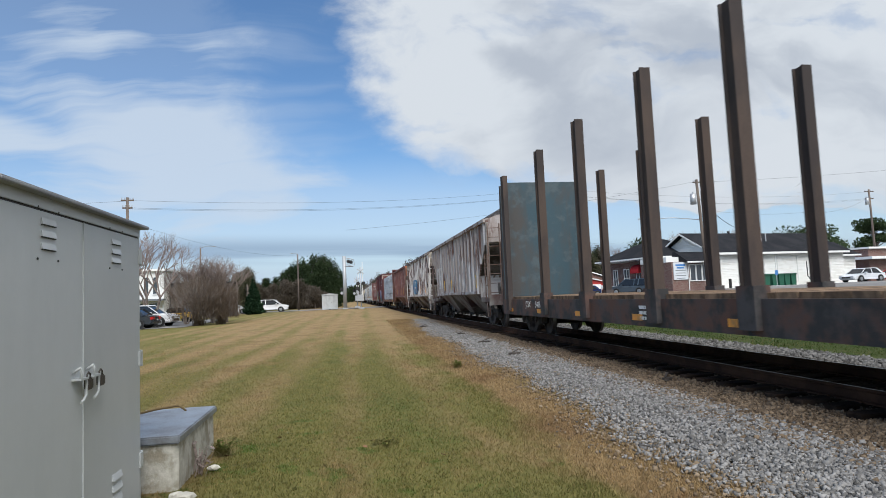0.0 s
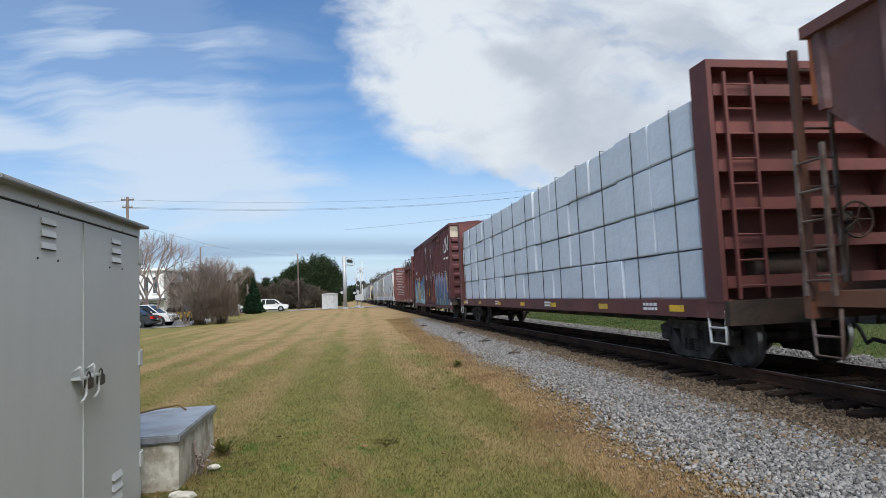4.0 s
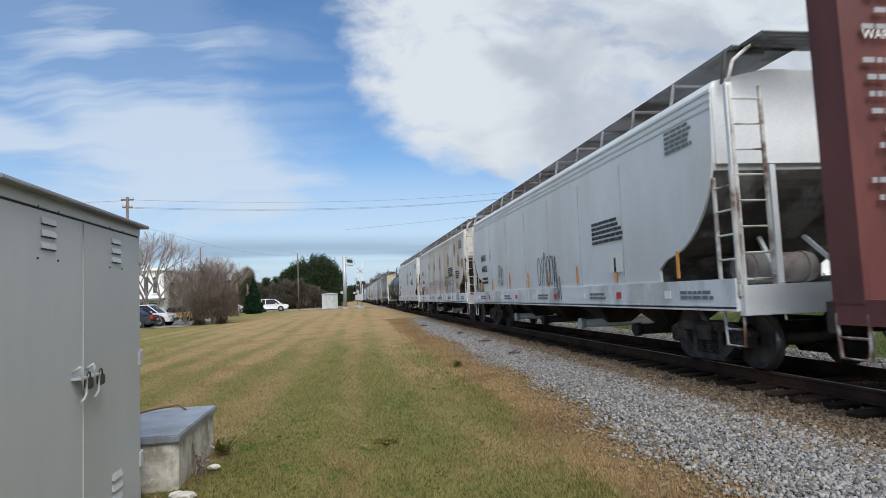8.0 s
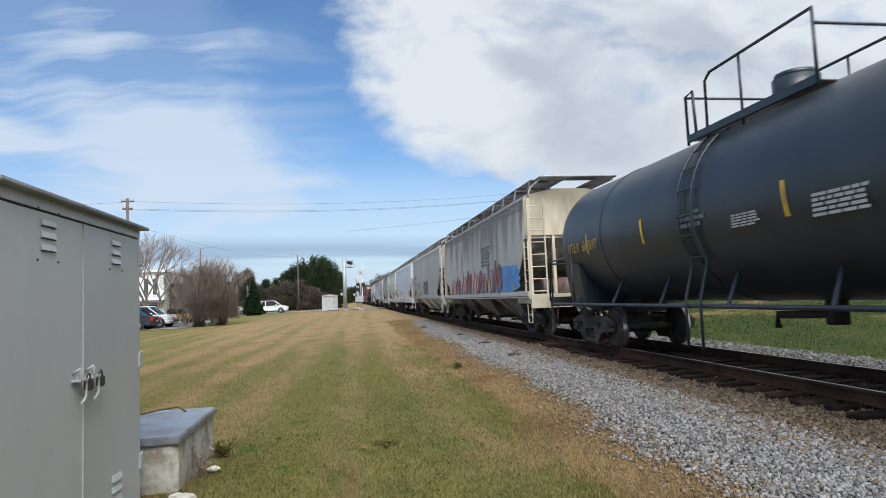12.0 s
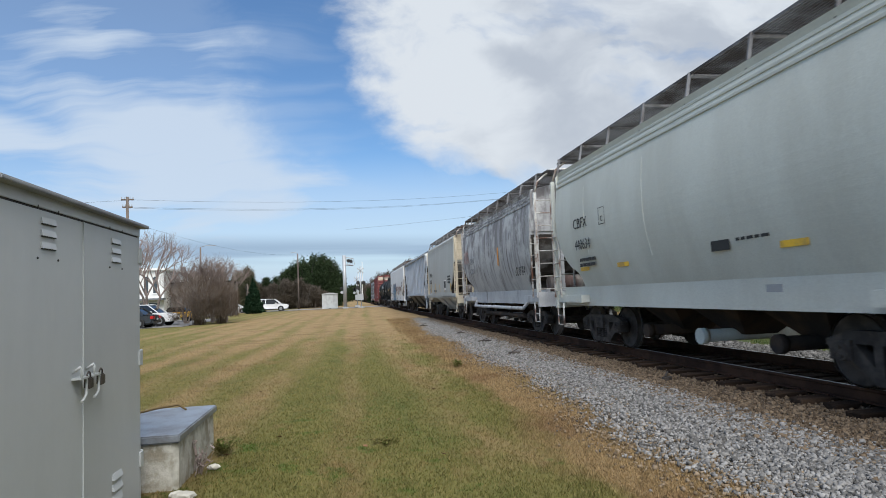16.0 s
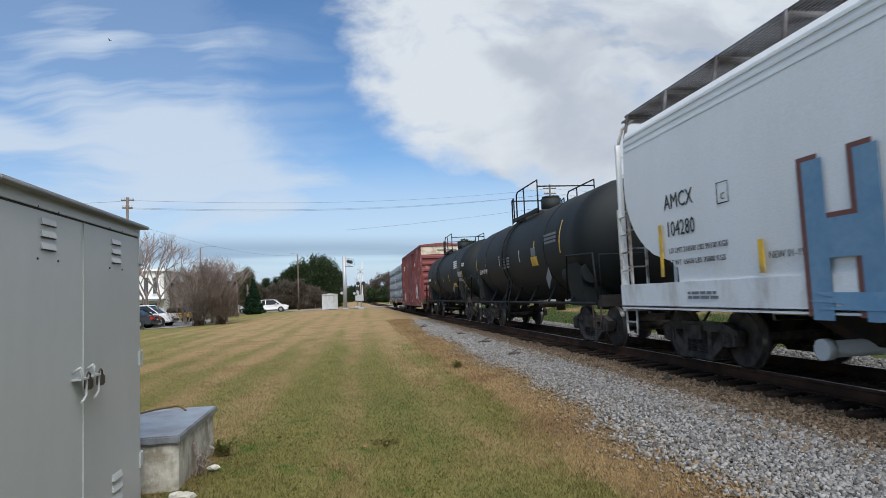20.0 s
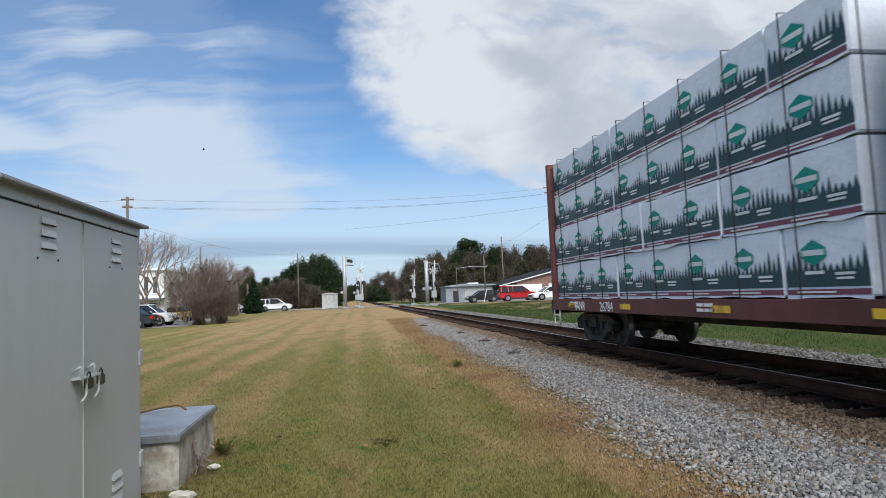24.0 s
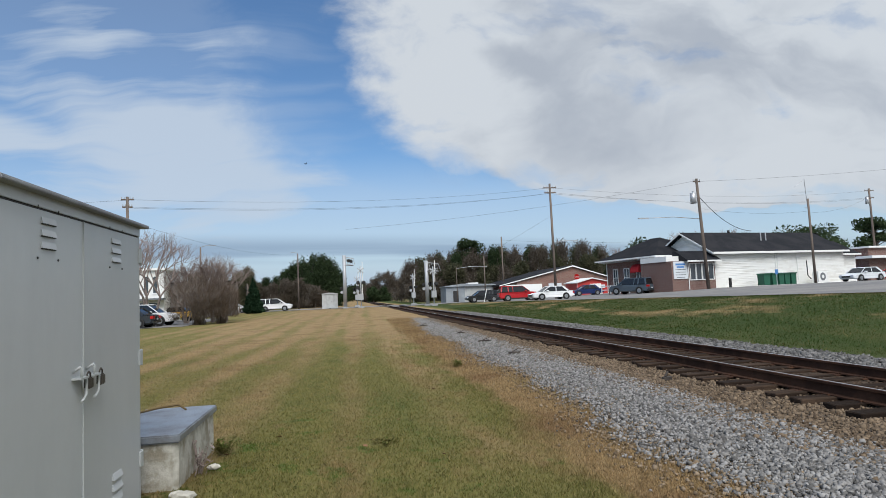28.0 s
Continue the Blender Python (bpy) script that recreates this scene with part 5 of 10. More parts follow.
def centerbeam(name, label, c0, c1, paint, posts=11, deep=0.44):
    """A lumber flat with end bulkheads and a trussed beam down its middle."""
    car, h = start_car(name, label, c0, c1)
    for sx in (-1, 1):
        bm = B()
        a, b = sorted((sx * 1.38, sx * 1.52))
        box(bm, a, b, -h + 0.1, h - 0.1, 0.82, 1.1)
        part("side_sill", bm, paint, car)
    bm = B()
    box(bm, -1.378, 1.378, -h + 0.1, h - 0.1, 0.98, 1.06)
    part("deck", bm, paint, car)
    bm = B()
    box(bm, -0.35, 0.35, -h + 0.3, h - 0.3, 0.6, 0.98)
    part("centre_sill", bm, M_dark, car)
    for i in range(14):
        y = -h + 1.4 + (2 * h - 2.8) * i / 13
        bm = B()
        prism(bm, [(-1.4, 0.98), (1.4, 0.98), (0.3, 0.7), (-0.3, 0.7)], "y", y - 0.05, y + 0.05)
        part("cross_bearer", bm, M_dark, car)
    bm = B()
    box(bm, -0.258, 0.258, -h + 0.4, h - 0.4, 4.42, 4.5)
    chord = part("top_chord", bm, paint, car)
    for sx in (-1, 1):
        bm = B()
        a, b = sorted((sx * 0.26, sx * 0.31))
        box(bm, a, b, -h + 0.4, h - 0.4, 4.3, 4.58)
        part("chord_flange", bm, paint, chord)
    n = posts
    pitch = (2 * h - 3.0) / (n - 1)
    for i in range(n):
        y = -h + 1.5 + pitch * i
        for sx in (-1, 1):
            # a wide plate that tapers upwards, folded in towards the beam
            bm = B()
            foot = [bm.verts.new(p) for p in ((sx * 0.5, y - 0.25, 1.06), (sx * 0.5, y + 0.25, 1.06), (sx * 0.42, y + 0.25, 1.06), (sx * 0.42, y - 0.25, 1.06))]
            head = [bm.verts.new(p) for p in ((sx * 0.24, y - 0.13, 4.42), (sx * 0.24, y + 0.13, 4.42), (sx * 0.18, y + 0.13, 4.42), (sx * 0.18, y - 0.13, 4.42))]
            bm.faces.new(foot)
            bm.faces.new(head[::-1])
            for j in range(4):
                bm.faces.new((foot[j], head[j], head[(j + 1) % 4], foot[(j + 1) % 4]))
            part("post", bm, paint, car)
        if i + 1 < n:
            # long braces lean towards the middle of the wagon from both ends
            y2 = y + 0.92 * pitch
            lo, hi = (y, y2) if i < n / 2 else (y2, y)
            bm = B()
            beam(bm, (0, lo, 1.15), (0, hi, 4.4), 0.13, 0.13)
            part("brace", bm, paint, car)
    for s in (-1, 1):
        y = s * (h - 0.12)
        bm = B()
        y0, y1 = sorted((y - s * (deep - 0.02), y - s * (deep - 0.1)))
        box(bm, -1.5, 1.5, y0, y1, 1.06, 4.68)
        bh = part("bulkhead", bm, paint, car)
        for sx in (-1, 1):
            bm = B()
            a, b = sorted((sx * 1.45, sx * 1.53))
            box(bm, a, b, min(y, y - s * deep), max(y, y - s * deep), 1.06, 4.6)
            part("flange", bm, paint, bh)
        bm = B()
        box(bm, -1.53, 1.53, min(y, y - s * deep), max(y, y - s * deep), 4.6, 4.72)
        part("cap", bm, paint, bh)
        for i in range(6):
            z = 1.35 + 0.58 * i
            bm = B()
            box(bm, -1.44, 1.44, min(y, y - s * (deep - 0.1)), max(y, y - s * (deep - 0.1)), z - 0.09, z + 0.09)
            part("bulkhead_rib", bm, paint, car)
        bm = B()
        box(bm, -1.52, 1.52, min(s * h, s * (h - 0.14)), max(s * h, s * (h - 0.14)), 0.72, 1.08)
        part("end_sill", bm, M_dark, car)
        ladder(car, -1.3, s * (h - 0.05), 1.1, 4.5, 0.45, "x", paint, 9, "end_ladder")
        stirrup(car, -1.5, s * (h - 0.35), M_rail_iron)
    brake_gear(car, h, M_dark, -h + 0.2)
    return car, h


def flat_marks(car, h, seed=3, x=-1.53, z=0.9):
    rng = random.Random(seed)
    for i in range(7):
        y = -h + 1.6 + (2 * h - 3) * i / 6 + rng.uniform(-0.3, 0.3)
        patch_side(car, x, y - 0.22, y + 0.22, z, z + 0.11, M_yellow, "reflector")
    for i in range(4):
        y = -h + 2.6 + (2 * h - 4) * i / 3
        bars(car, x, y, z + 0.14, 0.5, 0.16, 2, M_white, seed + i)
# ---- the wagons, in running order ----
M_dull_yellow = surf("faded yellow lettering", (0.36, 0.24, 0.06), 0.6, spread=0.2)
M_stencil_pale = surf("worn white stencil", (0.42, 0.40, 0.38), 0.6, spread=0.3)
G_maroon = spray("maroon spray", (0.2, 0.06, 0.08), second=(0.3, 0.14, 0.16))
def bloom_material():
    """A rust bloom on paint: ochre in its middle, running out to nothing at an uneven rim."""
    m = bpy.data.materials.new("ochre rust bloom")
    m.use_nodes = True
    k = Nodes(m.node_tree)
    tex = k.n("TexCoord")
    sep = k.n("SeparateXYZ")
    k.link(tex.outputs["Generated"], sep.inputs[0])
    com = k.n("CombineXYZ")
    k.put(com.inputs[0], k.math("SUBTRACT", sep.outputs[1], 0.5))
    k.put(com.inputs[1], k.math("SUBTRACT", sep.outputs[2], 0.5))
    far = k.vmath("LENGTH", com.outputs[0])
    info = k.n("ObjectInfo").outputs["Random"]
    co = k.vmath("ADD", tex.outputs["Object"], k.vmath("MULTIPLY", (7.0, 3.0, 5.0), (1, 1, 1)))
    mottle = k.noise(k.vmath("MULTIPLY", co, (1, 1.6, 0.8)), 4.0, 5.0, 0.6, 0.3)
    mottle = k.math("ADD", mottle, k.math("MULTIPLY", k.math("SUBTRACT", info, 0.5), 0.1))
    amount = k.step(k.math("SUBTRACT", mottle, k.math("MULTIPLY", far, 0.95)), 0.02, 0.42, 0.0, 0.75)
    p = k.n("BsdfPrincipled")
    k.put(p.inputs["Base Color"], k.mix(mottle, rgb(0.55, 0.42, 0.24), rgb(0.40, 0.24, 0.11)))
    p.inputs["Roughness"].default_value = 0.75
    clear = k.n("BsdfTransparent")
    mixed = k.n("MixShader")
    k.put(mixed.inputs[0], amount)
    k.link(clear.outputs[0], mixed.inputs[1])
    k.link(p.outputs[0], mixed.inputs[2])
    o = k.n("OutputMaterial")
    k.link(mixed.outputs[0], o.inputs[0])
    return m


G_bloom = bloom_material()
G_rust = surf("rust-worn paint", (0.15, 0.055, 0.03), 0.8, stain=(0.33, 0.17, 0.06), amount=0.45, size=0.25, sharp=0.2)
G_amber = surf("amber rust paint", (0.36, 0.16, 0.04), 0.75, stain=(0.16, 0.05, 0.03), amount=0.5, size=0.35, sharp=0.16, second=(0.10, 0.04, 0.035), second_amount=0.4, second_size=0.5)
G_mist = spray("pale violet spray", (0.36, 0.38, 0.45), second=(0.2, 0.2, 0.3))
P_flat = surf("weathered flat wagon", (0.06, 0.055, 0.055), 0.75, stain=(0.10, 0.05, 0.035), amount=0.5, size=0.9, second=(0.03, 0.03, 0.03), second_size=0.5)
P_stake = surf("rusty stake", (0.05, 0.042, 0.04), 0.8, stain=(0.08, 0.06, 0.05), amount=0.5, size=0.8, stretch=(1, 1, 0.3))
P_bulk = surf("teal bulkhead paint", (0.036, 0.07, 0.088), 0.7, stain=(0.06, 0.058, 0.056), amount=0.48, size=0.7, stretch=(1, 1, 0.35), sharp=0.15, second=(0.065, 0.09, 0.10), second_amount=0.25, second_size=0.5)
P_deck = surf("worn plank deck", (0.24, 0.16, 0.1), 0.9, stain=(0.1, 0.07, 0.05), amount=0.5, size=0.5, stretch=(0.3, 2, 1), vary=0.25)
P_rustgrey = surf("rust-streaked grey paint", (0.44, 0.43, 0.43), 0.7, stain=(0.11, 0.055, 0.04), amount=0.5, size=0.5, stretch=(1.3, 1.3, 0.2), sharp=0.05, runs=0.03, runs_from=2.8, second=(0.33, 0.29, 0.27), second_amount=0.5, second_size=1.6)
P_rustwhite = surf("burnt white paint", (0.62, 0.58, 0.55), 0.7, stain=(0.062, 0.04, 0.036), amount=0.72, size=0.5, stretch=(2.2, 2.2, 0.22), sharp=0.045, runs=0.17, runs_from=2.75, second=(0.42, 0.38, 0.36), second_amount=0.4, second_size=1.2)
P_redbrown = surf("patched red-brown paint", (0.19, 0.075, 0.06), 0.7, stain=(0.13, 0.065, 0.06), amount=0.5, size=1.4, stretch=(1, 1, 0.4), sharp=0.1, second=(0.25, 0.16, 0.15), second_amount=0.3, second_size=1.1)
P_rosepatch = surf("faded salmon patch paint", (0.36, 0.165, 0.13), 0.75, stain=(0.28, 0.14, 0.12), amount=0.5, size=0.8)
# orange end paint with grime, darkened for the shade below the upper end
P_orange_end = surf("grimy orange end paint with shade", (0.17, 0.07, 0.037), 0.7, stain=(0.08, 0.04, 0.03), amount=0.5, size=0.9, stretch=(1, 1, 0.4))
P_cream_end = surf("sooty cream end paint", (0.42, 0.37, 0.29), 0.7, stain=(0.13, 0.11, 0.09), amount=0.55, size=0.7, stretch=(1, 1, 0.4), sharp=0.16)
P_rib_white = surf("chipped white rib paint", (0.60, 0.57, 0.54), 0.7, stain=(0.14, 0.085, 0.07), amount=0.42, size=0.45, stretch=(1, 1, 0.4), sharp=0.07)
P_orange_top = surf("bright orange end paint", (0.5, 0.14, 0.04), 0.6, stain=(0.4, 0.11, 0.04), amount=0.35, size=0.8)
P_pale_end = surf("cream hopper end paint", (0.60, 0.53, 0.40), 0.65, stain=(0.4, 0.34, 0.25), amount=0.36, size=0.6, stretch=(1, 1, 0.4), sharp=0.16)
P_boxcar = surf("boxcar red paint", (0.10, 0.029, 0.03), 0.65, stain=(0.075, 0.025, 0.027), amount=0.5, size=1.6, stretch=(1, 1, 0.35), sharp=0.2)
P_cream = surf("faded cream paint", (0.5, 0.44, 0.35), 0.75, stain=(0.32, 0.24, 0.18), amount=0.4, size=0.5)
P_beam = surf("centre beam red paint", (0.15, 0.047, 0.04), 0.65, stain=(0.085, 0.03, 0.027), amount=0.5, size=1.0, stretch=(1, 1, 0.4), sharp=0.2)
P_white = surf("pale grey-white paint", (0.68, 0.695, 0.70), 0.55, stain=(0.58, 0.57, 0.54), amount=0.45, size=1.8, stretch=(1, 1, 0.4), sharp=0.2)
P_white_sill = surf("white sill paint", (0.70, 0.71, 0.71), 0.5, stain=(0.45, 0.43, 0.4), amount=0.35, size=0.8, stretch=(1, 1, 0.5))
P_stained = surf("ochre-stained white paint", (0.60, 0.60, 0.58), 0.55, stain=(0.50, 0.40, 0.26), amount=0.45, size=1.5, stretch=(1, 1, 0.5), sharp=0.14)
P_tank = surf("sooty blue-black tank paint", (0.017, 0.024, 0.032), 0.4, stain=(0.034, 0.043, 0.053), amount=0.5, size=1.7, stretch=(1, 2, 0.5), sharp=0.25, bump=0.06, spec=0.5)
P_tank_black = surf("black tank paint", (0.007, 0.009, 0.0095), 0.65, stain=(0.014, 0.017, 0.017), amount=0.45, size=1.4, stretch=(1, 2, 0.5), sharp=0.25, bump=0.06, spec=0.25)
P_greywhite = surf("dirty cream-white paint", (0.50, 0.48, 0.44), 0.65, stain=(0.2, 0.185, 0.175), amount=0.42, size=1.0, stretch=(1, 1.4, 0.3), sharp=0.16, runs=0.16, runs_from=3.2)
P_tcmx = surf("warm grey paint", (0.46, 0.45, 0.42), 0.65, stain=(0.33, 0.32, 0.30), amount=0.4, size=1.4, stretch=(1, 1, 0.3), sharp=0.2)
P_ae = surf("cool pale paint", (0.63, 0.68, 0.72), 0.55, stain=(0.55, 0.6, 0.64), amount=0.45, size=1.8, stretch=(1, 1, 0.4), sharp=0.25)
P_cb = surf("pale khaki grey paint", (0.62, 0.63, 0.57), 0.6, stain=(0.53, 0.53, 0.47), amount=0.45, size=1.3, stretch=(1, 1, 0.35), sharp=0.2)
P_gb = surf("washed grey paint with dark runs", (0.46, 0.46, 0.46), 0.65, stain=(0.19, 0.175, 0.175), amount=0.5, size=0.6, stretch=(1, 2.6, 0.2), sharp=0.12, runs=0.07, runs_from=2.9, second=(0.52, 0.52, 0.51), second_amount=0.4, second_size=0.7)
P_mq = surf("pale olive grey paint", (0.48, 0.49, 0.46), 0.6, stain=(0.41, 0.41, 0.38), amount=0.4, size=1.5, stretch=(1, 1, 0.4), sharp=0.2)
P_fu = surf("slate blue-grey paint", (0.38, 0.42, 0.47), 0.65, stain=(0.29, 0.32, 0.36), amount=0.45, size=1.1, stretch=(1, 1, 0.3), sharp=0.15)
P_fu_low = surf("dark slate hopper paint", (0.05, 0.062, 0.075), 0.6, stain=(0.08, 0.085, 0.09), amount=0.4, size=1.0)
P_am = surf("clean white paint", (0.78, 0.79, 0.79), 0.5, stain=(0.70, 0.70, 0.69), amount=0.35, size=2.0, stretch=(1, 1, 0.4), sharp=0.25)
P_brick_box = surf("brick red paint", (0.17, 0.04, 0.038), 0.65, stain=(0.13, 0.035, 0.035), amount=0.5, size=1.4, stretch=(1, 1, 0.3), sharp=0.2, second=(0.3, 0.2, 0.18), second_amount=0.12, second_size=0.6)
P_under = surf("grimy hopper bottoms", (0.25, 0.235, 0.215), 0.75, stain=(0.09, 0.05, 0.045), amount=0.5, size=1.0, stretch=(1, 1, 0.5))
P_wrap = surf("white lumber wrap", (0.66, 0.70, 0.75), 0.45, stain=(0.62, 0.65, 0.70), amount=0.45, size=0.4, stretch=(1, 1, 1.6), sharp=0.18, bump=0.9, relief=5, vary=0.05)
P_pine = surf("printed dark green", (0.02, 0.056, 0.066), 0.5, spread=0.2, vary=0.1)
P_maroon = surf("printed maroon", (0.17, 0.05, 0.085), 0.5, spread=0.15)
P_jade = surf("printed jade green", (0.0, 0.22, 0.17), 0.5, spread=0.1)
M_stencil_wrap = surf("printed white", (0.62, 0.64, 0.64), 0.5)
P_strap = surf("black strap", (0.02, 0.02, 0.02), 0.5)


def flat_wagon():
    car, h = start_car("bulkhead_flat_wagon", "weathered dark bulkhead flat wagon with tall rusty stakes, empty", 0.9, 21.0)
    bm = B()
    for sx in (-1, 1):
        a, b = sorted((sx * 1.4, sx * 1.56))
        box(bm, a, b, -h, h, 0.62, 1.12)
    box(bm, -1.42, 1.42, -h, h, 0.9, 1.02)
    part("frame", bm, P_flat, car)
    n = 48
    for i in range(n):
        y = -h + 0.3 + (2 * h - 0.9) * (i + 0.5) / n
        bm = B()
        d = (2 * h - 0.9) / n * 0.47
        box(bm, -1.46, 1.46, y - d, y + d, 1.02, 1.2)
        part("deck_plank", bm, P_deck, car)
    for sx, places in ((-1, (5.36, 2.43, -0.78, -3.4, -6.3, -9.2)), (1, (8.2, 5.3, 2.21, -1.04, -3.9, -6.9))):
        for y in places:
            x = sx * 1.53
            bm = B()
            prism(bm, [(x - 0.1, y - 0.13), (x + 0.1, y - 0.13), (x + 0.1, y - 0.1), (x + 0.03, y - 0.09), (x + 0.03, y + 0.09), (x + 0.1, y + 0.1), (x + 0.1, y + 0.13),
                       (x - 0.1, y + 0.13), (x - 0.1, y + 0.1), (x - 0.06, y + 0.09), (x - 0.06, y - 0.09), (x - 0.1, y - 0.1)], "z", 0.75, 5.3)
            k = part("stake", bm, P_stake, car)
            bm = B()
            prism(bm, [(x - 0.125, y - 0.19), (x + 0.125, y - 0.19), (x + 0.125, y + 0.19), (x - 0.125, y + 0.19)], "z", 0.7, 1.3)
            part("stake_pocket", bm, P_flat, k)
    for s in (-1, 1):
        y = s * (h - 0.4)
        bm = B()
        prism(bm, [(-1.56, 1.12), (1.56, 1.12), (1.56, 5.05), (1.42, 5.2), (-1.42, 5.2), (-1.56, 5.05)], "y", min(y, y + s * 0.1), max(y, y + s * 0.1))
        part("bulkhead", bm, P_bulk, car, "teal bulkhead under rust stains")
        for x in (-1.5, -0.5, 0.5, 1.5):
            bm = B()
            prism(bm, [(y + s * 0.1, 1.1), (y + s * 0.4, 1.1), (y + s * 0.2, 5.1), (y + s * 0.1, 5.1)], "x", x - 0.06, x + 0.06)
            part("bulkhead_brace", bm, P_stake, car)
        bm = B()
        x = -1.56
        box(bm, x - 0.1, x + 0.06, y - s * 0.6 - 0.15, y - s * 0.6 + 0.15, 0.75, 5.3)
        part("stake", bm, P_stake, car)
    bm = B()
    box(bm, -0.35, 0.35, -h + 0.5, h - 0.5, 0.55, 0.9)
    part("centre_sill", bm, M_dark, car)
    for i in range(6):
        y = h - 1.1 - 3.0 * i
        patch_side(car, -1.565, y - 0.2, y + 0.2, 0.72, 0.84, M_orange, "reflector")
    bars(car, -1.565, h - 4.3, 1.0, 0.5, 0.18, 2, M_white, 5)
    bars(car, -1.565, h - 10.2, 1.0, 0.5, 0.3, 3, M_white, 6)
    lettering("JTSX", 0.26, M_white, car, (-1.57, h - 2.8, 0.88), wide=0.95)
    lettering("54065", 0.26, M_white, car, (-1.57, h - 3.75, 0.88), wide=0.95)
    return car


def wagon_rust_grey():
    car, h = ribbed_hopper("covered_hopper_wagon", "grey ribbed covered hopper wagon streaked with dark rust", 23.1, 39.0, P_rustgrey, P_under, 19)
    x = -1.51
    for i, s in enumerate(("IT", "RX")):
        patch_side(car, x, h - 3.2 - 0.86 * i, h - 2.55 - 0.86 * i, 1.75, 2.95, P_white, "number_panel")
        lettering(s, 0.34, M_black, car, (x - 0.006, h - 2.6 - 0.86 * i, 2.55), wide=0.8)
    lettering("84", 0.36, M_black, car, (x - 0.006, h - 2.6, 2.12), wide=0.85)
    lettering("539", 0.36, M_black, car, (x - 0.006, h - 3.42, 2.12), wide=0.75)
    for i in range(2):
        bars(car, x - 0.006, h - 2.6 - 0.86 * i, 1.95, 0.5, 0.16, 2, M_black, 7 + i)
    for i in range(2):
        patch_side(car, x, h - 4.8 - i * 0.86, h - 4.3 - i * 0.86, 2.3, 2.5, M_grey_bar, "mark")
    for y in (h - 5.05, 0.6, -h + 2.3):
        patch_side(car, x - 0.055, y - 0.05, y + 0.05, 1.6, 2.15, M_yellow, "reflector")
    tag_line(car, x - 0.055, h - 7.3, 1.7, 1.2, 0.25, 12, G_black, 0.02, 4)


def wagon_burnt_white():
    car, h = ribbed_hopper("covered_hopper_wagon", "white ribbed covered hopper wagon with burnt dark streaks and blue graffiti", 40.3, 56.1, P_rustwhite, P_under, 17, iron=P_rib_white, end_top=P_cream_end, post_paint=P_rib_white)
    x = -1.57
    blob(car, x, h - 8.6, h - 5.6, 1.5, 2.7, G_teal, 21, label="teal sprayed shape", bumps=7, rough=0.03)
    brush(car, x - 0.005, [[(h - 6.4, 1.6), (h - 6.9, 2.5), (h - 7.6, 2.3), (h - 7.8, 1.7)], [(h - 6.9, 2.0), (h - 7.3, 2.1), (h - 7.5, 1.8)]], 0.14, G_white)
    brush(car, x, [[(h - 9.0, 2.2), (h - 9.7, 2.2), (h - 9.5, 1.75), (h - 9.1, 2.15)], [(h - 9.3, 2.1), (h - 9.4, 1.95)]], 0.05, G_black)
    for y in (h - 7.6, h - 10.6, -h + 2.2):
        patch_side(car, x - 0.012, y - 0.05, y + 0.05, 1.55, 2.1, M_orange, "reflector")
    y = -h + 0.36
    for i, s in enumerate(("069L", "RO", "HTM")):
        lettering(s, 0.3, G_black, car, (-1.3 + 0.12 * i, y, 3.72 - 0.3 * i), facing="-y", name="graffiti")


def wagon_red_brown():
    car, h = ribbed_hopper("covered_hopper_wagon", "patched red-brown ribbed covered hopper wagon with orange end", 57.3, 72.6, P_redbrown, P_redbrown, 17, P_orange_end, end_top=P_orange_top)
    x = -1.505
    rng = random.Random(4)
    n = 16
    for i in range(n):
        y = -(h - 0.55) + 2 * (h - 0.55) * (i + 0.5) / n
        w = (h - 0.55) / n - 0.1
        t = i / n
        if t < 0.55:
            z0 = rng.choice((2.2, 2.5, 2.9)) if t > 0.1 else 2.9
            if abs(y) < h - 2:
                patch_side(car, x, y - w, y + w, z0, 4.0 if t < 0.45 else 3.5, P_rosepatch, "paint_patch", "faded salmon patch")
        elif rng.random() < 0.8 and abs(y) < h - 2:
            patch_side(car, x, y - w, y + w, 2.3, 2.3 + rng.choice((0.35, 0.6, 0.2)), P_rosepatch, "paint_patch", "faded salmon patch")
    for i, s in enumerate(("IF", "RX")):
        patch_side(car, x - 0.004, h - 3.1 - 0.9 * i, h - 2.45 - 0.9 * i, 1.95, 2.75, P_rosepatch, "number_panel")
        lettering(s, 0.32, M_white, car, (x - 0.012, h - 2.55 - 0.9 * i, 2.42), wide=0.9)
    lettering("21", 0.3, M_white, car, (x - 0.012, h - 2.55, 2.05))
    lettering("520", 0.3, M_white, car, (x - 0.012, h - 3.4, 2.05), wide=0.9)
    for y in (h - 5.2, -h + 5.1, -h + 2.3):
        patch_side(car, x - 0.06, y - 0.05, y + 0.05, 1.6, 2.2, M_yellow, "reflector")


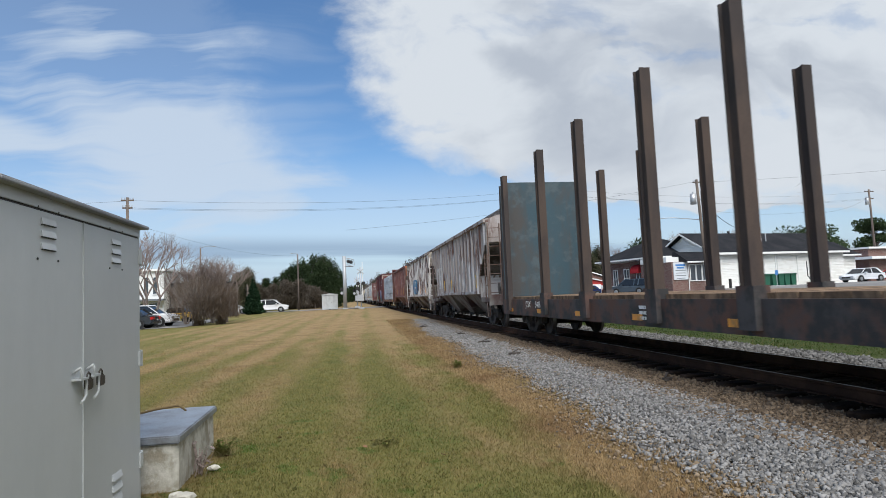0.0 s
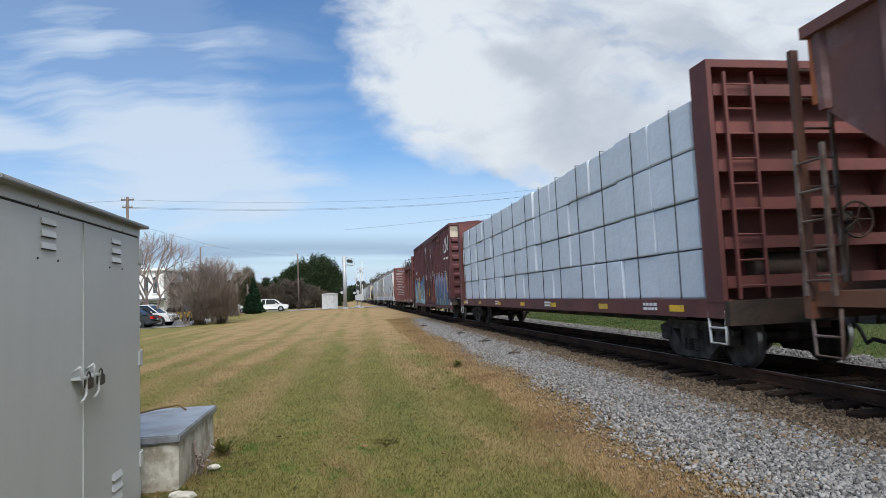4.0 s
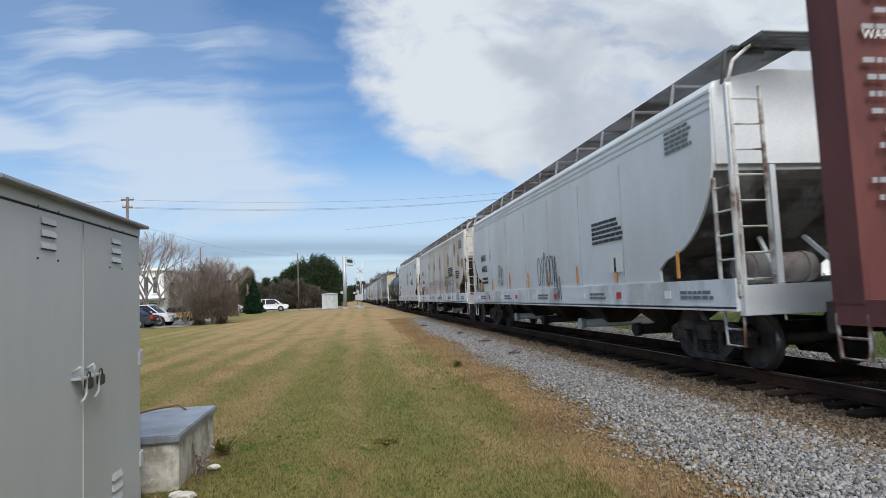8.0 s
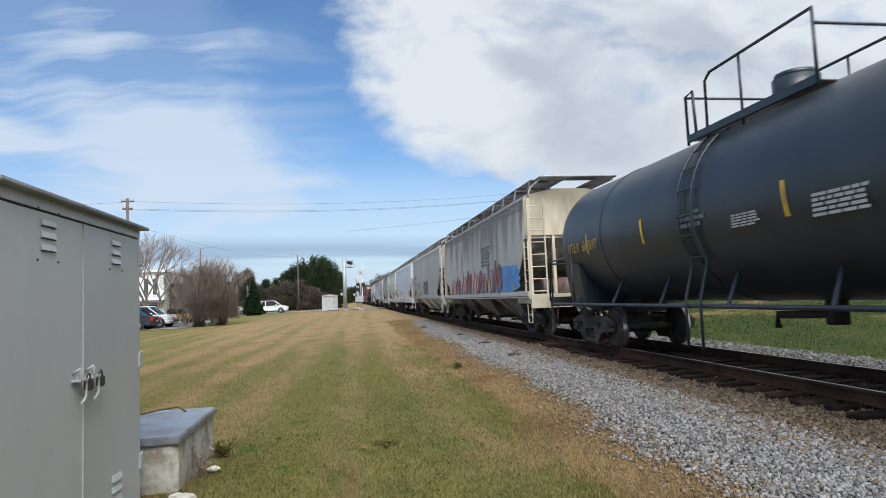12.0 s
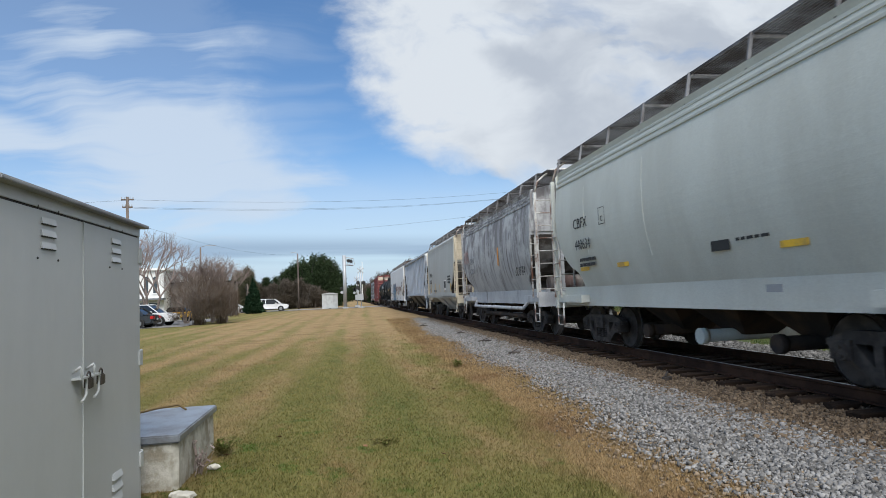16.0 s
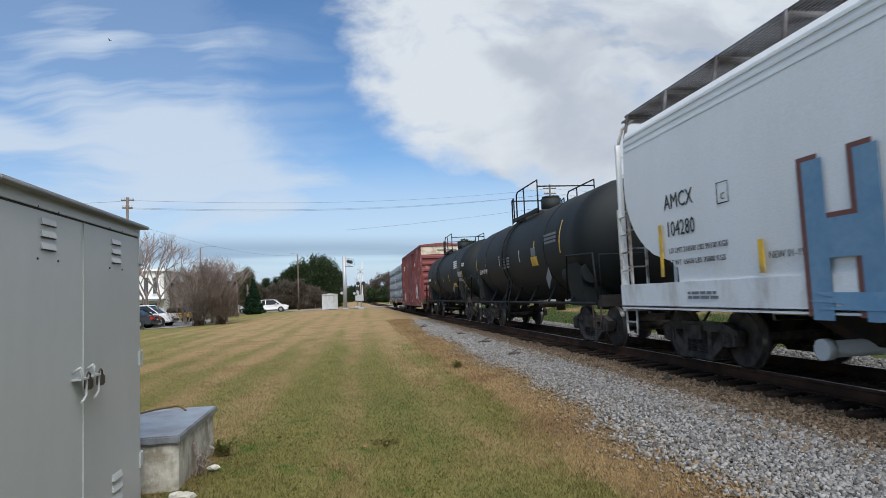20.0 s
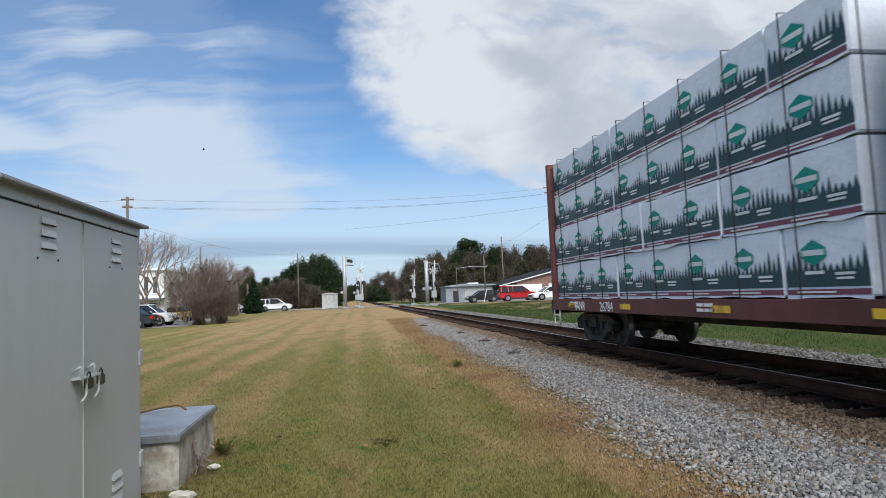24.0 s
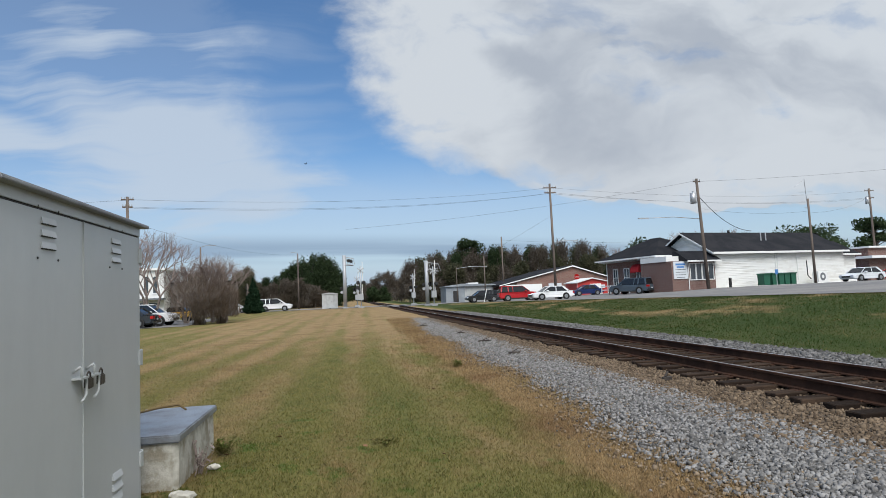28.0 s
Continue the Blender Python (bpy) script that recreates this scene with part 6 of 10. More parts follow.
def print_module(o, x, y0, y1, za, zb, turn, rng):
    """One repeat of the printed wrap: a maroon foot, a dark pine wood and a jade emblem with pale bars."""
    t = zb - za
    bm = B()
    box(bm, x - 0.002, x + 0.002, y0, y1, za + 0.02, za + 0.1 * t)
    part("printed_stripe", bm, P_maroon, o)
    bm = B()
    base = za + 0.34 * t
    box(bm, x - 0.002, x + 0.002, y0, y1, za + 0.13 * t, base)
    n = 13
    w = (y1 - y0) / n
    for q in range(n):
        hh = (0.1 + 0.24 * abs(math.sin(q * 0.27 + turn))) * t * rng.uniform(0.6, 1.1)
        yc = y0 + w * (q + 0.5)
        bm.faces.new([bm.verts.new((x - 0.002, p, v)) for p, v in ((yc - w * 0.5, base), (yc + w * 0.5, base), (yc + w * 0.36, base + 0.3 * hh), (yc, base + hh), (yc - w * 0.36, base + 0.3 * hh))])
    part("printed_forest", bm, P_pine, o)
    c, zc = (y0 + y1) / 2 + 0.12 * (y1 - y0), za + 0.60 * t
    k = min(0.2, (y1 - y0) * 0.18)
    bm = B()
    prism(bm, [(c - k, zc - 0.055), (c, zc - 0.16), (c + k, zc - 0.055), (c + k, zc + 0.055), (c, zc + 0.16), (c - k, zc + 0.055)], "x", x - 0.008, x - 0.005)
    e = part("printed_emblem", bm, P_jade, o)
    for u, v, hw, hz in ((c, zc, k * 0.86, 0.034), (c, zc - 0.24, k * 0.75, 0.02), (c - 0.36 * (y1 - y0), za + 0.3 * t, 0.14, 0.016), (c - 0.36 * (y1 - y0), za + 0.24 * t, 0.12, 0.013), (c, za + 0.06 * t, 0.3, 0.011)):
        if y0 < u - hw and u + hw < y1:
            bm = B()
            box(bm, x - 0.012, x - 0.009, u - hw, u + hw, v - hz, v + hz)
            part("printed_bar", bm, M_stencil_wrap, o)


def lumber(name, label, c0, c1, tiers, per, gap, z0, zh, printed):
    """A strapped load of wrapped lumber bundles, in two rows beside the beam."""
    mid = (c0 + c1) / 2
    load = thing(name, label, "lumber load", (TRACK_X, mid, RAIL_Z))
    TRAIN.append((load, mid))
    h = (c1 - c0) / 2
    rng = random.Random(9)
    ends = [(-h, gap - 0.25), (gap + 0.25, h)] if gap is not None else [(-h, h)]
    for (a, b) in ends:
        for k in range(tiers):
            if printed:
                # bundles of twelve and sixteen feet, out of step from tier to tier
                cuts = [b]
                while cuts[-1] - a > 0.2:
                    d = rng.choice((3.65, 3.65, 2.44, 4.87))
                    nxt = cuts[-1] - d
                    cuts.append(a if nxt - a < 1.2 else nxt)
                spans = list(zip(cuts[1:], cuts))
            else:
                n = round(per * (b - a) / (2 * h))
                spans = [(a + (b - a) * i / n, a + (b - a) * (i + 1) / n) for i in range(n)]
            for i, (p, q) in enumerate(spans):
                for sx in (-1, 1):
                    y0, y1 = p + 0.012, q - 0.012
                    j = rng.uniform(-0.035, 0.035)
                    xa, xb = sorted((sx * 0.34, sx * (1.42 + j)))
                    za, zb = z0 + zh * k + 0.012, z0 + zh * (k + 1) - rng.uniform(0.004, 0.03)
                    bm = B()
                    box(bm, xa, xb, y0, y1, za, zb)
                    bmesh.ops.bevel(bm, geom=bm.edges[:], offset=0.022, segments=2, affect="EDGES")
                    if printed and sx < 0:
                        # loose wrap hanging a little below the edge of its bundle
                        m = max(4, int((y1 - y0) / 0.3))
                        low = [bm.verts.new((xa - 0.004, y0 + (y1 - y0) * e / m, za - rng.uniform(0.0, 0.05))) for e in range(m + 1)]
                        top = [bm.verts.new((xa - 0.002, v.co.y, za + 0.03)) for v in low]
                        for e in range(m):
                            bm.faces.new((low[e], low[e + 1], top[e + 1], top[e]))
                    o = part("lumber_pack", bm, P_wrap, load)
                    if sx > 0 or not printed:
                        continue
                    m = max(1, round((y1 - y0) / 1.22))
                    for e in range(m):
                        print_module(o, xa - 0.004, y0 + 0.02 + (y1 - y0 - 0.04) * e / m, y0 + 0.02 + (y1 - y0 - 0.04) * (e + 1) / m, za, zb, 1.3 * e + 0.7 * k + i, rng)
    for yy in np.linspace(-h + 0.6, h - 0.6, per):
        bm = B()
        zt = z0 + zh * tiers
        beam(bm, (-1.475, yy, z0 - 0.1), (-1.475, yy, zt), 0.02, 0.006)
        beam(bm, (-1.475, yy, zt), (-0.3, yy, zt + 0.02), 0.02, 0.006)
        part("strap", bm, P_strap, load)


def wagon_lumber_white():
    car, h = centerbeam("centerbeam_wagon", "red centre-beam flat wagon under white wrapped lumber", 74.1, 95.5, P_beam)
    flat_marks(car, h, 4)
    lumber("lumber_load", "white wrapped lumber bundles strapped in four tiers", 74.85, 94.8, 4, 14, None, 1.1, 0.80, False)


def fade(name, low, mid, high, z0, z1):
    """Spray paint that passes through three colours from the foot of a letter to its head."""
    m = surf(name, mid, 0.55, spread=0.12, grain=12, bump=0.05, vary=0.12)
    k = m.node_tree
    co = k.nodes.new("ShaderNodeTexCoord")
    sep = k.nodes.new("ShaderNodeSeparateXYZ")
    rng = k.nodes.new("ShaderNodeMapRange")
    ramp = k.nodes.new("ShaderNodeValToRGB")
    k.links.new(co.outputs["Object"], sep.inputs[0])
    k.links.new(sep.outputs[2], rng.inputs[0])
    rng.inputs[1].default_value, rng.inputs[2].default_value = z0, z1
    k.links.new(rng.outputs[0], ramp.inputs[0])
    ramp.color_ramp.elements[0].color, ramp.color_ramp.elements[1].color = rgb(*low), rgb(*high)
    ramp.color_ramp.elements.new(0.45).color = rgb(*mid)
    hsv = [n for n in k.nodes if n.bl_idname == "ShaderNodeHueSaturation"][0]
    k.links.new(ramp.outputs[0], hsv.inputs["Color"])
    return m


G_dusk = fade("teal to lilac spray", (0.06, 0.17, 0.19), (0.06, 0.11, 0.26), (0.30, 0.28, 0.44), 0.0, 1.9)
G_wave = fade("sky to deep blue spray", (0.42, 0.62, 0.68), (0.36, 0.58, 0.68), (0.03, 0.12, 0.36), 0.9, 2.5)
G_cream = spray("cream spray", (0.62, 0.53, 0.32), second=(0.5, 0.42, 0.24))


def piece(car, x, strokes, width, fill, edge, rim, label):
    """One painted letter: a pale rim, a dark edge and a filled stroke, laid over each other."""
    brush(car, x, strokes, width * 1.5, rim, label="pale rim of a sprayed letter")
    brush(car, x - 0.009, strokes, width * 1.28, edge, label="dark edge of a sprayed letter")
    brush(car, x - 0.018, strokes, width, fill, label=label)


def wagon_boxcar():
    car, h = boxcar("boxcar", "tall dark red boxcar with graffiti along its lower side", 97.8, 115.4, P_boxcar, P_cream, centre=-0.3, half_door=2.3)
    x = -1.572
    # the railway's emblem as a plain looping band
    e0 = -8.43
    brush(car, x, [[(e0 + 1.4, 4.12), (e0 + 0.86, 4.44), (e0 + 0.78, 4.36), (e0 + 0.8, 3.72)], [(e0 + 1.4, 4.12), (e0 + 1.48, 3.95), (e0 + 1.42, 3.72), (e0 + 0.95, 3.74), (e0 + 0.78, 3.86)],
                    [(e0 + 0.86, 4.44), (e0 + 0.35, 3.84), (e0 + 0.1, 3.9), (e0 + 0.06, 4.5)]], 0.12, M_white, "emblem")
    bars(car, x, -6.75, 3.42, 0.65, 0.18, 1, M_white, 31)
    bars(car, x, -7.6, 3.40, 0.7, 0.18, 1, M_white, 33)
    # front piece: four tall rounded letters, teal at the foot and lilac at the head
    blob(car, x + 0.006, -8.5, -2.7, 0.68, 2.4, G_mist, 58, label="pale sprayed haze behind the letters", bumps=11, rough=0.05)
    for i, (ch, y, wide) in enumerate((("W", -2.8, 0.66), ("A", -4.35, 0.72), ("R", -5.55, 0.66), ("B", -6.85, 0.74))):
        for k, (m, fat) in enumerate(((G_sand, 0.2), (G_black, 0.165), (G_dusk, 0.085))):
            lettering(ch, 2.45, m, car, (x - 0.004 - 0.005 * k - 0.0007 * i, y, 0.78 + 0.05 * math.sin(2.1 * i)), name="graffiti_letter", wide=wide, fat=fat, label="violet, blue and teal sprayed letter" if k == 2 else "")
    # rear piece: blue and cream letters
    blob(car, x + 0.004, 1.95, 8.15, 0.8, 1.9, G_sky, 59, label="pale blue sprayed ground of the letters", bumps=13, rough=0.05)
    lab = "blue and white sprayed letter"
    piece(car, x - 0.002, [[(7.95, 1.0), (8.0, 1.7), (7.9, 2.4)], [(7.9, 2.4), (7.5, 1.6), (7.2, 1.0)], [(7.2, 1.0), (7.0, 1.8), (6.9, 2.35)], [(6.9, 2.35), (6.45, 2.3), (6.3, 1.7), (6.6, 1.15)]], 0.38, G_wave, G_black, G_white, lab)
    piece(car, x - 0.03, [[(4.1, 2.3), (4.25, 1.7), (4.0, 1.1), (3.5, 1.0)], [(3.75, 2.25), (3.6, 1.7), (3.55, 1.3)]], 0.36, G_wave, G_black, G_rose, lab)
    piece(car, x - 0.03, [[(3.2, 2.3), (3.05, 1.6), (3.15, 1.05), (2.5, 0.95), (2.15, 1.2)], [(2.95, 2.4), (2.5, 2.5), (2.2, 2.45), (2.35, 2.0), (2.6, 1.85)], [(2.45, 1.6), (2.15, 1.65), (2.1, 1.15)]], 0.34, G_wave, G_black, G_rose, lab)
    piece(car, x - 0.055, [[(5.85, 1.75), (5.2, 2.0), (4.5, 2.2)], [(5.35, 2.3), (5.45, 1.5), (5.3, 1.0)], [(4.85, 2.55), (4.8, 1.9), (4.65, 1.2), (4.5, 1.1)], [(5.6, 1.3), (5.0, 1.45), (4.4, 1.4)]], 0.22, G_cream, G_brown, G_sand, "cream sprayed letter")
    blob(car, x - 0.08, 4.68, 5.02, 2.42, 2.78, G_cream, 61, label="cream sprayed dot", bumps=3, rough=0.03)
    blob(car, x - 0.085, 4.79, 4.92, 2.53, 2.67, G_brown, 62, label="brown eye of the dot", bumps=3, rough=0.03)
    blob(car, x - 0.08, 5.5, 5.75, 2.1, 2.35, G_cream, 63, label="cream sprayed dot", bumps=3, rough=0.03)
    blob(car, x - 0.06, 2.25, 2.75, 1.3, 1.5, G_brown, 64, label="maroon sprayed patch", bumps=4, rough=0.06)
    tag_line(car, x - 0.075, 3.35, 1.15, 0.5, 0.22, 3, G_black, 0.022, 3)
    xd = -1.582
    for i, line in enumerate(("CLOSE AND LOCK", "BOTH DOORS BEFORE", "MOVING CAR")):
        lettering(line, 0.135, M_white, car, (xd, 1.3 - 0.06 * (i % 2), 4.5 - 0.14 * i), wide=0.72)
    bars(car, xd, 1.15, 4.1, 0.5, 0.3, 4, M_stencil_pale, 64)
    for i, line in enumerate(("OPENING MAIN W 8-0 H 12-4", "TOTAL W 16-0 H 12-4")):
        lettering(line, 0.1, M_white, car, (xd, -1.15 - 0.2 * i, 4.24 - 0.13 * i), wide=0.6)
    bars(car, xd, -1.25, 3.94, 0.7, 0.28, 4, M_stencil_pale, 66)
    lettering("OPEN THIS DOOR FIRST", 0.12, M_white, car, (xd, -1.05, 2.44), wide=0.72)
    lettering("CLOSE DOOR LAST", 0.1, M_white, car, (xd, 1.3, 2.44), wide=0.7)
    for y, z, w, hh, n in ((1.4, 2.76, 0.5, 0.2, 2), (-0.62, 2.86, 0.4, 0.3, 3), (-1.75, 2.9, 0.75, 0.34, 3), (0.75, 2.3, 0.34, 0.3, 3), (-1.25, 2.32, 0.5, 0.34, 3)):
        bars(car, xd, y, z, w, hh, n + 1, M_stencil_pale, int(y * 10) + 60)
    for y in (0.72, -1.4):
        brush(car, xd - 0.002, [[(y, 2.2), (y - 0.02, 1.9), (y + 0.03, 1.5)], [(y - 0.14, 2.2), (y - 0.12, 1.8)]], 0.035, M_stencil_pale, "paint_run", "white paint run")
    lettering("DW", 0.36, M_stencil_pale, car, (x - 0.004, 7.5, 2.98), wide=0.8)
    lettering("C", 0.36, M_stencil_pale, car, (x - 0.004, 6.62, 2.95), wide=0.9)
    lettering("793", 0.36, M_stencil_pale, car, (x + 0.01, 7.5, 2.5), wide=0.8)
    lettering("098", 0.36, M_stencil_pale, car, (x + 0.01, 6.68, 2.47), wide=0.85)
    brush(car, x - 0.004, [[(4.5, 2.34), (4.18, 2.34), (4.18, 2.66), (4.5, 2.66), (4.5, 2.34)]], 0.018, M_stencil_pale, "mark", smooth=False)
    # worn and rusted lower door panels
    for i, (y0, y1, z0, z1, m) in enumerate(((-2.5, -1.1, 0.9, 1.34, G_amber), (-2.55, -1.15, 1.4, 2.2, G_rust), (-1.95, -1.2, 1.6, 2.3, G_amber), (0.3, 1.35, 0.9, 1.32, G_rust), (0.6, 1.3, 1.42, 1.8, G_amber),
                                             (-2.58, -2.25, 1.0, 2.5, G_red), (0.0, 0.45, 1.5, 1.95, G_black), (-1.0, -0.75, 1.7, 2.0, G_black), (-2.2, -1.6, 2.0, 2.3, G_black))):
        blob(car, xd + 0.001 - 0.002 * i, y0, y1, z0, z1, m, 70 + i, label="rusty worn patch on the door", bumps=8, rough=0.12)
    for y, z0, z1 in ((-0.76, 1.32, 1.78), (-3.72, 1.1, 1.75), (5.13, 1.05, 1.6), (2.77, 1.05, 1.65), (-8.1, 1.5, 2.4)):
        patch_side(car, -1.665, y - 0.045, y + 0.045, z0, z1, M_yellow, "reflector")
    patch_side(car, -1.665, 6.85, 7.15, 1.16, 1.26, M_yellow, "reflector")
    # brackets below the eaves where the ladders once hung
    for y in (4.83, -4.85):
        bm = B()
        box(bm, -1.6, -1.5, y - 0.55, y + 0.1, 4.46, 4.53)
        box(bm, -1.66, -1.56, y - 0.2, y - 0.02, 4.5, 4.68)
        part("ladder_bracket", bm, P_boxcar, car)
    y = -h + 0.05
    lettering("EXCESS HEIGHT CAR", 0.2, M_grey_bar, car, (-1.35, y, 4.72), facing="-y")
    for i in range(2):
        bm = B()
        rng = random.Random(i)
        for r in range(4):
            t = -0.2
            while t < 1.2:
                d = rng.uniform(0.06, 0.2)
                box(bm, t, t + d, -h - 0.02, -h - 0.012, 4.1 - 0.6 * i - 0.09 * r, 4.15 - 0.6 * i - 0.09 * r)
                t += d + 0.03
        tagged(part("stencil", bm, M_white, car), kind="stuff")


def wagon_beam_red():
    car, h = centerbeam("centerbeam_wagon", "empty red centre-beam flat wagon with tapered posts", 117.3, 138.3, P_beam, 10)
    flat_marks(car, h, 8)
    x = -1.0
    y = h - 0.6
    for q in range(2):
        bm = B()
        rng = random.Random(q + 5)
        for r in range(16):
            if r == 3:
                continue
            t = -1.35 + 1.5 * q + rng.uniform(0, 0.25)
            e = t + rng.uniform(0.6, 1.0)
            while t < e:
                d = rng.uniform(0.05, 0.16)
                box(bm, t, t + d, y - 0.008, y, 4.44 - 0.19 * r, 4.5 - 0.19 * r)
                t += d + 0.03
        tagged(part("stencil", bm, M_stencil_grey, car), kind="stuff")
        lettering("WARNING", 0.15, M_white, car, (-1.3 + 1.5 * q, y - 0.008, 3.95), facing="-y")
    lettering("CAUTION", 0.14, M_white, car, (-0.9, -h + 0.1, 4.635), facing="-y")
    patch_side(car, -1.54, -6.2, -5.75, 0.72, 1.08, M_stencil_pale, "notice_board")
    patch_side(car, -1.548, -6.16, -5.79, 0.76, 1.04, P_beam, "notice_panel")
    bars(car, -1.556, -5.83, 1.02, 0.3, 0.24, 3, M_stencil_pale, 17)


def acf(name, label, c0, c1, paint, number, code, seed):
    car, h = smooth_hopper(name, label, c0, c1, paint, P_white_sill, 4, seams=6)
    x = -1.61
    lettering(number, 0.34, M_black, car, (x, h - 1.95, 2.17), wide=0.92, fat=0.006)
    if code:
        patch_side(car, x + 0.004, h - 2.75, h - 1.85, 2.58, 2.85, M_stencil_grey, "mark")
        lettering(code, 0.27, M_black, car, (x - 0.006, h - 1.95, 2.61), wide=1.0)
    bars(car, x, h - 2.05, 1.95, 0.9, 0.3, 2, M_black, seed)
    brush(car, x, [[(h - 3.35, 2.62), (h - 3.6, 2.62), (h - 3.6, 2.92), (h - 3.35, 2.92), (h - 3.35, 2.62)]], 0.018, M_black, "mark", smooth=False)
    lettering("C", 0.14, M_black, car, (x, h - 3.42, 2.68))
    reflectors(car, h, x, 1.45, 8, seed)
    bars(car, x, -h + 5.0, 2.75, 1.5, 0.5, 5, M_black, seed + 1)
    bars(car, x + 0.02, -h + 1.75, 3.9, 0.8, 0.4, 5, M_grey_bar, seed + 2)
    patch_side(car, x, -h + 3.6, -h + 4.2, 1.65, 2.05, M_white, "notice")
    for i in range(9):
        y = h - 1.2 - (2 * h - 2) * i / 8.6
        patch_side(car, -1.622, y - 0.1, y + 0.1, 1.12, 1.25, M_red if i % 2 else M_white, "reflector")
        if i % 2 == 0:
            bars(car, -1.622, y - 0.4, 1.24, 0.9, 0.16, 2, M_grey_bar, seed + i)
    return car, h


def wagons_acf():
    car, h = acf("covered_hopper_wagon", "pale grey smooth-sided covered hopper wagon with black scribbles", 139.7, 157.9, P_white, "463023", "PINX", 100)
    tag_line(car, -1.615, h - 4.6, 1.6, 0.7, 0.6, 5, G_black, 0.03, 3)
    tag_line(car, -1.615, h - 9.2, 1.5, 1.6, 0.75, 6, G_black, 0.035, 6)
    tag_line(car, -1.63, h - 10.6, 1.1, 0.5, 0.6, 7, G_black, 0.03, 2)
    car, h = acf("covered_hopper_wagon", "ochre-stained white covered hopper wagon with outlined graffiti letters", 159.3, 177.5, P_stained, "462434", "", 120)
    patch_side(car, -1.61, h - 2.4, h - 1.8, 2.75, 3.0, M_grey_bar, "mark")
    # a row of round-headed outline letters that runs down over the sill, and two smaller ones behind it
    xs = -1.63
    def arches(y0, y1, n, z0, z1, drop, material, width):
        step = (y1 - y0) / n
        for i in range(n):
            a, b = y0 + step * i, y0 + step * (i + 0.92)
            zt = z1 + 0.06 * math.sin(2.3 * i) + 0.1 * i / n
            foot = drop if i % 2 == 0 else z0
            brush(car, xs, [[(a, z0 + 0.15), (a + step * 0.02, zt - 0.25), (a + step * 0.2, zt - 0.05), (a + step * 0.46, zt), (a + step * 0.75, zt - 0.06), (b, zt - 0.28), (b, z0 + 0.2), (b - step * 0.25, foot)],
                            [(a + step * 0.3, z0 + 0.3), (a + step * 0.5, z0 + 0.55), (a + step * 0.7, z0 + 0.35)]], width, material, label="outlined sprayed letter")
    arches(-2.65, -6.05, 6, 1.5, 2.3, 1.0, G_black, 0.045)
    arches(0.8, -2.15, 5, 1.62, 2.2, 1.62, G_maroon, 0.035)
    arches(3.7, 1.2, 4, 1.6, 2.1, 1.6, G_black, 0.025)
    tag_line(car, xs, 6.2, 1.55, 2.0, 0.4, 13, G_steel, 0.02, 5)
    tag_line(car, xs - 0.01, -0.6, 1.05, 1.2, 0.28, 15, G_black, 0.03, 4)
    tag_line(car, xs - 0.01, 2.6, 1.05, 2.4, 0.26, 16, G_maroon, 0.02, 8)
    tag_line(car, xs - 0.01, -6.3, 1.05, 0.9, 0.32, 17, G_black, 0.025, 5)
    tag_line(car, xs, -6.55, 1.62, 0.5, 0.32, 18, G_black, 0.022, 4)
    for i, line in enumerate(("CAUTION: DO NOT USE STEAM,", "BOILING WATER OR SHARP OBJECTS", "TO CLEAN. ENTER CAR WITH", "CLEAN SOFT SOLED SHOES.")):
        lettering(line, 0.105, M_black, car, (-1.617, -6.4, 2.42 - 0.1 * i), wide=0.62)
    for i, (y0, y1, z0, z1) in enumerate(((-7.45, -7.05, 2.7, 3.3), (-4.35, -3.85, 2.9, 3.5), (-1.35, -1.1, 2.7, 3.5), (1.1, 1.3, 2.8, 3.4), (-6.4, -6.1, 3.3, 3.9), (-8.4, -8.0, 2.6, 3.0), (3.4, 3.7, 3.0, 3.4))):
        patch_side(car, -1.612, y0 - 0.2, y1 + 0.2, z0 - 0.1, z1 + 0.1, G_bloom, "rust_bloom", "ochre rust bloom running down the paint")
    car, h = acf("covered_hopper_wagon", "white covered hopper wagon with rust blooms and yellow ticks", 179.1, 196.9, P_white, "462523", "", 140)
    for i, (y0, y1, z0, z1) in enumerate(((-1.5, -0.2, 2.3, 3.0), (-0.9, -0.3, 2.95, 3.2), (-4.4, -3.6, 2.9, 3.5), (-2.2, -1.2, 2.9, 3.4), (1.6, 1.9, 2.3, 2.6))):
        patch_side(car, -1.612 - 0.009 * i, y0, y1, z0, z1, G_bloom, "rust_bloom", "ochre rust bloom spreading on the paint")
    patch_side(car, -1.61, h - 2.2, h - 1.7, 2.75, 3.0, M_grey_bar, "mark")


def wagon_tank_blue():
    car, h = tank_wagon("tank_wagon", "sooty blue-black tank wagon with railed platform", 198.3, 214.2, P_tank, belly=None)
    r, zc = 1.5, 2.55
    for y, a in ((-h + 2.2, 0.5), (-1.4, 0.25), (2.4, 0.25), (h - 2.9, 0.25), (-4.6, 0.25)):
        curved_mark(car, y, 0.09, -0.26, a - 0.2, r, zc, M_yellow)
    lettering("UTLX  667697", 0.34, M_dull_yellow, car, (-r - 0.012, h - 1.75, zc - 0.3), wide=0.85)
    bars(car, -r + 0.01, -0.3, zc - 0.22, 0.6, 0.2, 5, M_stencil_pale, 7)
    bars(car, -r + 0.01, -1.85, zc - 0.18, 0.8, 0.3, 5, M_stencil_pale, 8)
    bars(car, -r - 0.008, -h + 4.3, zc + 0.1, 1.3, 0.1, 1, M_grey_bar, 4)
    bars(car, -r - 0.008, h - 6.8, zc, 0.8, 0.3, 3, M_grey_bar, 5)


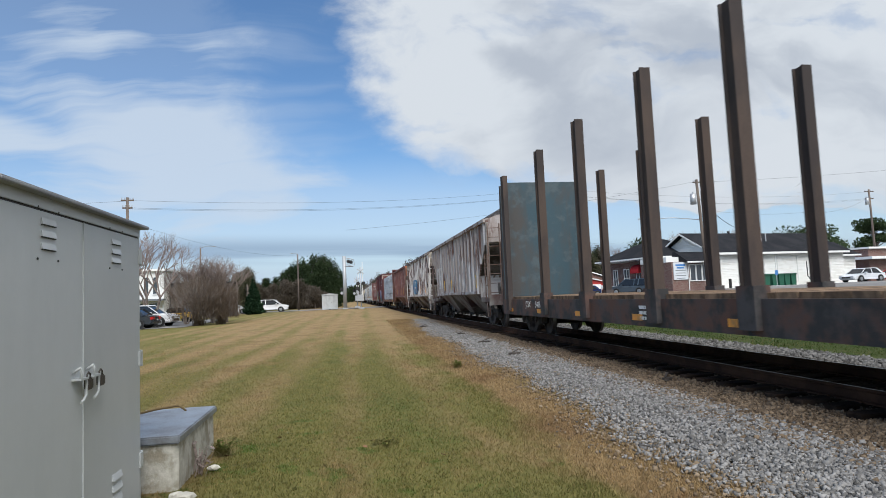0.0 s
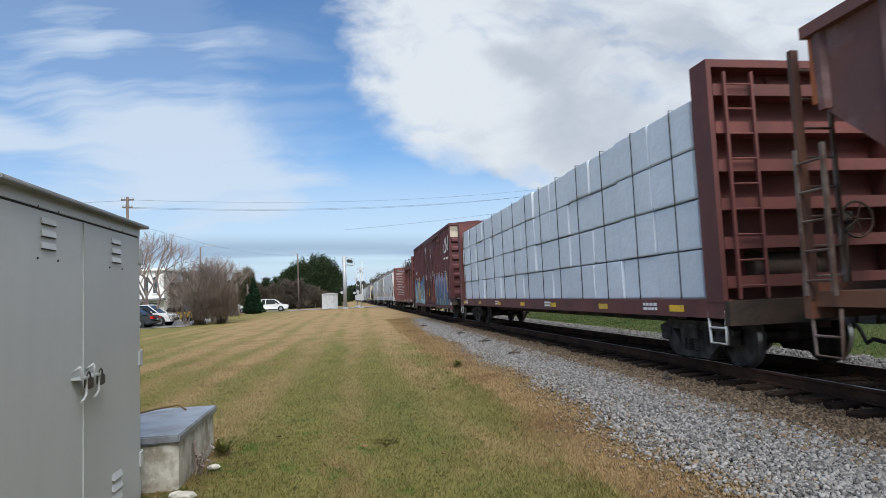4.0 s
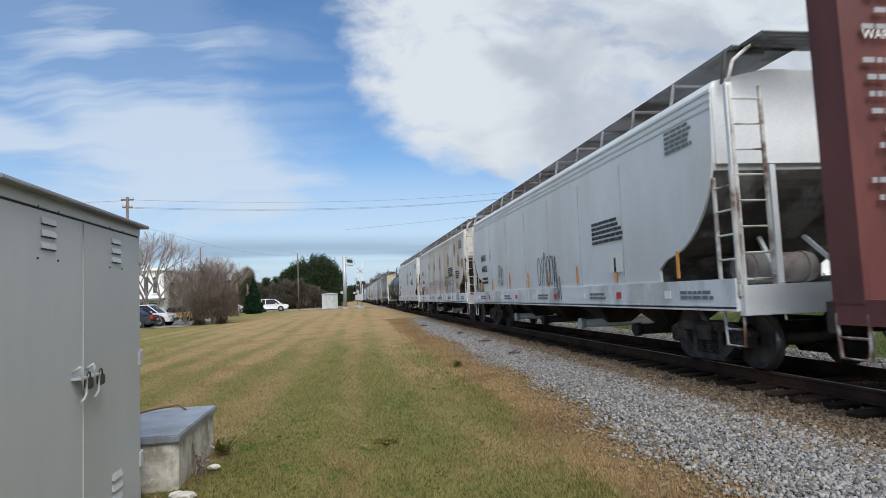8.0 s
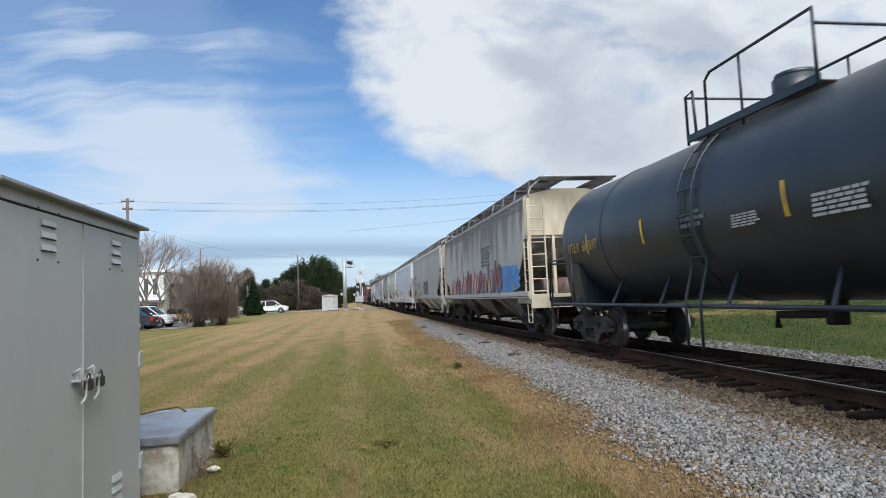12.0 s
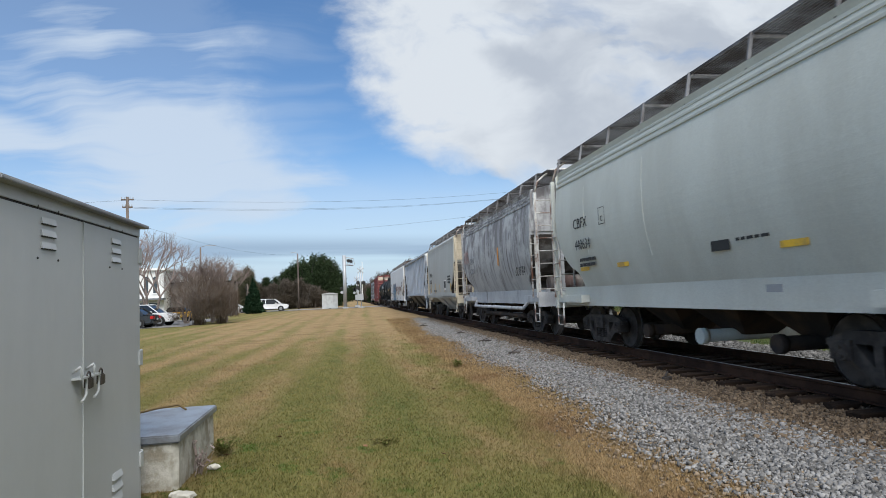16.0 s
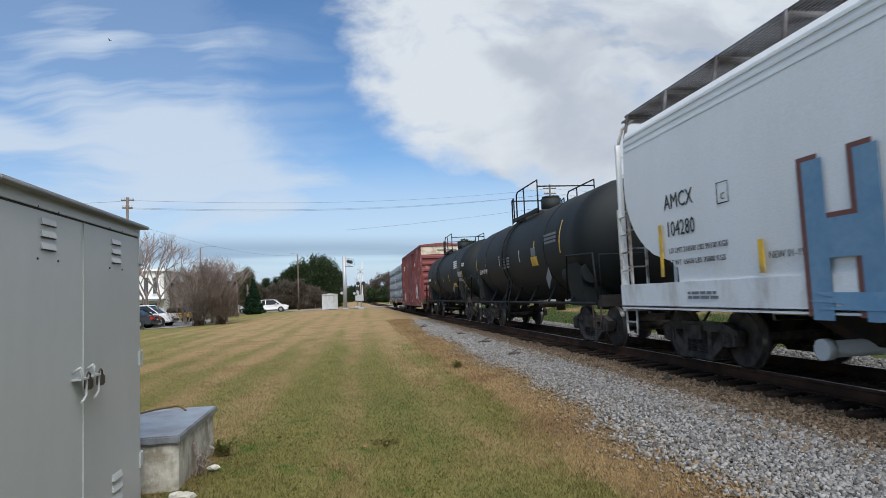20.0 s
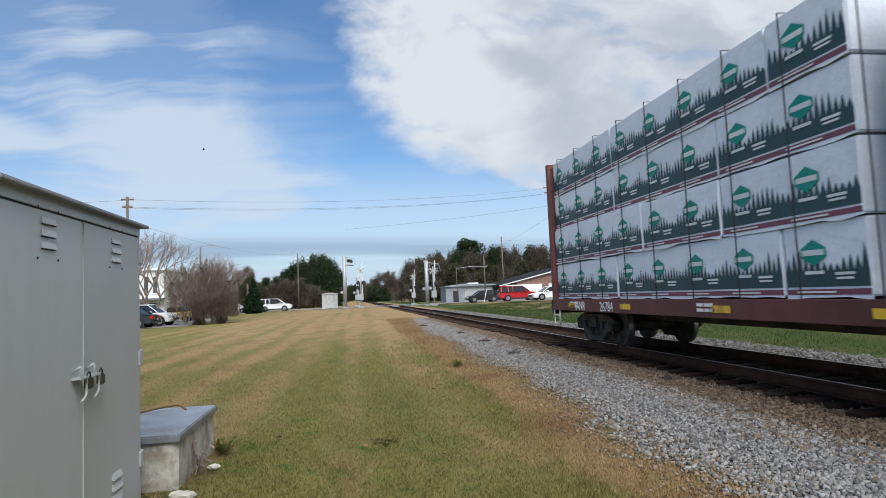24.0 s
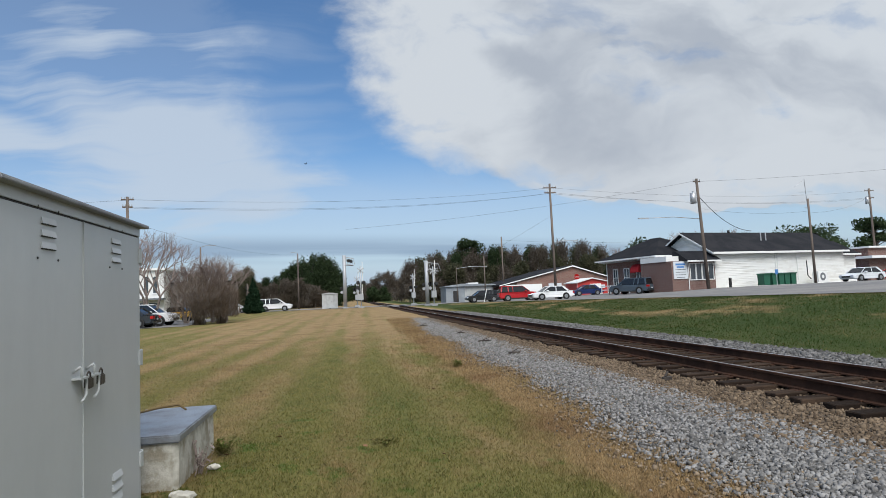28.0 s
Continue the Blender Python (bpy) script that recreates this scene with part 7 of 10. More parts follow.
def wagon_graffiti_cream():
    car, h = smooth_hopper("covered_hopper_wagon", "dirty cream covered hopper wagon with red and blue graffiti", 215.6, 231.8, P_greywhite, P_greywhite, sloped=True, bay_mat=P_under, cut=1.9, sill_low=1.22, end_paint=P_pale_end)
    x = -1.61
    blob(car, x + 0.004, -7.2, -2.6, 1.4, 2.3, G_blue, 209, label="blue sprayed ground behind the letters", bumps=13, rough=0.035)
    rng = random.Random(31)
    for i in range(8):
        y = 5.4 - 1.3 * i
        zt = 2.05 + 0.3 * rng.random() + 0.03 * i
        st = [[(y, 1.5), (y - 0.1, 1.9), (y - 0.45, zt)], [(y - 0.45, zt), (y - 0.5, 1.8), (y - 0.75, 1.5)], [(y - 0.75, 1.5), (y - 0.8, 1.9), (y - 1.05, zt - 0.15), (y - 1.1, 1.6)]]
        piece(car, x - 0.004 - 0.002 * i, st, 0.2, (G_rose, G_maroon)[i % 2], G_brown, (G_white, G_white, G_sky)[i % 3], "rose and maroon jagged sprayed letter")
    bars(car, x, -h + 6.4, 3.2, 1.6, 0.8, 6, M_grey_bar, 210)
    reflectors(car, h, x - 0.02, 1.42, 4, 211, [M_yellow], 0.2)


def wagon_tc():
    car, h = smooth_hopper("covered_hopper_wagon", "warm grey covered hopper wagon with sprayed scribbles and black number", 233.1, 248.3, P_tcmx, P_tcmx, sloped=True, bay_mat=P_cb, cut=1.9, sill_low=1.25, walk_up=0.52)
    x = -1.61
    lettering("TCMX", 0.36, M_black, car, (x, h - 1.5, 2.75))
    lettering("20774", 0.36, M_black, car, (x, h - 1.55, 2.22))
    for i in range(2):
        lettering(("LD LMT  223200", "LT WT   62800")[i], 0.14, M_black, car, (x, h - 1.7, 1.85 - 0.2 * i))
    brush(car, x, [[(h - 2.85, 2.8), (h - 3.2, 2.8), (h - 3.2, 3.15), (h - 2.85, 3.15), (h - 2.85, 2.8)]], 0.02, M_black, "mark", smooth=False)
    lettering("C", 0.16, M_black, car, (x, h - 2.95, 2.86))
    tag_line(car, x, h - 3.1, 1.95, 2.0, 0.45, 17, G_black, 0.035, 6)
    tag_line(car, x, h - 2.8, 1.45, 3.2, 0.22, 18, G_black, 0.03, 9)
    tag_line(car, x, 0.6, 1.6, 2.6, 0.8, 19, G_black, 0.08, 5)
    patch_side(car, x, h - 2.7, h - 1.9, 1.38, 1.5, M_yellow, "reflector")


def wagon_ae():
    car, h = smooth_hopper("covered_hopper_wagon", "pale blue-grey smooth covered hopper wagon with white sill", 249.7, 266.8, P_ae, P_white_sill, 4, walk_up=0.52)
    x = -1.61
    lettering("AEX", 0.36, M_black, car, (x, h - 1.6, 2.55))
    lettering("21396", 0.36, M_black, car, (x, h - 1.6, 2.12), wide=0.85)
    bars(car, x, h - 1.7, 1.85, 1.2, 0.3, 2, M_black, 22)
    brush(car, x, [[(h - 3.0, 2.5), (h - 3.25, 2.5), (h - 3.25, 2.8), (h - 3.0, 2.8), (h - 3.0, 2.5)]], 0.02, M_black, "mark", smooth=False)
    for y, z0, z1 in ((5.16, 1.5, 1.8), (2.6, 1.48, 1.95), (-0.05, 1.48, 1.98), (-5.6, 1.48, 1.82), (-7.3, 1.48, 2.43)):
        patch_side(car, x, y - 0.045, y + 0.045, z0, z1, M_orange, "reflector")
    for i, line in enumerate(("DO NOT HAMMER", "ON SIDE OF CAR")):
        lettering(line, 0.11, G_maroon, car, (x, 2.25, 1.9 - 0.15 * i), wide=0.75)
    bars(car, x, 0.65, 2.0, 0.6, 0.32, 3, M_grey_bar, 29)
    patch_side(car, x, -6.16, -5.82, 1.62, 1.92, M_grey_bar, "notice")
    bars(car, x - 0.006, -5.87, 1.86, 0.24, 0.2, 2, M_white, 26)
    bars(car, x, -6.5, 2.0, 0.55, 0.24, 3, M_grey_bar, 24)
    for i in range(4):
        bars(car, -1.622, h - 2.6 - 3.6 * i, 1.24, 0.9, 0.14, 2, M_grey_bar, 25 + i)


def wagon_cb():
    car, h = smooth_hopper("covered_hopper_wagon", "short khaki-grey round-sided covered hopper wagon", 268.0, 279.5, P_cb, P_cb, 3, walk_up=0.52, cut=1.5, w=1.6, belly=0.2)
    x = -1.61
    lettering("CBFX", 0.34, M_black, car, (x, h - 1.7, 2.75))
    lettering("440634", 0.34, M_black, car, (x, h - 1.75, 2.25), wide=0.9)
    brush(car, x, [[(h - 3.2, 2.7), (h - 3.5, 2.7), (h - 3.5, 3.05), (h - 3.2, 3.05), (h - 3.2, 2.7)]], 0.02, M_black, "mark", smooth=False)
    lettering("C", 0.16, M_black, car, (x, h - 3.28, 2.76))
    bars(car, x + 0.09, h - 1.8, 2.05, 0.9, 0.24, 2, M_black, 27)
    for y in (h - 1.9, h - 3.9, -h + 2.8):
        patch_side(car, -1.6 * belly_width(1.8, 0.2) - 0.012, y - 0.25, y + 0.25, 1.76, 1.85, M_yellow, "reflector")
    for y in (0.6, 3.4):
        # curved weld seams of the side sheets
        for k in range(9):
            za, zb = 1.9 + 0.2 * k, 2.1 + 0.2 * k
            bm = B()
            beam(bm, (-1.6 * belly_width(za, 0.2), y, za), (-1.6 * belly_width(zb, 0.2), y, zb), 0.012, 0.012, up=(1, 0, 0))
            part("weld_seam", bm, P_cb, car)
    xn = -1.6 * belly_width(1.9, 0.2) - 0.015
    patch_side(car, xn, -1.7, -1.25, 1.82, 2.05, M_black, "notice")
    bars(car, xn, -1.85, 2.02, 0.7, 0.14, 1, M_black, 28)
    patch_side(car, -1.62, -2.9, -2.6, 1.2, 1.3, M_stencil_grey, "notice")


def wagon_gb():
    car, h = smooth_hopper("covered_hopper_wagon", "short washed-grey hopper wagon with dark runs down its round side", 280.9, 292.5, P_gb, P_gb, 3, walk_up=0.52, cut=1.5, belly=0.22)
    x = -1.61
    lettering("GBRX", 0.34, M_grey_bar, car, (x - 0.004, h - 2.2, 2.6))
    lettering("65031", 0.34, M_grey_bar, car, (x + 0.004, h - 2.25, 2.16))
    tag_line(car, x, h - 0.9, 2.7, 1.0, 0.45, 29, G_rose, 0.06, 4)
    lettering("GUTTA", 0.42, G_black, car, (x + 0.1, -h + 2.5, 1.85), name="graffiti", wide=0.8, slant=0.25)
    bm = B()
    pipe(bm, [(-1.3, -h + 1.9, 1.0), (-1.42, -h + 2.1, 0.8), (-1.42, h - 2.1, 0.8), (-1.3, h - 1.9, 1.0)], 0.06, seg=10)
    part("discharge_pipe", bm, P_gb, car)
    bm = B()
    tube(bm, (-1.1, -h + 3.0, 0.52), (-1.1, h - 3.0, 0.52), 0.08, seg=12)
    part("discharge_pipe", bm, M_dark, car)
    patch_side(car, x, -h + 4.3, -h + 4.45, 2.3, 2.95, M_orange, "reflector")


def wagon_mq():
    car, h = smooth_hopper("covered_hopper_wagon", "pale olive-grey covered hopper wagon with yellow ticks", 294.2, 305.1, P_mq, P_mq, sloped=True, bay_mat=P_mq, cut=1.7, sill_low=1.22, walk_up=0.52, end_paint=P_pale_end)
    x = -1.61
    lettering("MQRX", 0.32, M_black, car, (x, h - 1.4, 2.5))
    lettering("113316", 0.32, M_black, car, (x, h - 1.4, 2.08), wide=0.9)
    brush(car, x, [[(h - 2.6, 2.3), (h - 2.85, 2.3), (h - 2.85, 2.6), (h - 2.6, 2.6), (h - 2.6, 2.3)]], 0.02, M_black, "mark", smooth=False)
    reflectors(car, h, x, 1.5, 5, 31, [M_yellow], 0.6)
    patch_side(car, x, -h + 3.0, -h + 3.7, 1.6, 2.15, M_white, "notice")
    for i in range(2):
        patch_side(car, x - 0.005, -h + 3.06 + 0.32 * i, -h + 3.34 + 0.32 * i, 1.72, 2.1, M_black, "notice")
    bars(car, x, -h + 2.4, 2.35, 0.9, 0.45, 3, M_black, 32)
    bars(car, x, h - 3.0, 1.65, 1.4, 0.14, 2, M_grey_bar, 33)


def wagon_fu():
    car, h = ribbed_hopper("covered_hopper_wagon", "slate blue-grey ribbed covered hopper wagon with dark hoppers", 306.2, 322.2, P_fu, P_fu_low, 17, iron=P_fu, end_top=P_white)
    x = -1.515
    for i, s in enumerate(("FU", "RX")):
        lettering(s, 0.5, M_grey_bar, car, (x, h - 2.52 - 0.93 * i, 2.75), wide=0.8)
    for i, s in enumerate(("82", "4")):
        lettering(s, 0.5, M_grey_bar, car, (x, h - 2.52 - 0.93 * i, 2.2), wide=0.8)
    bars(car, x, h - 2.4, 1.85, 0.6, 0.3, 2, M_grey_bar, 34)
    patch_side(car, x, h - 3.2, h - 2.8, 1.5, 1.7, P_cream, "mark")
    patch_side(car, x, -h + 2.6, -h + 3.2, 1.5, 1.85, P_cream, "mark")
    patch_side(car, x, -h + 4.2, -h + 4.8, 1.8, 2.2, M_grey_bar, "mark")


def wagon_am():
    car, h = smooth_hopper("covered_hopper_wagon", "clean white covered hopper wagon with blue and brown graffiti", 323.0, 341.5, P_am, P_white_sill, 4, walk_up=0.52)
    x = -1.61
    lettering("AMCX", 0.36, M_black, car, (x, 7.32, 2.62), wide=0.85)
    lettering("104280", 0.36, M_black, car, (x, 7.3, 2.16), wide=0.8)
    brush(car, x, [[(5.82, 2.5), (5.56, 2.5), (5.56, 2.8), (5.82, 2.8), (5.82, 2.5)]], 0.02, M_black, "mark", smooth=False)
    lettering("C", 0.14, M_black, car, (x, 5.74, 2.55))
    for i, s in enumerate(("LD LMT 218500 LBS 99100 KGS", "LT WT  66600 LBS 30800 KGS")):
        lettering(s, 0.12, M_black, car, (x, 7.25, 1.88 - 0.2 * i))
    lettering("NEW 01-1998", 0.13, M_black, car, (x, 4.82, 1.64))
    # tall square letters in steel blue over brown, drawn down across the sill
    for k, (ch, y) in enumerate((("H", 4.15), ("M", 2.75), ("H", 1.35))):
        lettering(ch, 2.35, G_brown, car, (x - 0.012 - 0.001 * k, y + 0.08, 1.05 + 0.03 * k), name="graffiti_letter", wide=0.66, fat=0.13, label="brown edge of a sprayed letter")
        lettering(ch, 2.35, G_steel, car, (x - 0.02 - 0.001 * k, y, 1.0 + 0.03 * k), name="graffiti_letter", wide=0.66, fat=0.12, label="steel blue sprayed letter")
    blob(car, x - 0.024, -0.2, 4.1, 0.98, 1.22, G_steel, 36, label="steel blue sprayed foot on the sill", bumps=9, rough=0.1)
    for ch, y, z, size, slant in (("5", 0.02, 1.9, 0.78, 0), ("F", -0.45, 1.84, 0.78, 0), ("L", -0.9, 1.78, 0.76, 0), ("C", -1.85, 1.6, 1.25, 0), ("A", -2.45, 1.5, 1.25, 0), ("\"", -2.95, 1.95, 0.6, 0),
                                  ("S", -3.35, 1.96, 0.62, 0.2), ("D", -3.72, 1.98, 0.6, 0), ("U", -4.1, 1.97, 0.58, 0), ("E", -4.5, 1.95, 0.56, 0), ("K", -4.85, 1.92, 0.6, 0),
                                  ("-", -5.2, 1.98, 0.5, 0), ("S", -5.45, 1.92, 0.6, -0.2), ("H", -5.8, 1.93, 0.6, 0), ("M", -6.15, 1.9, 0.62, 0)):
        lettering(ch, size, G_brown, car, (x - 0.006, y, z), name="graffiti_letter", wide=0.72, slant=slant, fat=0.022, label="brown sprayed letter")
    brush(car, x - 0.008, [[(-1.3, 2.1), (-1.68, 2.2)], [(-1.55, 2.34), (-1.7, 2.2), (-1.5, 2.08)]], 0.09, G_brown, label="brown sprayed arrow", smooth=False)
    for i, line in enumerate(("EEW 10-6  H 3-10", "EW  9-6   H 15-1", "CU FT 6224")):
        lettering(line, 0.1, M_black, car, (x - 0.004, -4.5, 1.82 - 0.12 * i), wide=0.7)
    bars(car, x, -6.55, 2.76, 0.7, 0.5, 4, M_black, 90)
    for y, z0, z1 in ((7.45, 1.5, 2.38), (4.92, 1.46, 1.9), (-0.12, 1.5, 1.9), (-2.95, 1.5, 1.85), (-5.4, 1.46, 1.92), (-7.6, 1.5, 2.2)):
        patch_side(car, x - 0.03, y - 0.05, y + 0.05, z0, z1, M_yellow, "reflector")
    for i in range(4):
        bars(car, -1.622, h - 2.5 - 3.9 * i, 1.24, 0.8, 0.14, 2, M_grey_bar, 37 + i)


def wagons_tank_black():
    r, zc = 1.5, 2.55
    car, h = tank_wagon("tank_wagon", "black tank wagon with yellow panel and railed platform", 342.7, 357.0, P_tank_black)
    for y, a in ((-h + 2.4, 0.55), (-h + 4.6, 0.3), (-h + 6.2, 0.2), (h - 5.5, 0.2), (h - 3.3, 0.25), (h - 1.6, 0.3)):
        curved_mark(car, y, 0.07, -0.16, a - 0.12, r, zc, M_yellow if a > 0.22 else M_white)
    curved_mark(car, -h + 4.7, 0.6, -0.3, -0.12, r, zc, M_yellow, "panel")
    curved_mark(car, -h + 4.7, 0.45, -0.11, 0.06, r, zc, M_grey_bar, "panel")
    lettering("ECUX 401100", 0.26, M_stencil_pale, car, (-r - 0.012, h - 2.2, zc - 0.42), wide=0.9)
    bars(car, -r - 0.01, -h + 3.6, zc + 0.35, 1.0, 0.3, 3, M_grey_bar, 3)
    bars(car, -r - 0.01, h - 6.0, zc, 0.9, 0.4, 4, M_grey_bar, 4)
    car, h = tank_wagon("tank_wagon", "dull black tank wagon with yellow notice panel", 357.9, 372.8, P_tank_black, platform_y=0.6)
    for y, a in ((-h + 2.0, 0.5), (-h + 5.0, 0.3), (-h + 7.0, 0.25), (h - 4.5, 0.22), (h - 2.4, 0.2)):
        curved_mark(car, y, 0.08, -0.3, a - 0.35, r, zc, M_yellow)
    curved_mark(car, -6.35, 0.12, -0.7, -0.05, r, zc, M_yellow)
    curved_mark(car, -3.75, 0.8, -0.55, -0.4, r, zc, M_yellow, "panel")
    curved_mark(car, -5.7, 0.95, -0.42, -0.05, r, zc, M_stencil_grey, "panel")
    lettering("GATX", 0.26, M_white, car, (-r - 0.03, -6.55, zc + 0.12), wide=0.95)
    bars(car, -r - 0.01, h - 1.7, zc - 0.1, 1.0, 0.22, 1, M_white, 5)
    bars(car, -r - 0.01, -h + 3.2, zc + 0.5, 1.0, 0.4, 4, M_white, 6)


def wagon_boxcar_red():
    car, h = boxcar("boxcar", "brick red boxcar with cream end band and scuffed paint", 374.9, 390.3, P_brick_box, P_cream, 5.18, 1)
    x = -1.57
    bars(car, x, h - 2.0, 4.2, 0.9, 0.5, 2, M_white, 41)
    bars(car, x, -h + 4.2, 4.0, 0.6, 0.3, 2, M_white, 42)
    tag_line(car, x - 0.04, -h + 3.4, 1.2, 1.5, 0.9, 43, G_white, 0.12, 3)
    tag_line(car, x - 0.04, h - 2.0, 1.1, 1.8, 0.5, 44, G_white, 0.07, 5)
    for y in np.linspace(-h + 1, h - 1, 6):
        patch_side(car, -1.61, y - 0.05, y + 0.05, 0.9, 1.02, M_yellow, "reflector")
    bm = B()
    box(bm, -0.3, 1.2, -h + 0.02, -h + 0.05, 4.72, 4.78)
    part("stencil", bm, M_grey_bar, car)


def wagon_lumber_printed():
    car, h = centerbeam("centerbeam_wagon", "rusty red centre-beam flat wagon under printed lumber wraps", 391.2, 411.9, P_beam, deep=0.16)
    flat_marks(car, h, 12)
    lettering("IANR", 0.3, M_white, car, (-1.535, h - 1.75, 0.84), wide=0.9)
    lettering("26784", 0.3, M_white, car, (-1.535, h - 3.2, 0.84), wide=0.9)
    patch_side(car, -1.54, -1.6, -1.1, 0.7, 1.1, M_white, "notice_board")
    lumber("lumber_load", "white lumber bundles printed with dark green pines, in four tiers", 391.5, 411.6, 4, 17, -0.05, 1.12, 0.9, True)


flat_wagon()
wagon_rust_grey()
wagon_burnt_white()
wagon_red_brown()
wagon_lumber_white()
wagon_boxcar()
wagon_beam_red()
wagons_acf()
wagon_tank_blue()
wagon_graffiti_cream()
wagon_tc()
wagon_ae()
wagon_cb()
wagon_gb()
wagon_mq()
wagon_fu()
wagon_am()
wagons_tank_black()
wagon_boxcar_red()
wagon_lumber_printed()
# ---- things beside the track ----
M_cab = surf("grey cabinet paint", (0.51, 0.53, 0.54), 0.34, spread=0.03, grain=8, stain=(0.44, 0.46, 0.47), amount=0.4, size=0.9, stretch=(1, 1, 0.3), sharp=0.3, bump=0.02, spec=0.5)
M_cab_edge = surf("pale worn edge", (0.46, 0.48, 0.48), 0.4, spread=0.05)
M_cab_roof = surf("dull grey cabinet roof", (0.2, 0.2, 0.215), 0.5, spread=0.05, stain=(0.3, 0.31, 0.32), amount=0.35, size=0.6)
M_lock = surf("weathered padlock", (0.08, 0.07, 0.06), 0.5, 0.5)
M_galv = surf("galvanised steel", (0.46, 0.47, 0.48), 0.45, 0.5, spread=0.08, stain=(0.38, 0.39, 0.4), amount=0.4, size=0.5)
M_concrete = surf("weathered concrete", (0.46, 0.44, 0.38), 0.9, stain=(0.29, 0.26, 0.2), amount=0.42, size=0.35, sharp=0.12, second=(0.55, 0.53, 0.47), second_size=0.2, bump=0.4, relief=30)
M_lid = surf("blue-grey lead lid", (0.30, 0.33, 0.37), 0.4, 0.3, stain=(0.2, 0.2, 0.21), amount=0.45, size=0.35, sharp=0.15)
M_leaf_dead = surf("dead leaf", (0.16, 0.09, 0.05), 0.9, vary=0.3)
M_pole = surf("weathered pole wood", (0.15, 0.12, 0.10), 0.9, stain=(0.09, 0.075, 0.065), amount=0.5, size=0.6, stretch=(2, 2, 0.2), vary=0.2)
M_wire = surf("dark cable", (0.03, 0.03, 0.035), 0.7)
M_silver = surf("silver signal paint", (0.36, 0.37, 0.38), 0.5, 0.3, spread=0.08)
M_signal_black = surf("signal black", (0.025, 0.025, 0.025), 0.6)
M_shed = surf("pale shed paint", (0.42, 0.43, 0.42), 0.6, stain=(0.33, 0.33, 0.32), amount=0.4, size=1.0)
M_siding = surf("white siding", (0.74, 0.74, 0.71), 0.6, spread=0.04, stain=(0.62, 0.61, 0.57), amount=0.3, size=3.0, stretch=(1, 1, 0.3), vary=0.03)
M_trim = surf("white trim", (0.72, 0.72, 0.70), 0.6, spread=0.05)
M_shingle = surf("dark shingle roof", (0.014, 0.015, 0.018), 0.9, spread=0.3, grain=14, stain=(0.024, 0.024, 0.027), amount=0.5, size=2.0, bump=0.5, relief=10)
M_window = glass("dark window glass", (0.04, 0.05, 0.06), 0.08)
M_awning = surf("red awning cloth", (0.28, 0.02, 0.025), 0.8)
M_sign = surf("pale sign board", (0.55, 0.58, 0.6), 0.6, spread=0.06)
M_metal_grey = surf("grey shed metal", (0.20, 0.22, 0.24), 0.6, stain=(0.26, 0.28, 0.29), amount=0.4, size=2.0)
M_red_shop = surf("red shop paint", (0.4, 0.035, 0.03), 0.6)
M_green_bin = surf("green bin plastic", (0.015, 0.085, 0.05), 0.55, spread=0.1)
M_blue_sign = surf("blue sign", (0.06, 0.18, 0.42), 0.5)
M_tyre = surf("tyre rubber", (0.02, 0.02, 0.02), 0.85)
M_rim = surf("alloy rim", (0.28, 0.29, 0.30), 0.4, 0.6)
M_glass_car = glass("tinted car glass", (0.008, 0.01, 0.012), 0.08)
M_lamp_red = surf("red lamp glass", (0.35, 0.01, 0.01), 0.25, spread=0.05)
M_lamp_clear = surf("clear lamp glass", (0.6, 0.62, 0.64), 0.2, spread=0.05)
M_bark = surf("grey-brown bark", (0.13, 0.105, 0.09), 0.95, stain=(0.2, 0.18, 0.16), amount=0.4, size=0.4, vary=0.2)
M_twig = surf("thin twigs", (0.23, 0.185, 0.165), 0.95, vary=0.15)


def brick_material(name, a, b):
    m = bpy.data.materials.new(name)
    m.use_nodes = True
    k = Nodes(m.node_tree)
    co = k.n("TexCoord").outputs["Object"]
    sep = k.n("SeparateXYZ")
    k.link(co, sep.inputs[0])
    com = k.n("CombineXYZ")
    k.put(com.inputs[0], k.math("ADD", sep.outputs[0], sep.outputs[1]))
    k.put(com.inputs[1], sep.outputs[2])
    br = k.n("TexBrick")
    k.link(com.outputs[0], br.inputs["Vector"])
    br.inputs["Color1"].default_value, br.inputs["Color2"].default_value, br.inputs["Mortar"].default_value = rgb(*a), rgb(*b), rgb(0.3, 0.27, 0.24)
    br.inputs["Scale"].default_value = 1.0
    br.inputs["Brick Width"].default_value, br.inputs["Row Height"].default_value, br.inputs["Mortar Size"].default_value = 0.21, 0.075, 0.008
    stain = k.noise(co, 0.7, 4.0)
    p = k.n("BsdfPrincipled")
    k.put(p.inputs["Base Color"], k.mix(k.math("MULTIPLY", stain, 0.4), br.outputs["Color"], rgb(0.1, 0.06, 0.05)))
    p.inputs["Roughness"].default_value = 0.9
    o = k.n("OutputMaterial")
    k.link(p.outputs[0], o.inputs[0])
    return m


M_brick = brick_material("red-brown brick", (0.15, 0.06, 0.045), (0.11, 0.045, 0.035))
M_brick_tan = brick_material("orange-brown brick", (0.21, 0.09, 0.06), (0.17, 0.07, 0.05))


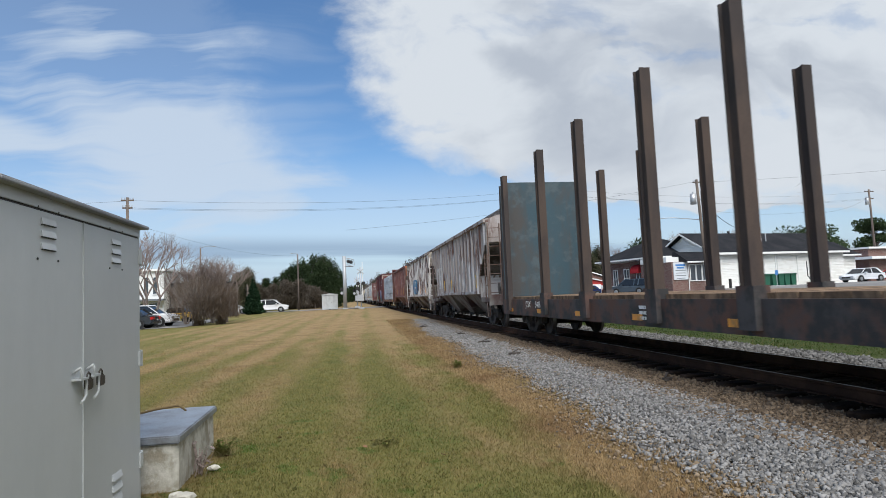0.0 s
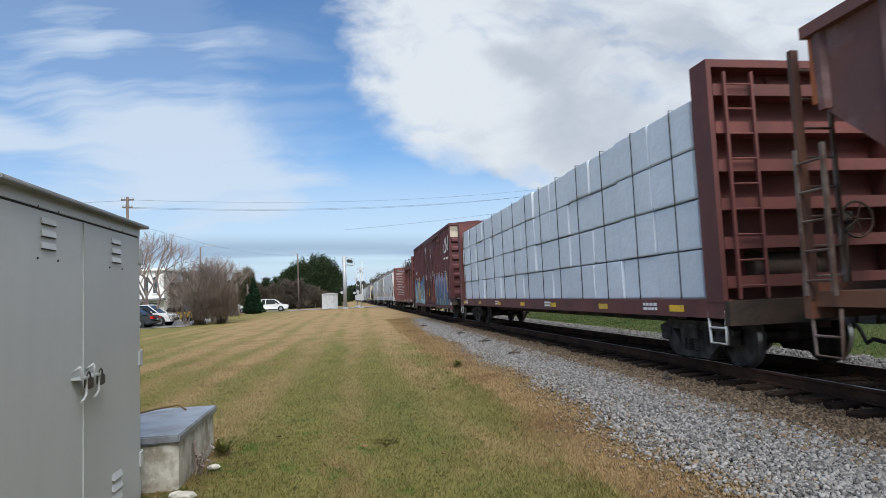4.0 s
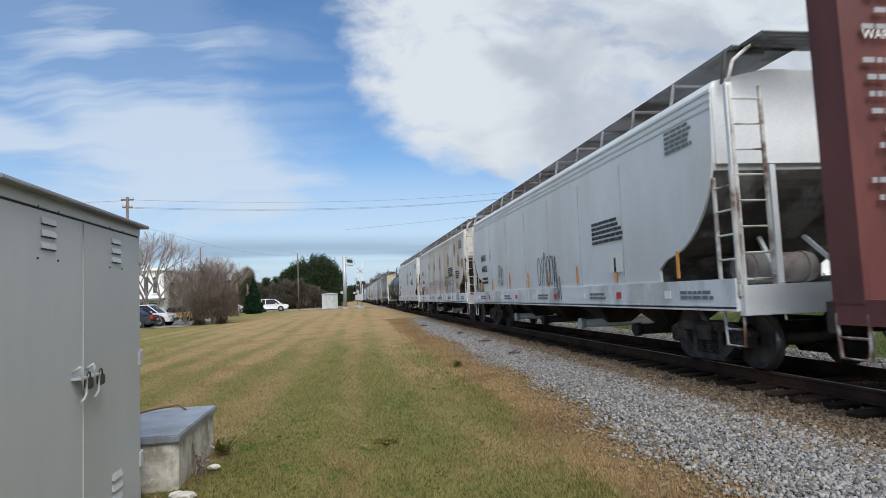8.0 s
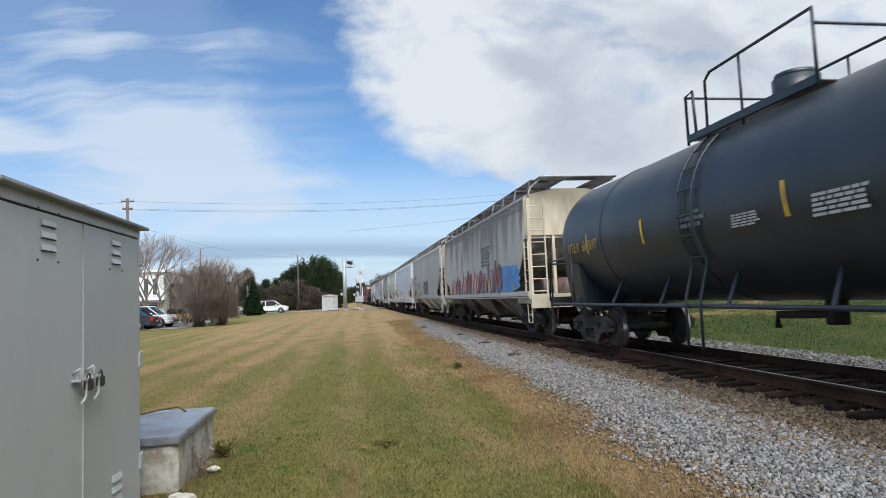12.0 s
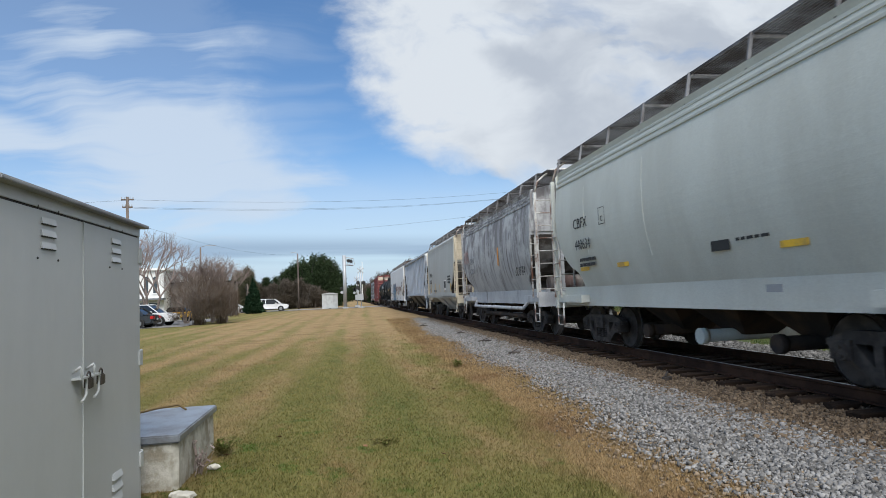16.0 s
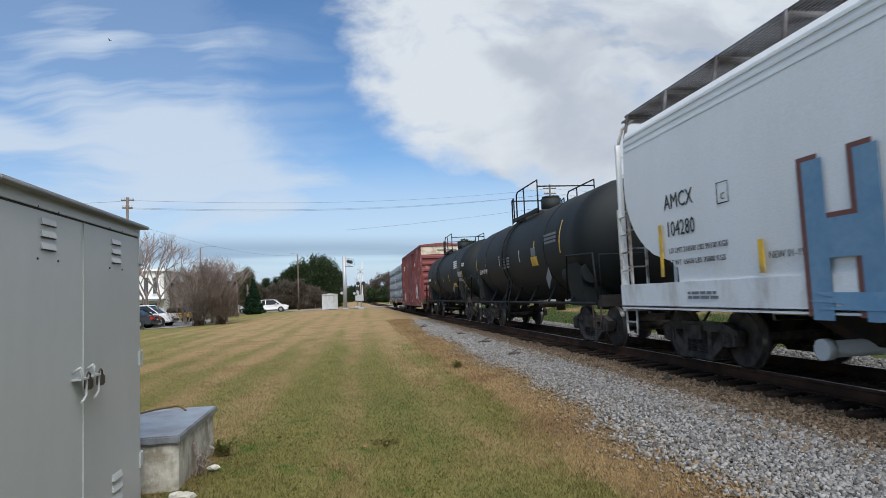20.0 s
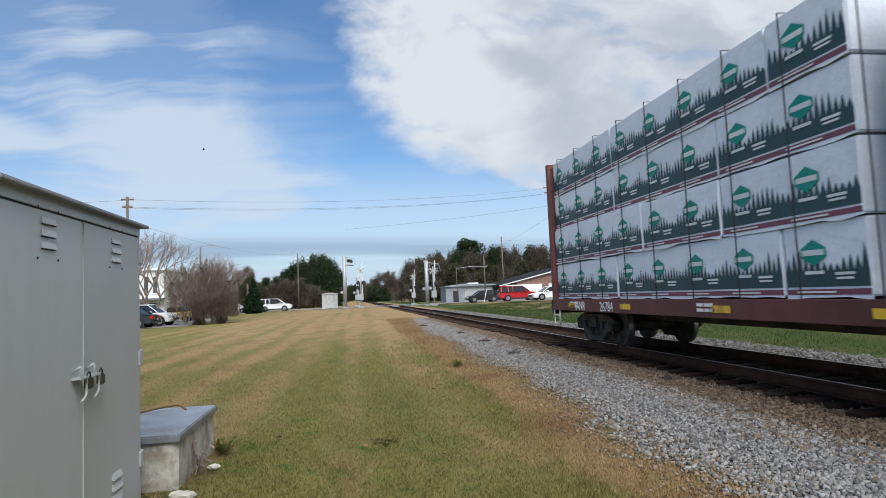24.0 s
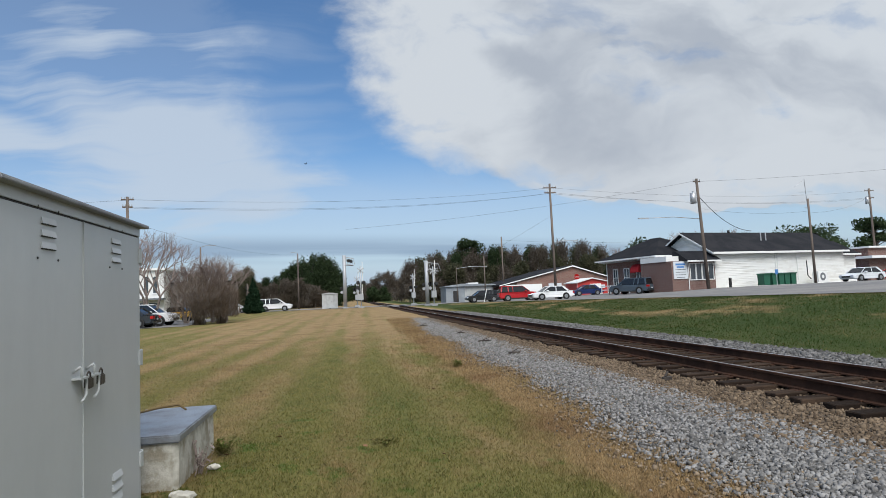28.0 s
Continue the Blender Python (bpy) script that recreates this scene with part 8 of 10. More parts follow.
def relay_cabinet():
    """A steel two-door equipment case; its doors face the track."""
    x, y0, y1, top = -1.8, 3.44, 5.70, 2.345
    c = thing("equipment_cabinet", "grey painted steel two-door trackside equipment cabinet", "cabinet", (x, 4.56, 0))
    bm = B()
    box(bm, -0.95, -0.03, y0 - 4.56, y1 - 4.56, -0.05, top - 0.08)
    part("body", bm, M_cab, c)
    bm = B()
    prism(bm, [(-1.02, top - 0.03), (0.07, top - 0.03), (0.07, top - 0.008), (0.062, top), (-1.02, top + 0.06)], "y", y0 - 4.56 - 0.05, y1 - 4.56 + 0.05)
    bmesh.ops.bevel(bm, geom=bm.edges[:], offset=0.005, segments=2, affect="EDGES")
    part("roof", bm, M_cab_roof, c)
    bm = B()
    box(bm, -0.03, 0.004, y0 - 4.56, y1 - 4.56, top - 0.1, top - 0.03)
    part("frieze", bm, M_cab, c)
    bm = B()
    box(bm, -0.03, -0.006, y0 - 4.56 + 0.03, y1 - 4.56 - 0.04, top - 0.114, top - 0.1)
    part("door_gap", bm, M_signal_black, c)
    seam = 4.545 - 4.56
    for k, (a, b) in enumerate(((y0 - 4.56 + 0.02, seam - 0.004), (seam + 0.004, y1 - 4.56 - 0.035))):
        bm = B()
        box(bm, -0.03, 0.0, a, b, 0.02, top - 0.114)
        bmesh.ops.bevel(bm, geom=bm.edges[:], offset=0.004, segments=1, affect="EDGES")
        d = part("door", bm, M_cab, c)
        ym = (a + b) / 2 if k == 0 else (a + b) / 2 + 0.12
        ym = (4.04 - 4.56) if k == 0 else (5.145 - 4.56)
        w = 0.09
        for z in ((2.17, 2.095, 2.02) if k == 0 else (2.15, 2.075, 2.005)):
            bm = B()
            prism(bm, [(0.0, z - 0.018), (0.014, z - 0.018), (0.004, z + 0.02), (0.0, z + 0.02)], "y", ym - w, ym + w)
            part("louvre", bm, M_cab, d)
            # black bar for the dark slot and the shadow under the louvre
            bm = B()
            box(bm, 0.0, 0.011, ym - w + 0.004, ym + w - 0.004, z - 0.024, z - 0.018)
            part("louvre_slot", bm, M_signal_black, d)
        for z in (0.35, 0.27, 0.19) if k else ():
            bm = B()
            prism(bm, [(0.0, z - 0.022), (0.02, z - 0.022), (0.004, z + 0.022), (0.0, z + 0.022)], "y", ym - w, ym + w)
            part("louvre", bm, M_cab, d)
        for dy, dz in ((-0.13, 2.25), (0.13, 2.25), (-0.13, 1.94), (0.13, 1.94)):
            bm = B()
            tube(bm, (0, ym + dy, dz), (0.006, ym + dy, dz), 0.007, seg=8)
            part("screw", bm, M_signal_black, d)
        yh = seam - 0.16 if k == 0 else seam + 0.045
        bm = B()
        pipe(bm, [(0.0, yh, 1.215), (0.05, yh, 1.25), (0.055, yh, 1.235), (0.05, yh, 1.17), (0.05, yh + 0.09, 1.165), (0.05, yh + 0.085, 1.06), (0.045, yh + 0.06, 1.03), (0.045, yh + 0.02, 1.02)], 0.009, seg=8)
        box(bm, 0.0, 0.06, yh - 0.02, yh + 0.1, 1.165, 1.178)
        part("handle", bm, M_cab_edge, d, "pale steel swing handle")
        bm = B()
        box(bm, 0.03, 0.065, yh + 0.09, yh + 0.17, 1.09, 1.165)
        bmesh.ops.bevel(bm, geom=bm.edges[:], offset=0.008, segments=2, affect="EDGES")
        pipe(bm, [(0.047, yh + 0.105, 1.16), (0.047, yh + 0.105, 1.19), (0.047, yh + 0.13, 1.205), (0.047, yh + 0.155, 1.19), (0.047, yh + 0.155, 1.16)], 0.006)
        part("padlock", bm, M_lock, d, "weathered dark padlock")
    bm = B()
    box(bm, 0.0, 0.008, seam - 0.009, seam + 0.009, 0.02, top - 0.114)
    part("seam_strip", bm, M_cab_edge, c, "pale worn strip over the door seam")
    bm = B()
    box(bm, -0.05, -0.002, y1 - 4.56 - 0.032, y1 - 4.56 + 0.004, 0.0, top - 0.1)
    part("edge_strip", bm, M_cab_edge, c)
    for z in (0.33, 1.19, 2.07):
        bm = B()
        box(bm, -0.03, 0.014, y1 - 4.56 - 0.04, y1 - 4.56 + 0.03, z - 0.06, z + 0.06)
        tube(bm, (0.0, y1 - 4.56 + 0.03, z - 0.07), (0.0, y1 - 4.56 + 0.03, z + 0.07), 0.012)
        part("hinge", bm, M_cab_edge, c)
        bm = B()
        box(bm, -0.02, 0.014, y0 - 4.56 - 0.02, y0 - 4.56 + 0.05, z - 0.06, z + 0.06)
        part("hinge", bm, M_cab_edge, c)


def battery_box():
    c = thing("concrete_vault", "weathered concrete battery vault with a blue-grey metal lid", "utility box", (-1.9, 6.65, 0))
    bm = B()
    prism(bm, [(-0.36, -0.74), (0.30, -0.74), (0.345, -0.70), (0.345, 0.74), (-0.36, 0.74)], "z", -0.06, 0.44)
    part("vault", bm, M_concrete, c)
    bm = B()
    box(bm, -0.4, 0.375, -0.775, 0.79, 0.40, 0.475)
    bmesh.ops.bevel(bm, geom=bm.edges[:], offset=0.012, segments=2, affect="EDGES")
    part("lid", bm, M_lid, c, "stained blue-grey metal lid")
    bm = B()
    pipe(bm, [(-0.42, 0.3, 0.5), (-0.2, 0.5, 0.52), (0.0, 0.62, 0.53), (0.1, 0.55, 0.48)], 0.012)
    part("cable", bm, M_straw, c, "loose pale cable end")


def rubble():
    rng = random.Random(8)
    for x, y, s in ((-1.42, 5.55, 0.07), (-1.5, 5.66, 0.05), (-1.37, 6.5, 0.045)):
        bm = B()
        bmesh.ops.create_icosphere(bm, subdivisions=2, radius=s)
        for v in bm.verts:
            v.co = Vector((v.co.x * 1.5, v.co.y, v.co.z * 0.7)) * rng.uniform(0.8, 1.1)
        solo("stone", bm, M_concrete, "pale broken concrete lump in the grass", "stone", (x, y, s * 0.3))
    for x, y in ((-0.85, 7.6), (0.13, 6.8), (-1.32, 6.9), (-0.3, 9.2), (0.6, 8.1), (1.4, 10.5), (-1.6, 11.5), (0.9, 6.2)):
        bm = B()
        prism(bm, [(-0.03, 0), (-0.01, 0.02), (0.03, 0.01), (0.035, -0.012), (0.0, -0.022)], "z", 0.0, 0.003)
        o = solo("fallen_leaf", bm, M_leaf_dead, "curled brown fallen leaf on the lawn", "leaf", (x, y, 0.03), rng.uniform(0, 360), "fallen leaves")
        o.rotation_euler[0] = 0.5
    for x, y, l in ((4.31, 19.4, 0.42), (4.13, 15.2, 0.3), (3.75, 31.0, 0.4), (4.4, 24.0, 0.3), (5.2, 9.6, 0.2)):
        bm = B()
        prism(bm, [(-l / 2, -0.04), (-l * 0.2, -0.07), (l * 0.3, -0.05), (l / 2, 0.0), (l * 0.35, 0.05), (-l * 0.1, 0.06), (-l * 0.4, 0.03)], "z", 0.0, 0.05)
        beam(bm, (-l * 0.2, 0, 0.05), (l * 0.3, 0.05, 0.12), 0.03, 0.02)
        solo("tie_fragment", bm, M_truck, "dark splintered sleeper fragment on the ballast edge", "wood fragment", (x, y, ground_z(x, y) + 0.05), rng.uniform(-30, 30))


def weeds(at, n, tall, seed, material, label, name="weed"):
    rng = random.Random(seed)
    bm = B()
    for _ in range(n):
        a, r = rng.uniform(0, 6.28), rng.uniform(0, 0.12)
        p = Vector((r * math.cos(a), r * math.sin(a), 0))
        q = p + Vector((rng.uniform(-0.1, 0.1), rng.uniform(-0.1, 0.1), rng.uniform(0.4, 1.0) * tall))
        beam(bm, p, q, 0.006, 0.003)
        for _ in range(3):
            t = p.lerp(q, rng.uniform(0.3, 1))
            beam(bm, t, t + Vector((rng.uniform(-0.05, 0.05), rng.uniform(-0.05, 0.05), 0.02)), 0.02, 0.004)
    solo(name, bm, material, label, "weed", at)


# ---- vehicles ----
def vehicle(name, label, at, turn, paint, long=4.6, wide=1.8, high=1.45, kind="sedan", group="parked cars"):
    """A car with its nose along +x before it is turned."""
    c = thing(name, label, "car", (at[0], at[1], ground_z(at[0], at[1]) + 0.012 if len(at) < 3 else at[2]), turn, group)
    l, w = long / 2, wide / 2
    wb = long * 0.29
    r = 0.33 if kind == "sedan" else 0.37
    belt = high * (0.62 if kind == "sedan" else 0.6)
    low = 0.24
    if kind == "sedan":
        lower = [(-l, 0.45), (-l + 0.04, belt - 0.04), (-l + 0.5, belt + 0.03), (l - 1.35, belt), (l - 0.35, belt - 0.16), (l, belt - 0.36), (l, 0.4), (l - 0.15, low), (-l + 0.2, low)]
        roof = [(-l + 0.55, belt), (-l + 1.25, high - 0.03), (-l + 1.75, high), (l - 2.0, high - 0.02), (l - 1.15, belt)]
    else:
        lower = [(-l, 0.5), (-l + 0.03, belt), (l - 1.25, belt), (l - 0.3, belt - 0.1), (l, belt - 0.3), (l, 0.45), (l - 0.15, low + 0.06), (-l + 0.15, low + 0.06)]
        roof = [(-l + 0.06, belt), (-l + 0.3, high - 0.05), (-l + 0.7, high), (l - 2.0, high - 0.02), (l - 1.1, belt)]
    bm = B()
    prism(bm, lower, "y", -w, w)
    for v in bm.verts:
        if abs(v.co.x) > l - 0.3:
            v.co.y *= 0.9
        if v.co.z > belt - 0.1:
            v.co.y *= 0.96
    bmesh.ops.bevel(bm, geom=bm.edges[:], offset=0.09, segments=3, affect="EDGES")
    part("body", bm, paint, c)
    def inset(z):
        return w * 0.93 * (1 - 0.2 * max(0, z - belt) / (high - belt))

    # dark glasshouse, then the painted roof and pillars over it
    glass_line = [(roof[0][0] + 0.03, belt - 0.03)] + [(px + (0.03 if i < 2 else -0.03 if i > 2 else 0), pz - 0.035) for i, (px, pz) in enumerate(roof[1:4])] + [(roof[4][0] - 0.03, belt - 0.03)]
    bm = B()
    prism(bm, glass_line, "y", -1, 1)
    for v in bm.verts:
        v.co.y *= inset(v.co.z)
    bmesh.ops.bevel(bm, geom=bm.edges[:], offset=0.03, segments=2, affect="EDGES")
    part("glasshouse", bm, M_glass_car, c)
    bm = B()
    prism(bm, [(roof[1][0] - 0.04, high - 0.1), (roof[1][0] + 0.02, high - 0.02), (roof[2][0], high + 0.01), (roof[3][0], high - 0.01), (roof[3][0] + 0.12, high - 0.09)], "y", -inset(high) * 1.03, inset(high) * 1.03)
    bmesh.ops.bevel(bm, geom=bm.edges[:], offset=0.03, segments=2, affect="EDGES")
    part("roof", bm, paint, c)
    mid = (roof[1][0] + roof[3][0]) / 2
    posts = [((roof[4][0], belt), (roof[3][0] + 0.03, high - 0.06), 0.06), ((mid + 0.1, belt), (mid + 0.06, high - 0.06), 0.07),
             ((roof[0][0] + 0.16, belt), (roof[1][0] + 0.04, high - 0.06), 0.2 if kind == "sedan" else 0.16)]
    if kind != "sedan":
        posts.append(((roof[0][0] + 1.05, belt), (roof[1][0] + 0.8, high - 0.06), 0.1))
    for s in (-1, 1):
        for (xa, za), (xb, zb), t in posts:
            bm = B()
            beam(bm, (xa, s * inset(za), za), (xb, s * inset(zb), zb), t, 0.03, up=(0, s, 0))
            part("pillar", bm, paint, c)
        for sx in (-wb, wb):
            bm = B()
            tube(bm, (sx, s * (w - 0.06), r), (sx, s * (w + 0.004), r), r + 0.055, seg=24)
            part("wheel_arch", bm, M_signal_black, c)
        bm = B()
        box(bm, -wb + r + 0.1, wb - r - 0.1, min(s * (w - 0.05), s * (w + 0.012)), max(s * (w - 0.05), s * (w + 0.012)), low + 0.02, low + 0.13)
        part("door_sill", bm, M_signal_black if kind != "sedan" else paint, c)
        for fx in (-0.55, 0.45):
            bm = B()
            box(bm, mid + fx, mid + fx + 0.16, min(s * (w * 0.97), s * (w + 0.015)), max(s * (w * 0.97), s * (w + 0.015)), belt - 0.13, belt - 0.09)
            part("door_handle", bm, paint, c)
    for sx in (-wb, wb):
        for s in (-1, 1):
            bm = B()
            tube(bm, (0, -0.1, 0), (0, 0.1, 0), r, seg=24)
            t = part("wheel", bm, M_tyre, c, at=(sx, s * (w - 0.09), r))
            bm = B()
            tube(bm, (0, s * 0.09, 0), (0, s * 0.108, 0), r * 0.66, r * 0.6, seg=20)
            for i in range(5):
                a = 2 * math.pi * i / 5
                beam(bm, (0, s * 0.112, 0), (r * 0.58 * math.cos(a), s * 0.112, r * 0.58 * math.sin(a)), 0.06, 0.02, up=(0, 1, 0))
            part("rim", bm, M_rim, t)
    for s in (-1, 1):
        bm = B()
        box(bm, l - 0.3, l - 0.02, min(s * w * 0.5, s * w * 0.86), max(s * w * 0.5, s * w * 0.86), belt - 0.36, belt - 0.22)
        part("headlight", bm, M_lamp_clear, c)
        bm = B()
        box(bm, -l - 0.01, -l + 0.2, min(s * w * 0.5, s * w * 0.9), max(s * w * 0.5, s * w * 0.9), belt - 0.28, belt - 0.08)
        part("tail_light", bm, M_lamp_red, c)
        bm = B()
        box(bm, l - 1.75, l - 1.55, min(s * w * 0.95, s * (w + 0.15)), max(s * w * 0.95, s * (w + 0.15)), belt + 0.02, belt + 0.14)
        part("wing_mirror", bm, paint, c)
    bm = B()
    box(bm, -l - 0.03, -l + 0.1, -w * 0.85, w * 0.85, 0.35, 0.5)
    part("rear_bumper", bm, M_signal_black if kind != "sedan" else paint, c)
    bm = B()
    box(bm, l - 0.1, l + 0.02, -w * 0.5, w * 0.5, 0.42, 0.6)
    part("grille", bm, M_signal_black, c)
    bm = B()
    box(bm, -l - 0.036, -l - 0.03, -0.15, 0.15, 0.56, 0.68)
    part("plate", bm, M_sign, c)
    return c


def car_paint(name, col):
    return surf(name, col, 0.25, spread=0.02, bump=0.0, spec=0.6)


C_white, C_silver, C_red, C_black, C_blue, C_slate = (car_paint("%s car paint" % n, c) for n, c in (
    ("white", (0.72, 0.72, 0.72)), ("silver-white", (0.62, 0.64, 0.66)), ("red", (0.38, 0.012, 0.015)), ("black", (0.02, 0.022, 0.025)), ("navy", (0.02, 0.035, 0.11)), ("slate", (0.06, 0.08, 0.10))))

WHITE_SUV = vehicle("suv", "white sport utility car waiting on the crossing road", (-10.7, 94.0), 0, C_white, 4.85, 1.95, 1.85, "suv", "")
vehicle("suv", "white sport utility car parked in the lot", (-15.9, 52.0), -6, C_white, 4.7, 1.9, 1.72, "suv")
vehicle("car", "black car with red tail light in the parking lot", (-16.6, 49.2), 176, C_black, 4.7, 1.85, 1.5, "sedan")
vehicle("car", "pale silver car behind the conifer", (-16.4, 93.0), 0, C_silver, 4.4, 1.8, 1.45, "sedan")
vehicle("pickup_suv", "red sport utility vehicle at the roadside", (20.8, 73.5), 180 + 175, C_red, 4.9, 1.9, 1.85, "suv")
vehicle("sedan", "white sedan parked at the top of the bank", (21.8, 64.0), 184, C_white, 4.8, 1.8, 1.45, "sedan")
vehicle("car", "black hatchback car at the roadside", (18.4, 83.0), 182, C_black, 4.8, 1.85, 1.6, "suv")
vehicle("sedan", "navy blue sedan by the red shop", (32.5, 80.5), 178, C_blue, 4.5, 1.8, 1.45, "sedan")
vehicle("suv", "dark slate sport utility car seen from its rear quarter", (30.6, 62.8), 125, C_slate, 4.7, 1.9, 1.72, "suv")
vehicle("sedan", "silver-white sedan beside the white house", (54.0, 57.2), 190, C_silver, 4.9, 1.85, 1.45, "sedan")
vehicle("car", "red car behind the silver sedan", (62.8, 62.0), 180, C_red, 4.5, 1.8, 1.4, "sedan")


# ---- poles, wires and signals ----
def utility_pole(name, label, x, y, z0, z1, r=0.15, lean=0.0, arms=(), transformer=False, lamp=None, group="utility poles"):
    c = thing(name, label, "utility pole", (x, y, z0), group=group)
    h = z1 - z0
    bm = B()
    tube(bm, (0, 0, -0.2), (lean, 0, h), r, r * 0.7, seg=12)
    part("shaft", bm, M_pole, c)
    for za, span in arms:
        bm = B()
        box(bm, lean - span / 2, lean + span / 2, -0.06, 0.06, h - za - 0.06, h - za + 0.06)
        a = part("crossarm", bm, M_pole, c)
        for t in (-0.45, -0.2, 0.2, 0.45):
            bm = B()
            tube(bm, (lean + span * t, 0, h - za + 0.06), (lean + span * t, 0, h - za + 0.24), 0.045, 0.03)
            part("insulator", bm, M_silver, a)
    if transformer:
        bm = B()
        tube(bm, (lean - 0.5, 0, h - 2.6), (lean - 0.5, 0, h - 1.5), 0.3, seg=16)
        tube(bm, (lean - 0.5, 0, h - 1.5), (lean - 0.5, 0, h - 1.3), 0.08)
        box(bm, lean - 0.5, lean, -0.05, 0.05, h - 2.0, h - 1.9)
        part("transformer", bm, M_galv, c, "grey transformer can")
    if lamp:
        za, out = lamp
        bm = B()
        pipe(bm, [(lean, 0, h - za), (lean + out * 0.5, 0, h - za + 0.25), (lean + out, 0, h - za + 0.2)], 0.04)
        box(bm, min(lean + out, lean + out * 1.2), max(lean + out, lean + out * 1.2), -0.12, 0.12, h - za + 0.12, h - za + 0.24)
        part("lamp_arm", bm, M_galv, c)
    return c


def wire(p, q, sag=0.6, r=0.009, label="thin sagging overhead wire", name="overhead_wire"):
    p, q = Vector(p), Vector(q)
    bm = B()
    pts = []
    for i in range(13):
        t = i / 12
        v = p.lerp(q, t)
        v.z -= 4 * sag * t * (1 - t)
        pts.append(v)
    pipe(bm, pts, r, seg=5)
    solo(name, bm, M_wire, label, "wire", group="overhead wires")


utility_pole("utility_pole", "tall weathered pole with crossarm behind the parked cars", 24.5, 70.0, 0.6, 14.4, 0.17, -0.05, ((0.5, 1.6), (1.1, 1.4)), lamp=(7.2, 2.6))
utility_pole("utility_pole", "leaning pole with grey transformer before the brick depot", 36.7, 58.0, 0.85, 12.5, 0.19, -0.5, ((0.3, 0.8),), True, lamp=(4.2, -5.6))
utility_pole("utility_pole", "slim bare pole beside the white house", 51.6, 61.0, 1.0, 10.6, 0.15, -0.1)
utility_pole("utility_pole", "far pole with crossarm and transformers", 87.8, 90.0, 1.0, 16.4, 0.2, -0.1, ((0.4, 1.8), (1.6, 1.6)), True)
utility_pole("utility_pole", "bare pole with hanging cable loops by the road", 27.2, 105.0, 0.4, 11.4, 0.16)
utility_pole("utility_pole", "short pole behind the black car", 21.8, 96.0, 0.3, 7.6, 0.12)
utility_pole("street_lamp", "thin roadside pole with a lamp arm", 17.4, 97.0, 0.3, 6.0, 0.08, lamp=(0.3, 4.2))
utility_pole("street_lamp", "tall roadside pole with a lamp arm at its top", -8.0, 103.0, 0.2, 9.4, 0.14, lamp=(0.0, -0.9))
utility_pole("utility_pole", "pole with crossarm far behind the cabinet", -18.3, 55.0, 0.0, 11.1, 0.15, 0.0, ((0.25, 1.0), (0.9, 0.8)))
utility_pole("street_lamp", "pole with a lamp arm behind the bare shrubs", -19.2, 85.0, 0.2, 9.3, 0.13, lamp=(0.0, 1.6))
utility_pole("short_post", "pale leaning wooden post beside the conifer", -12.8, 85.0, 0.2, 4.2, 0.16, -0.5, group="")

wire((-18.3, 55, 10.85), (24.4, 70, 13.9), 0.8)
wire((-18.0, 55, 10.2), (24.2, 70, 13.2), 0.8)
wire((-18.6, 55, 10.15), (24.7, 70, 13.25), 0.9)
wire((24.4, 70, 13.9), (87.8, 90, 16.0), 1.0)
wire((24.2, 70, 13.2), (87.4, 90, 14.8), 1.0)
wire((24.7, 70, 13.3), (88.2, 90, 14.7), 1.1)
wire((-18.3, 55, 9.0), (-8.0, 103, 9.2), 0.9)
wire((-60, 45, 9.5), (-18.3, 55, 10.8), 0.6)
wire((36.2, 58, 12.2), (95, 40, 16), 1.4)
wire((36.2, 58, 10.8), (47.8, 66.0, 7.6), 0.9, 0.03)
wire((0, 62, 8.6), (36.2, 58, 12.3), 0.5)
wire((51.5, 61, 9.0), (87.8, 90, 15.2), 0.7)
wire((36.2, 58, 9.4), (51.5, 61, 9.2), 0.4)
wire((27.1, 105, 10.8), (60, 100, 9.5), 0.5)
wire((24.4, 70, 10.5), (17.5, 97, 5.8), 0.3)


def antenna():
    c = thing("tv_antenna", "thin antenna mast with cross rods strapped to a pole", "antenna", (51.62, 61.15, 8.0))
    bm = B()
    tube(bm, (0, 0, 0), (-0.25, 0, 4.9), 0.04)
    part("mast", bm, M_galv, c)
    for z, w, s in ((4.8, 1.3, -1), (3.4, 1.8, 0), (1.6, 0.5, 0)):
        bm = B()
        tube(bm, (-0.25 - w * (0.5 if s == 0 else 1), 0, z - (0.8 if s else 0)), (-0.25 + (w * 0.5 if s == 0 else 0), 0, z), 0.025)
        part("rod", bm, M_galv, c)


antenna()


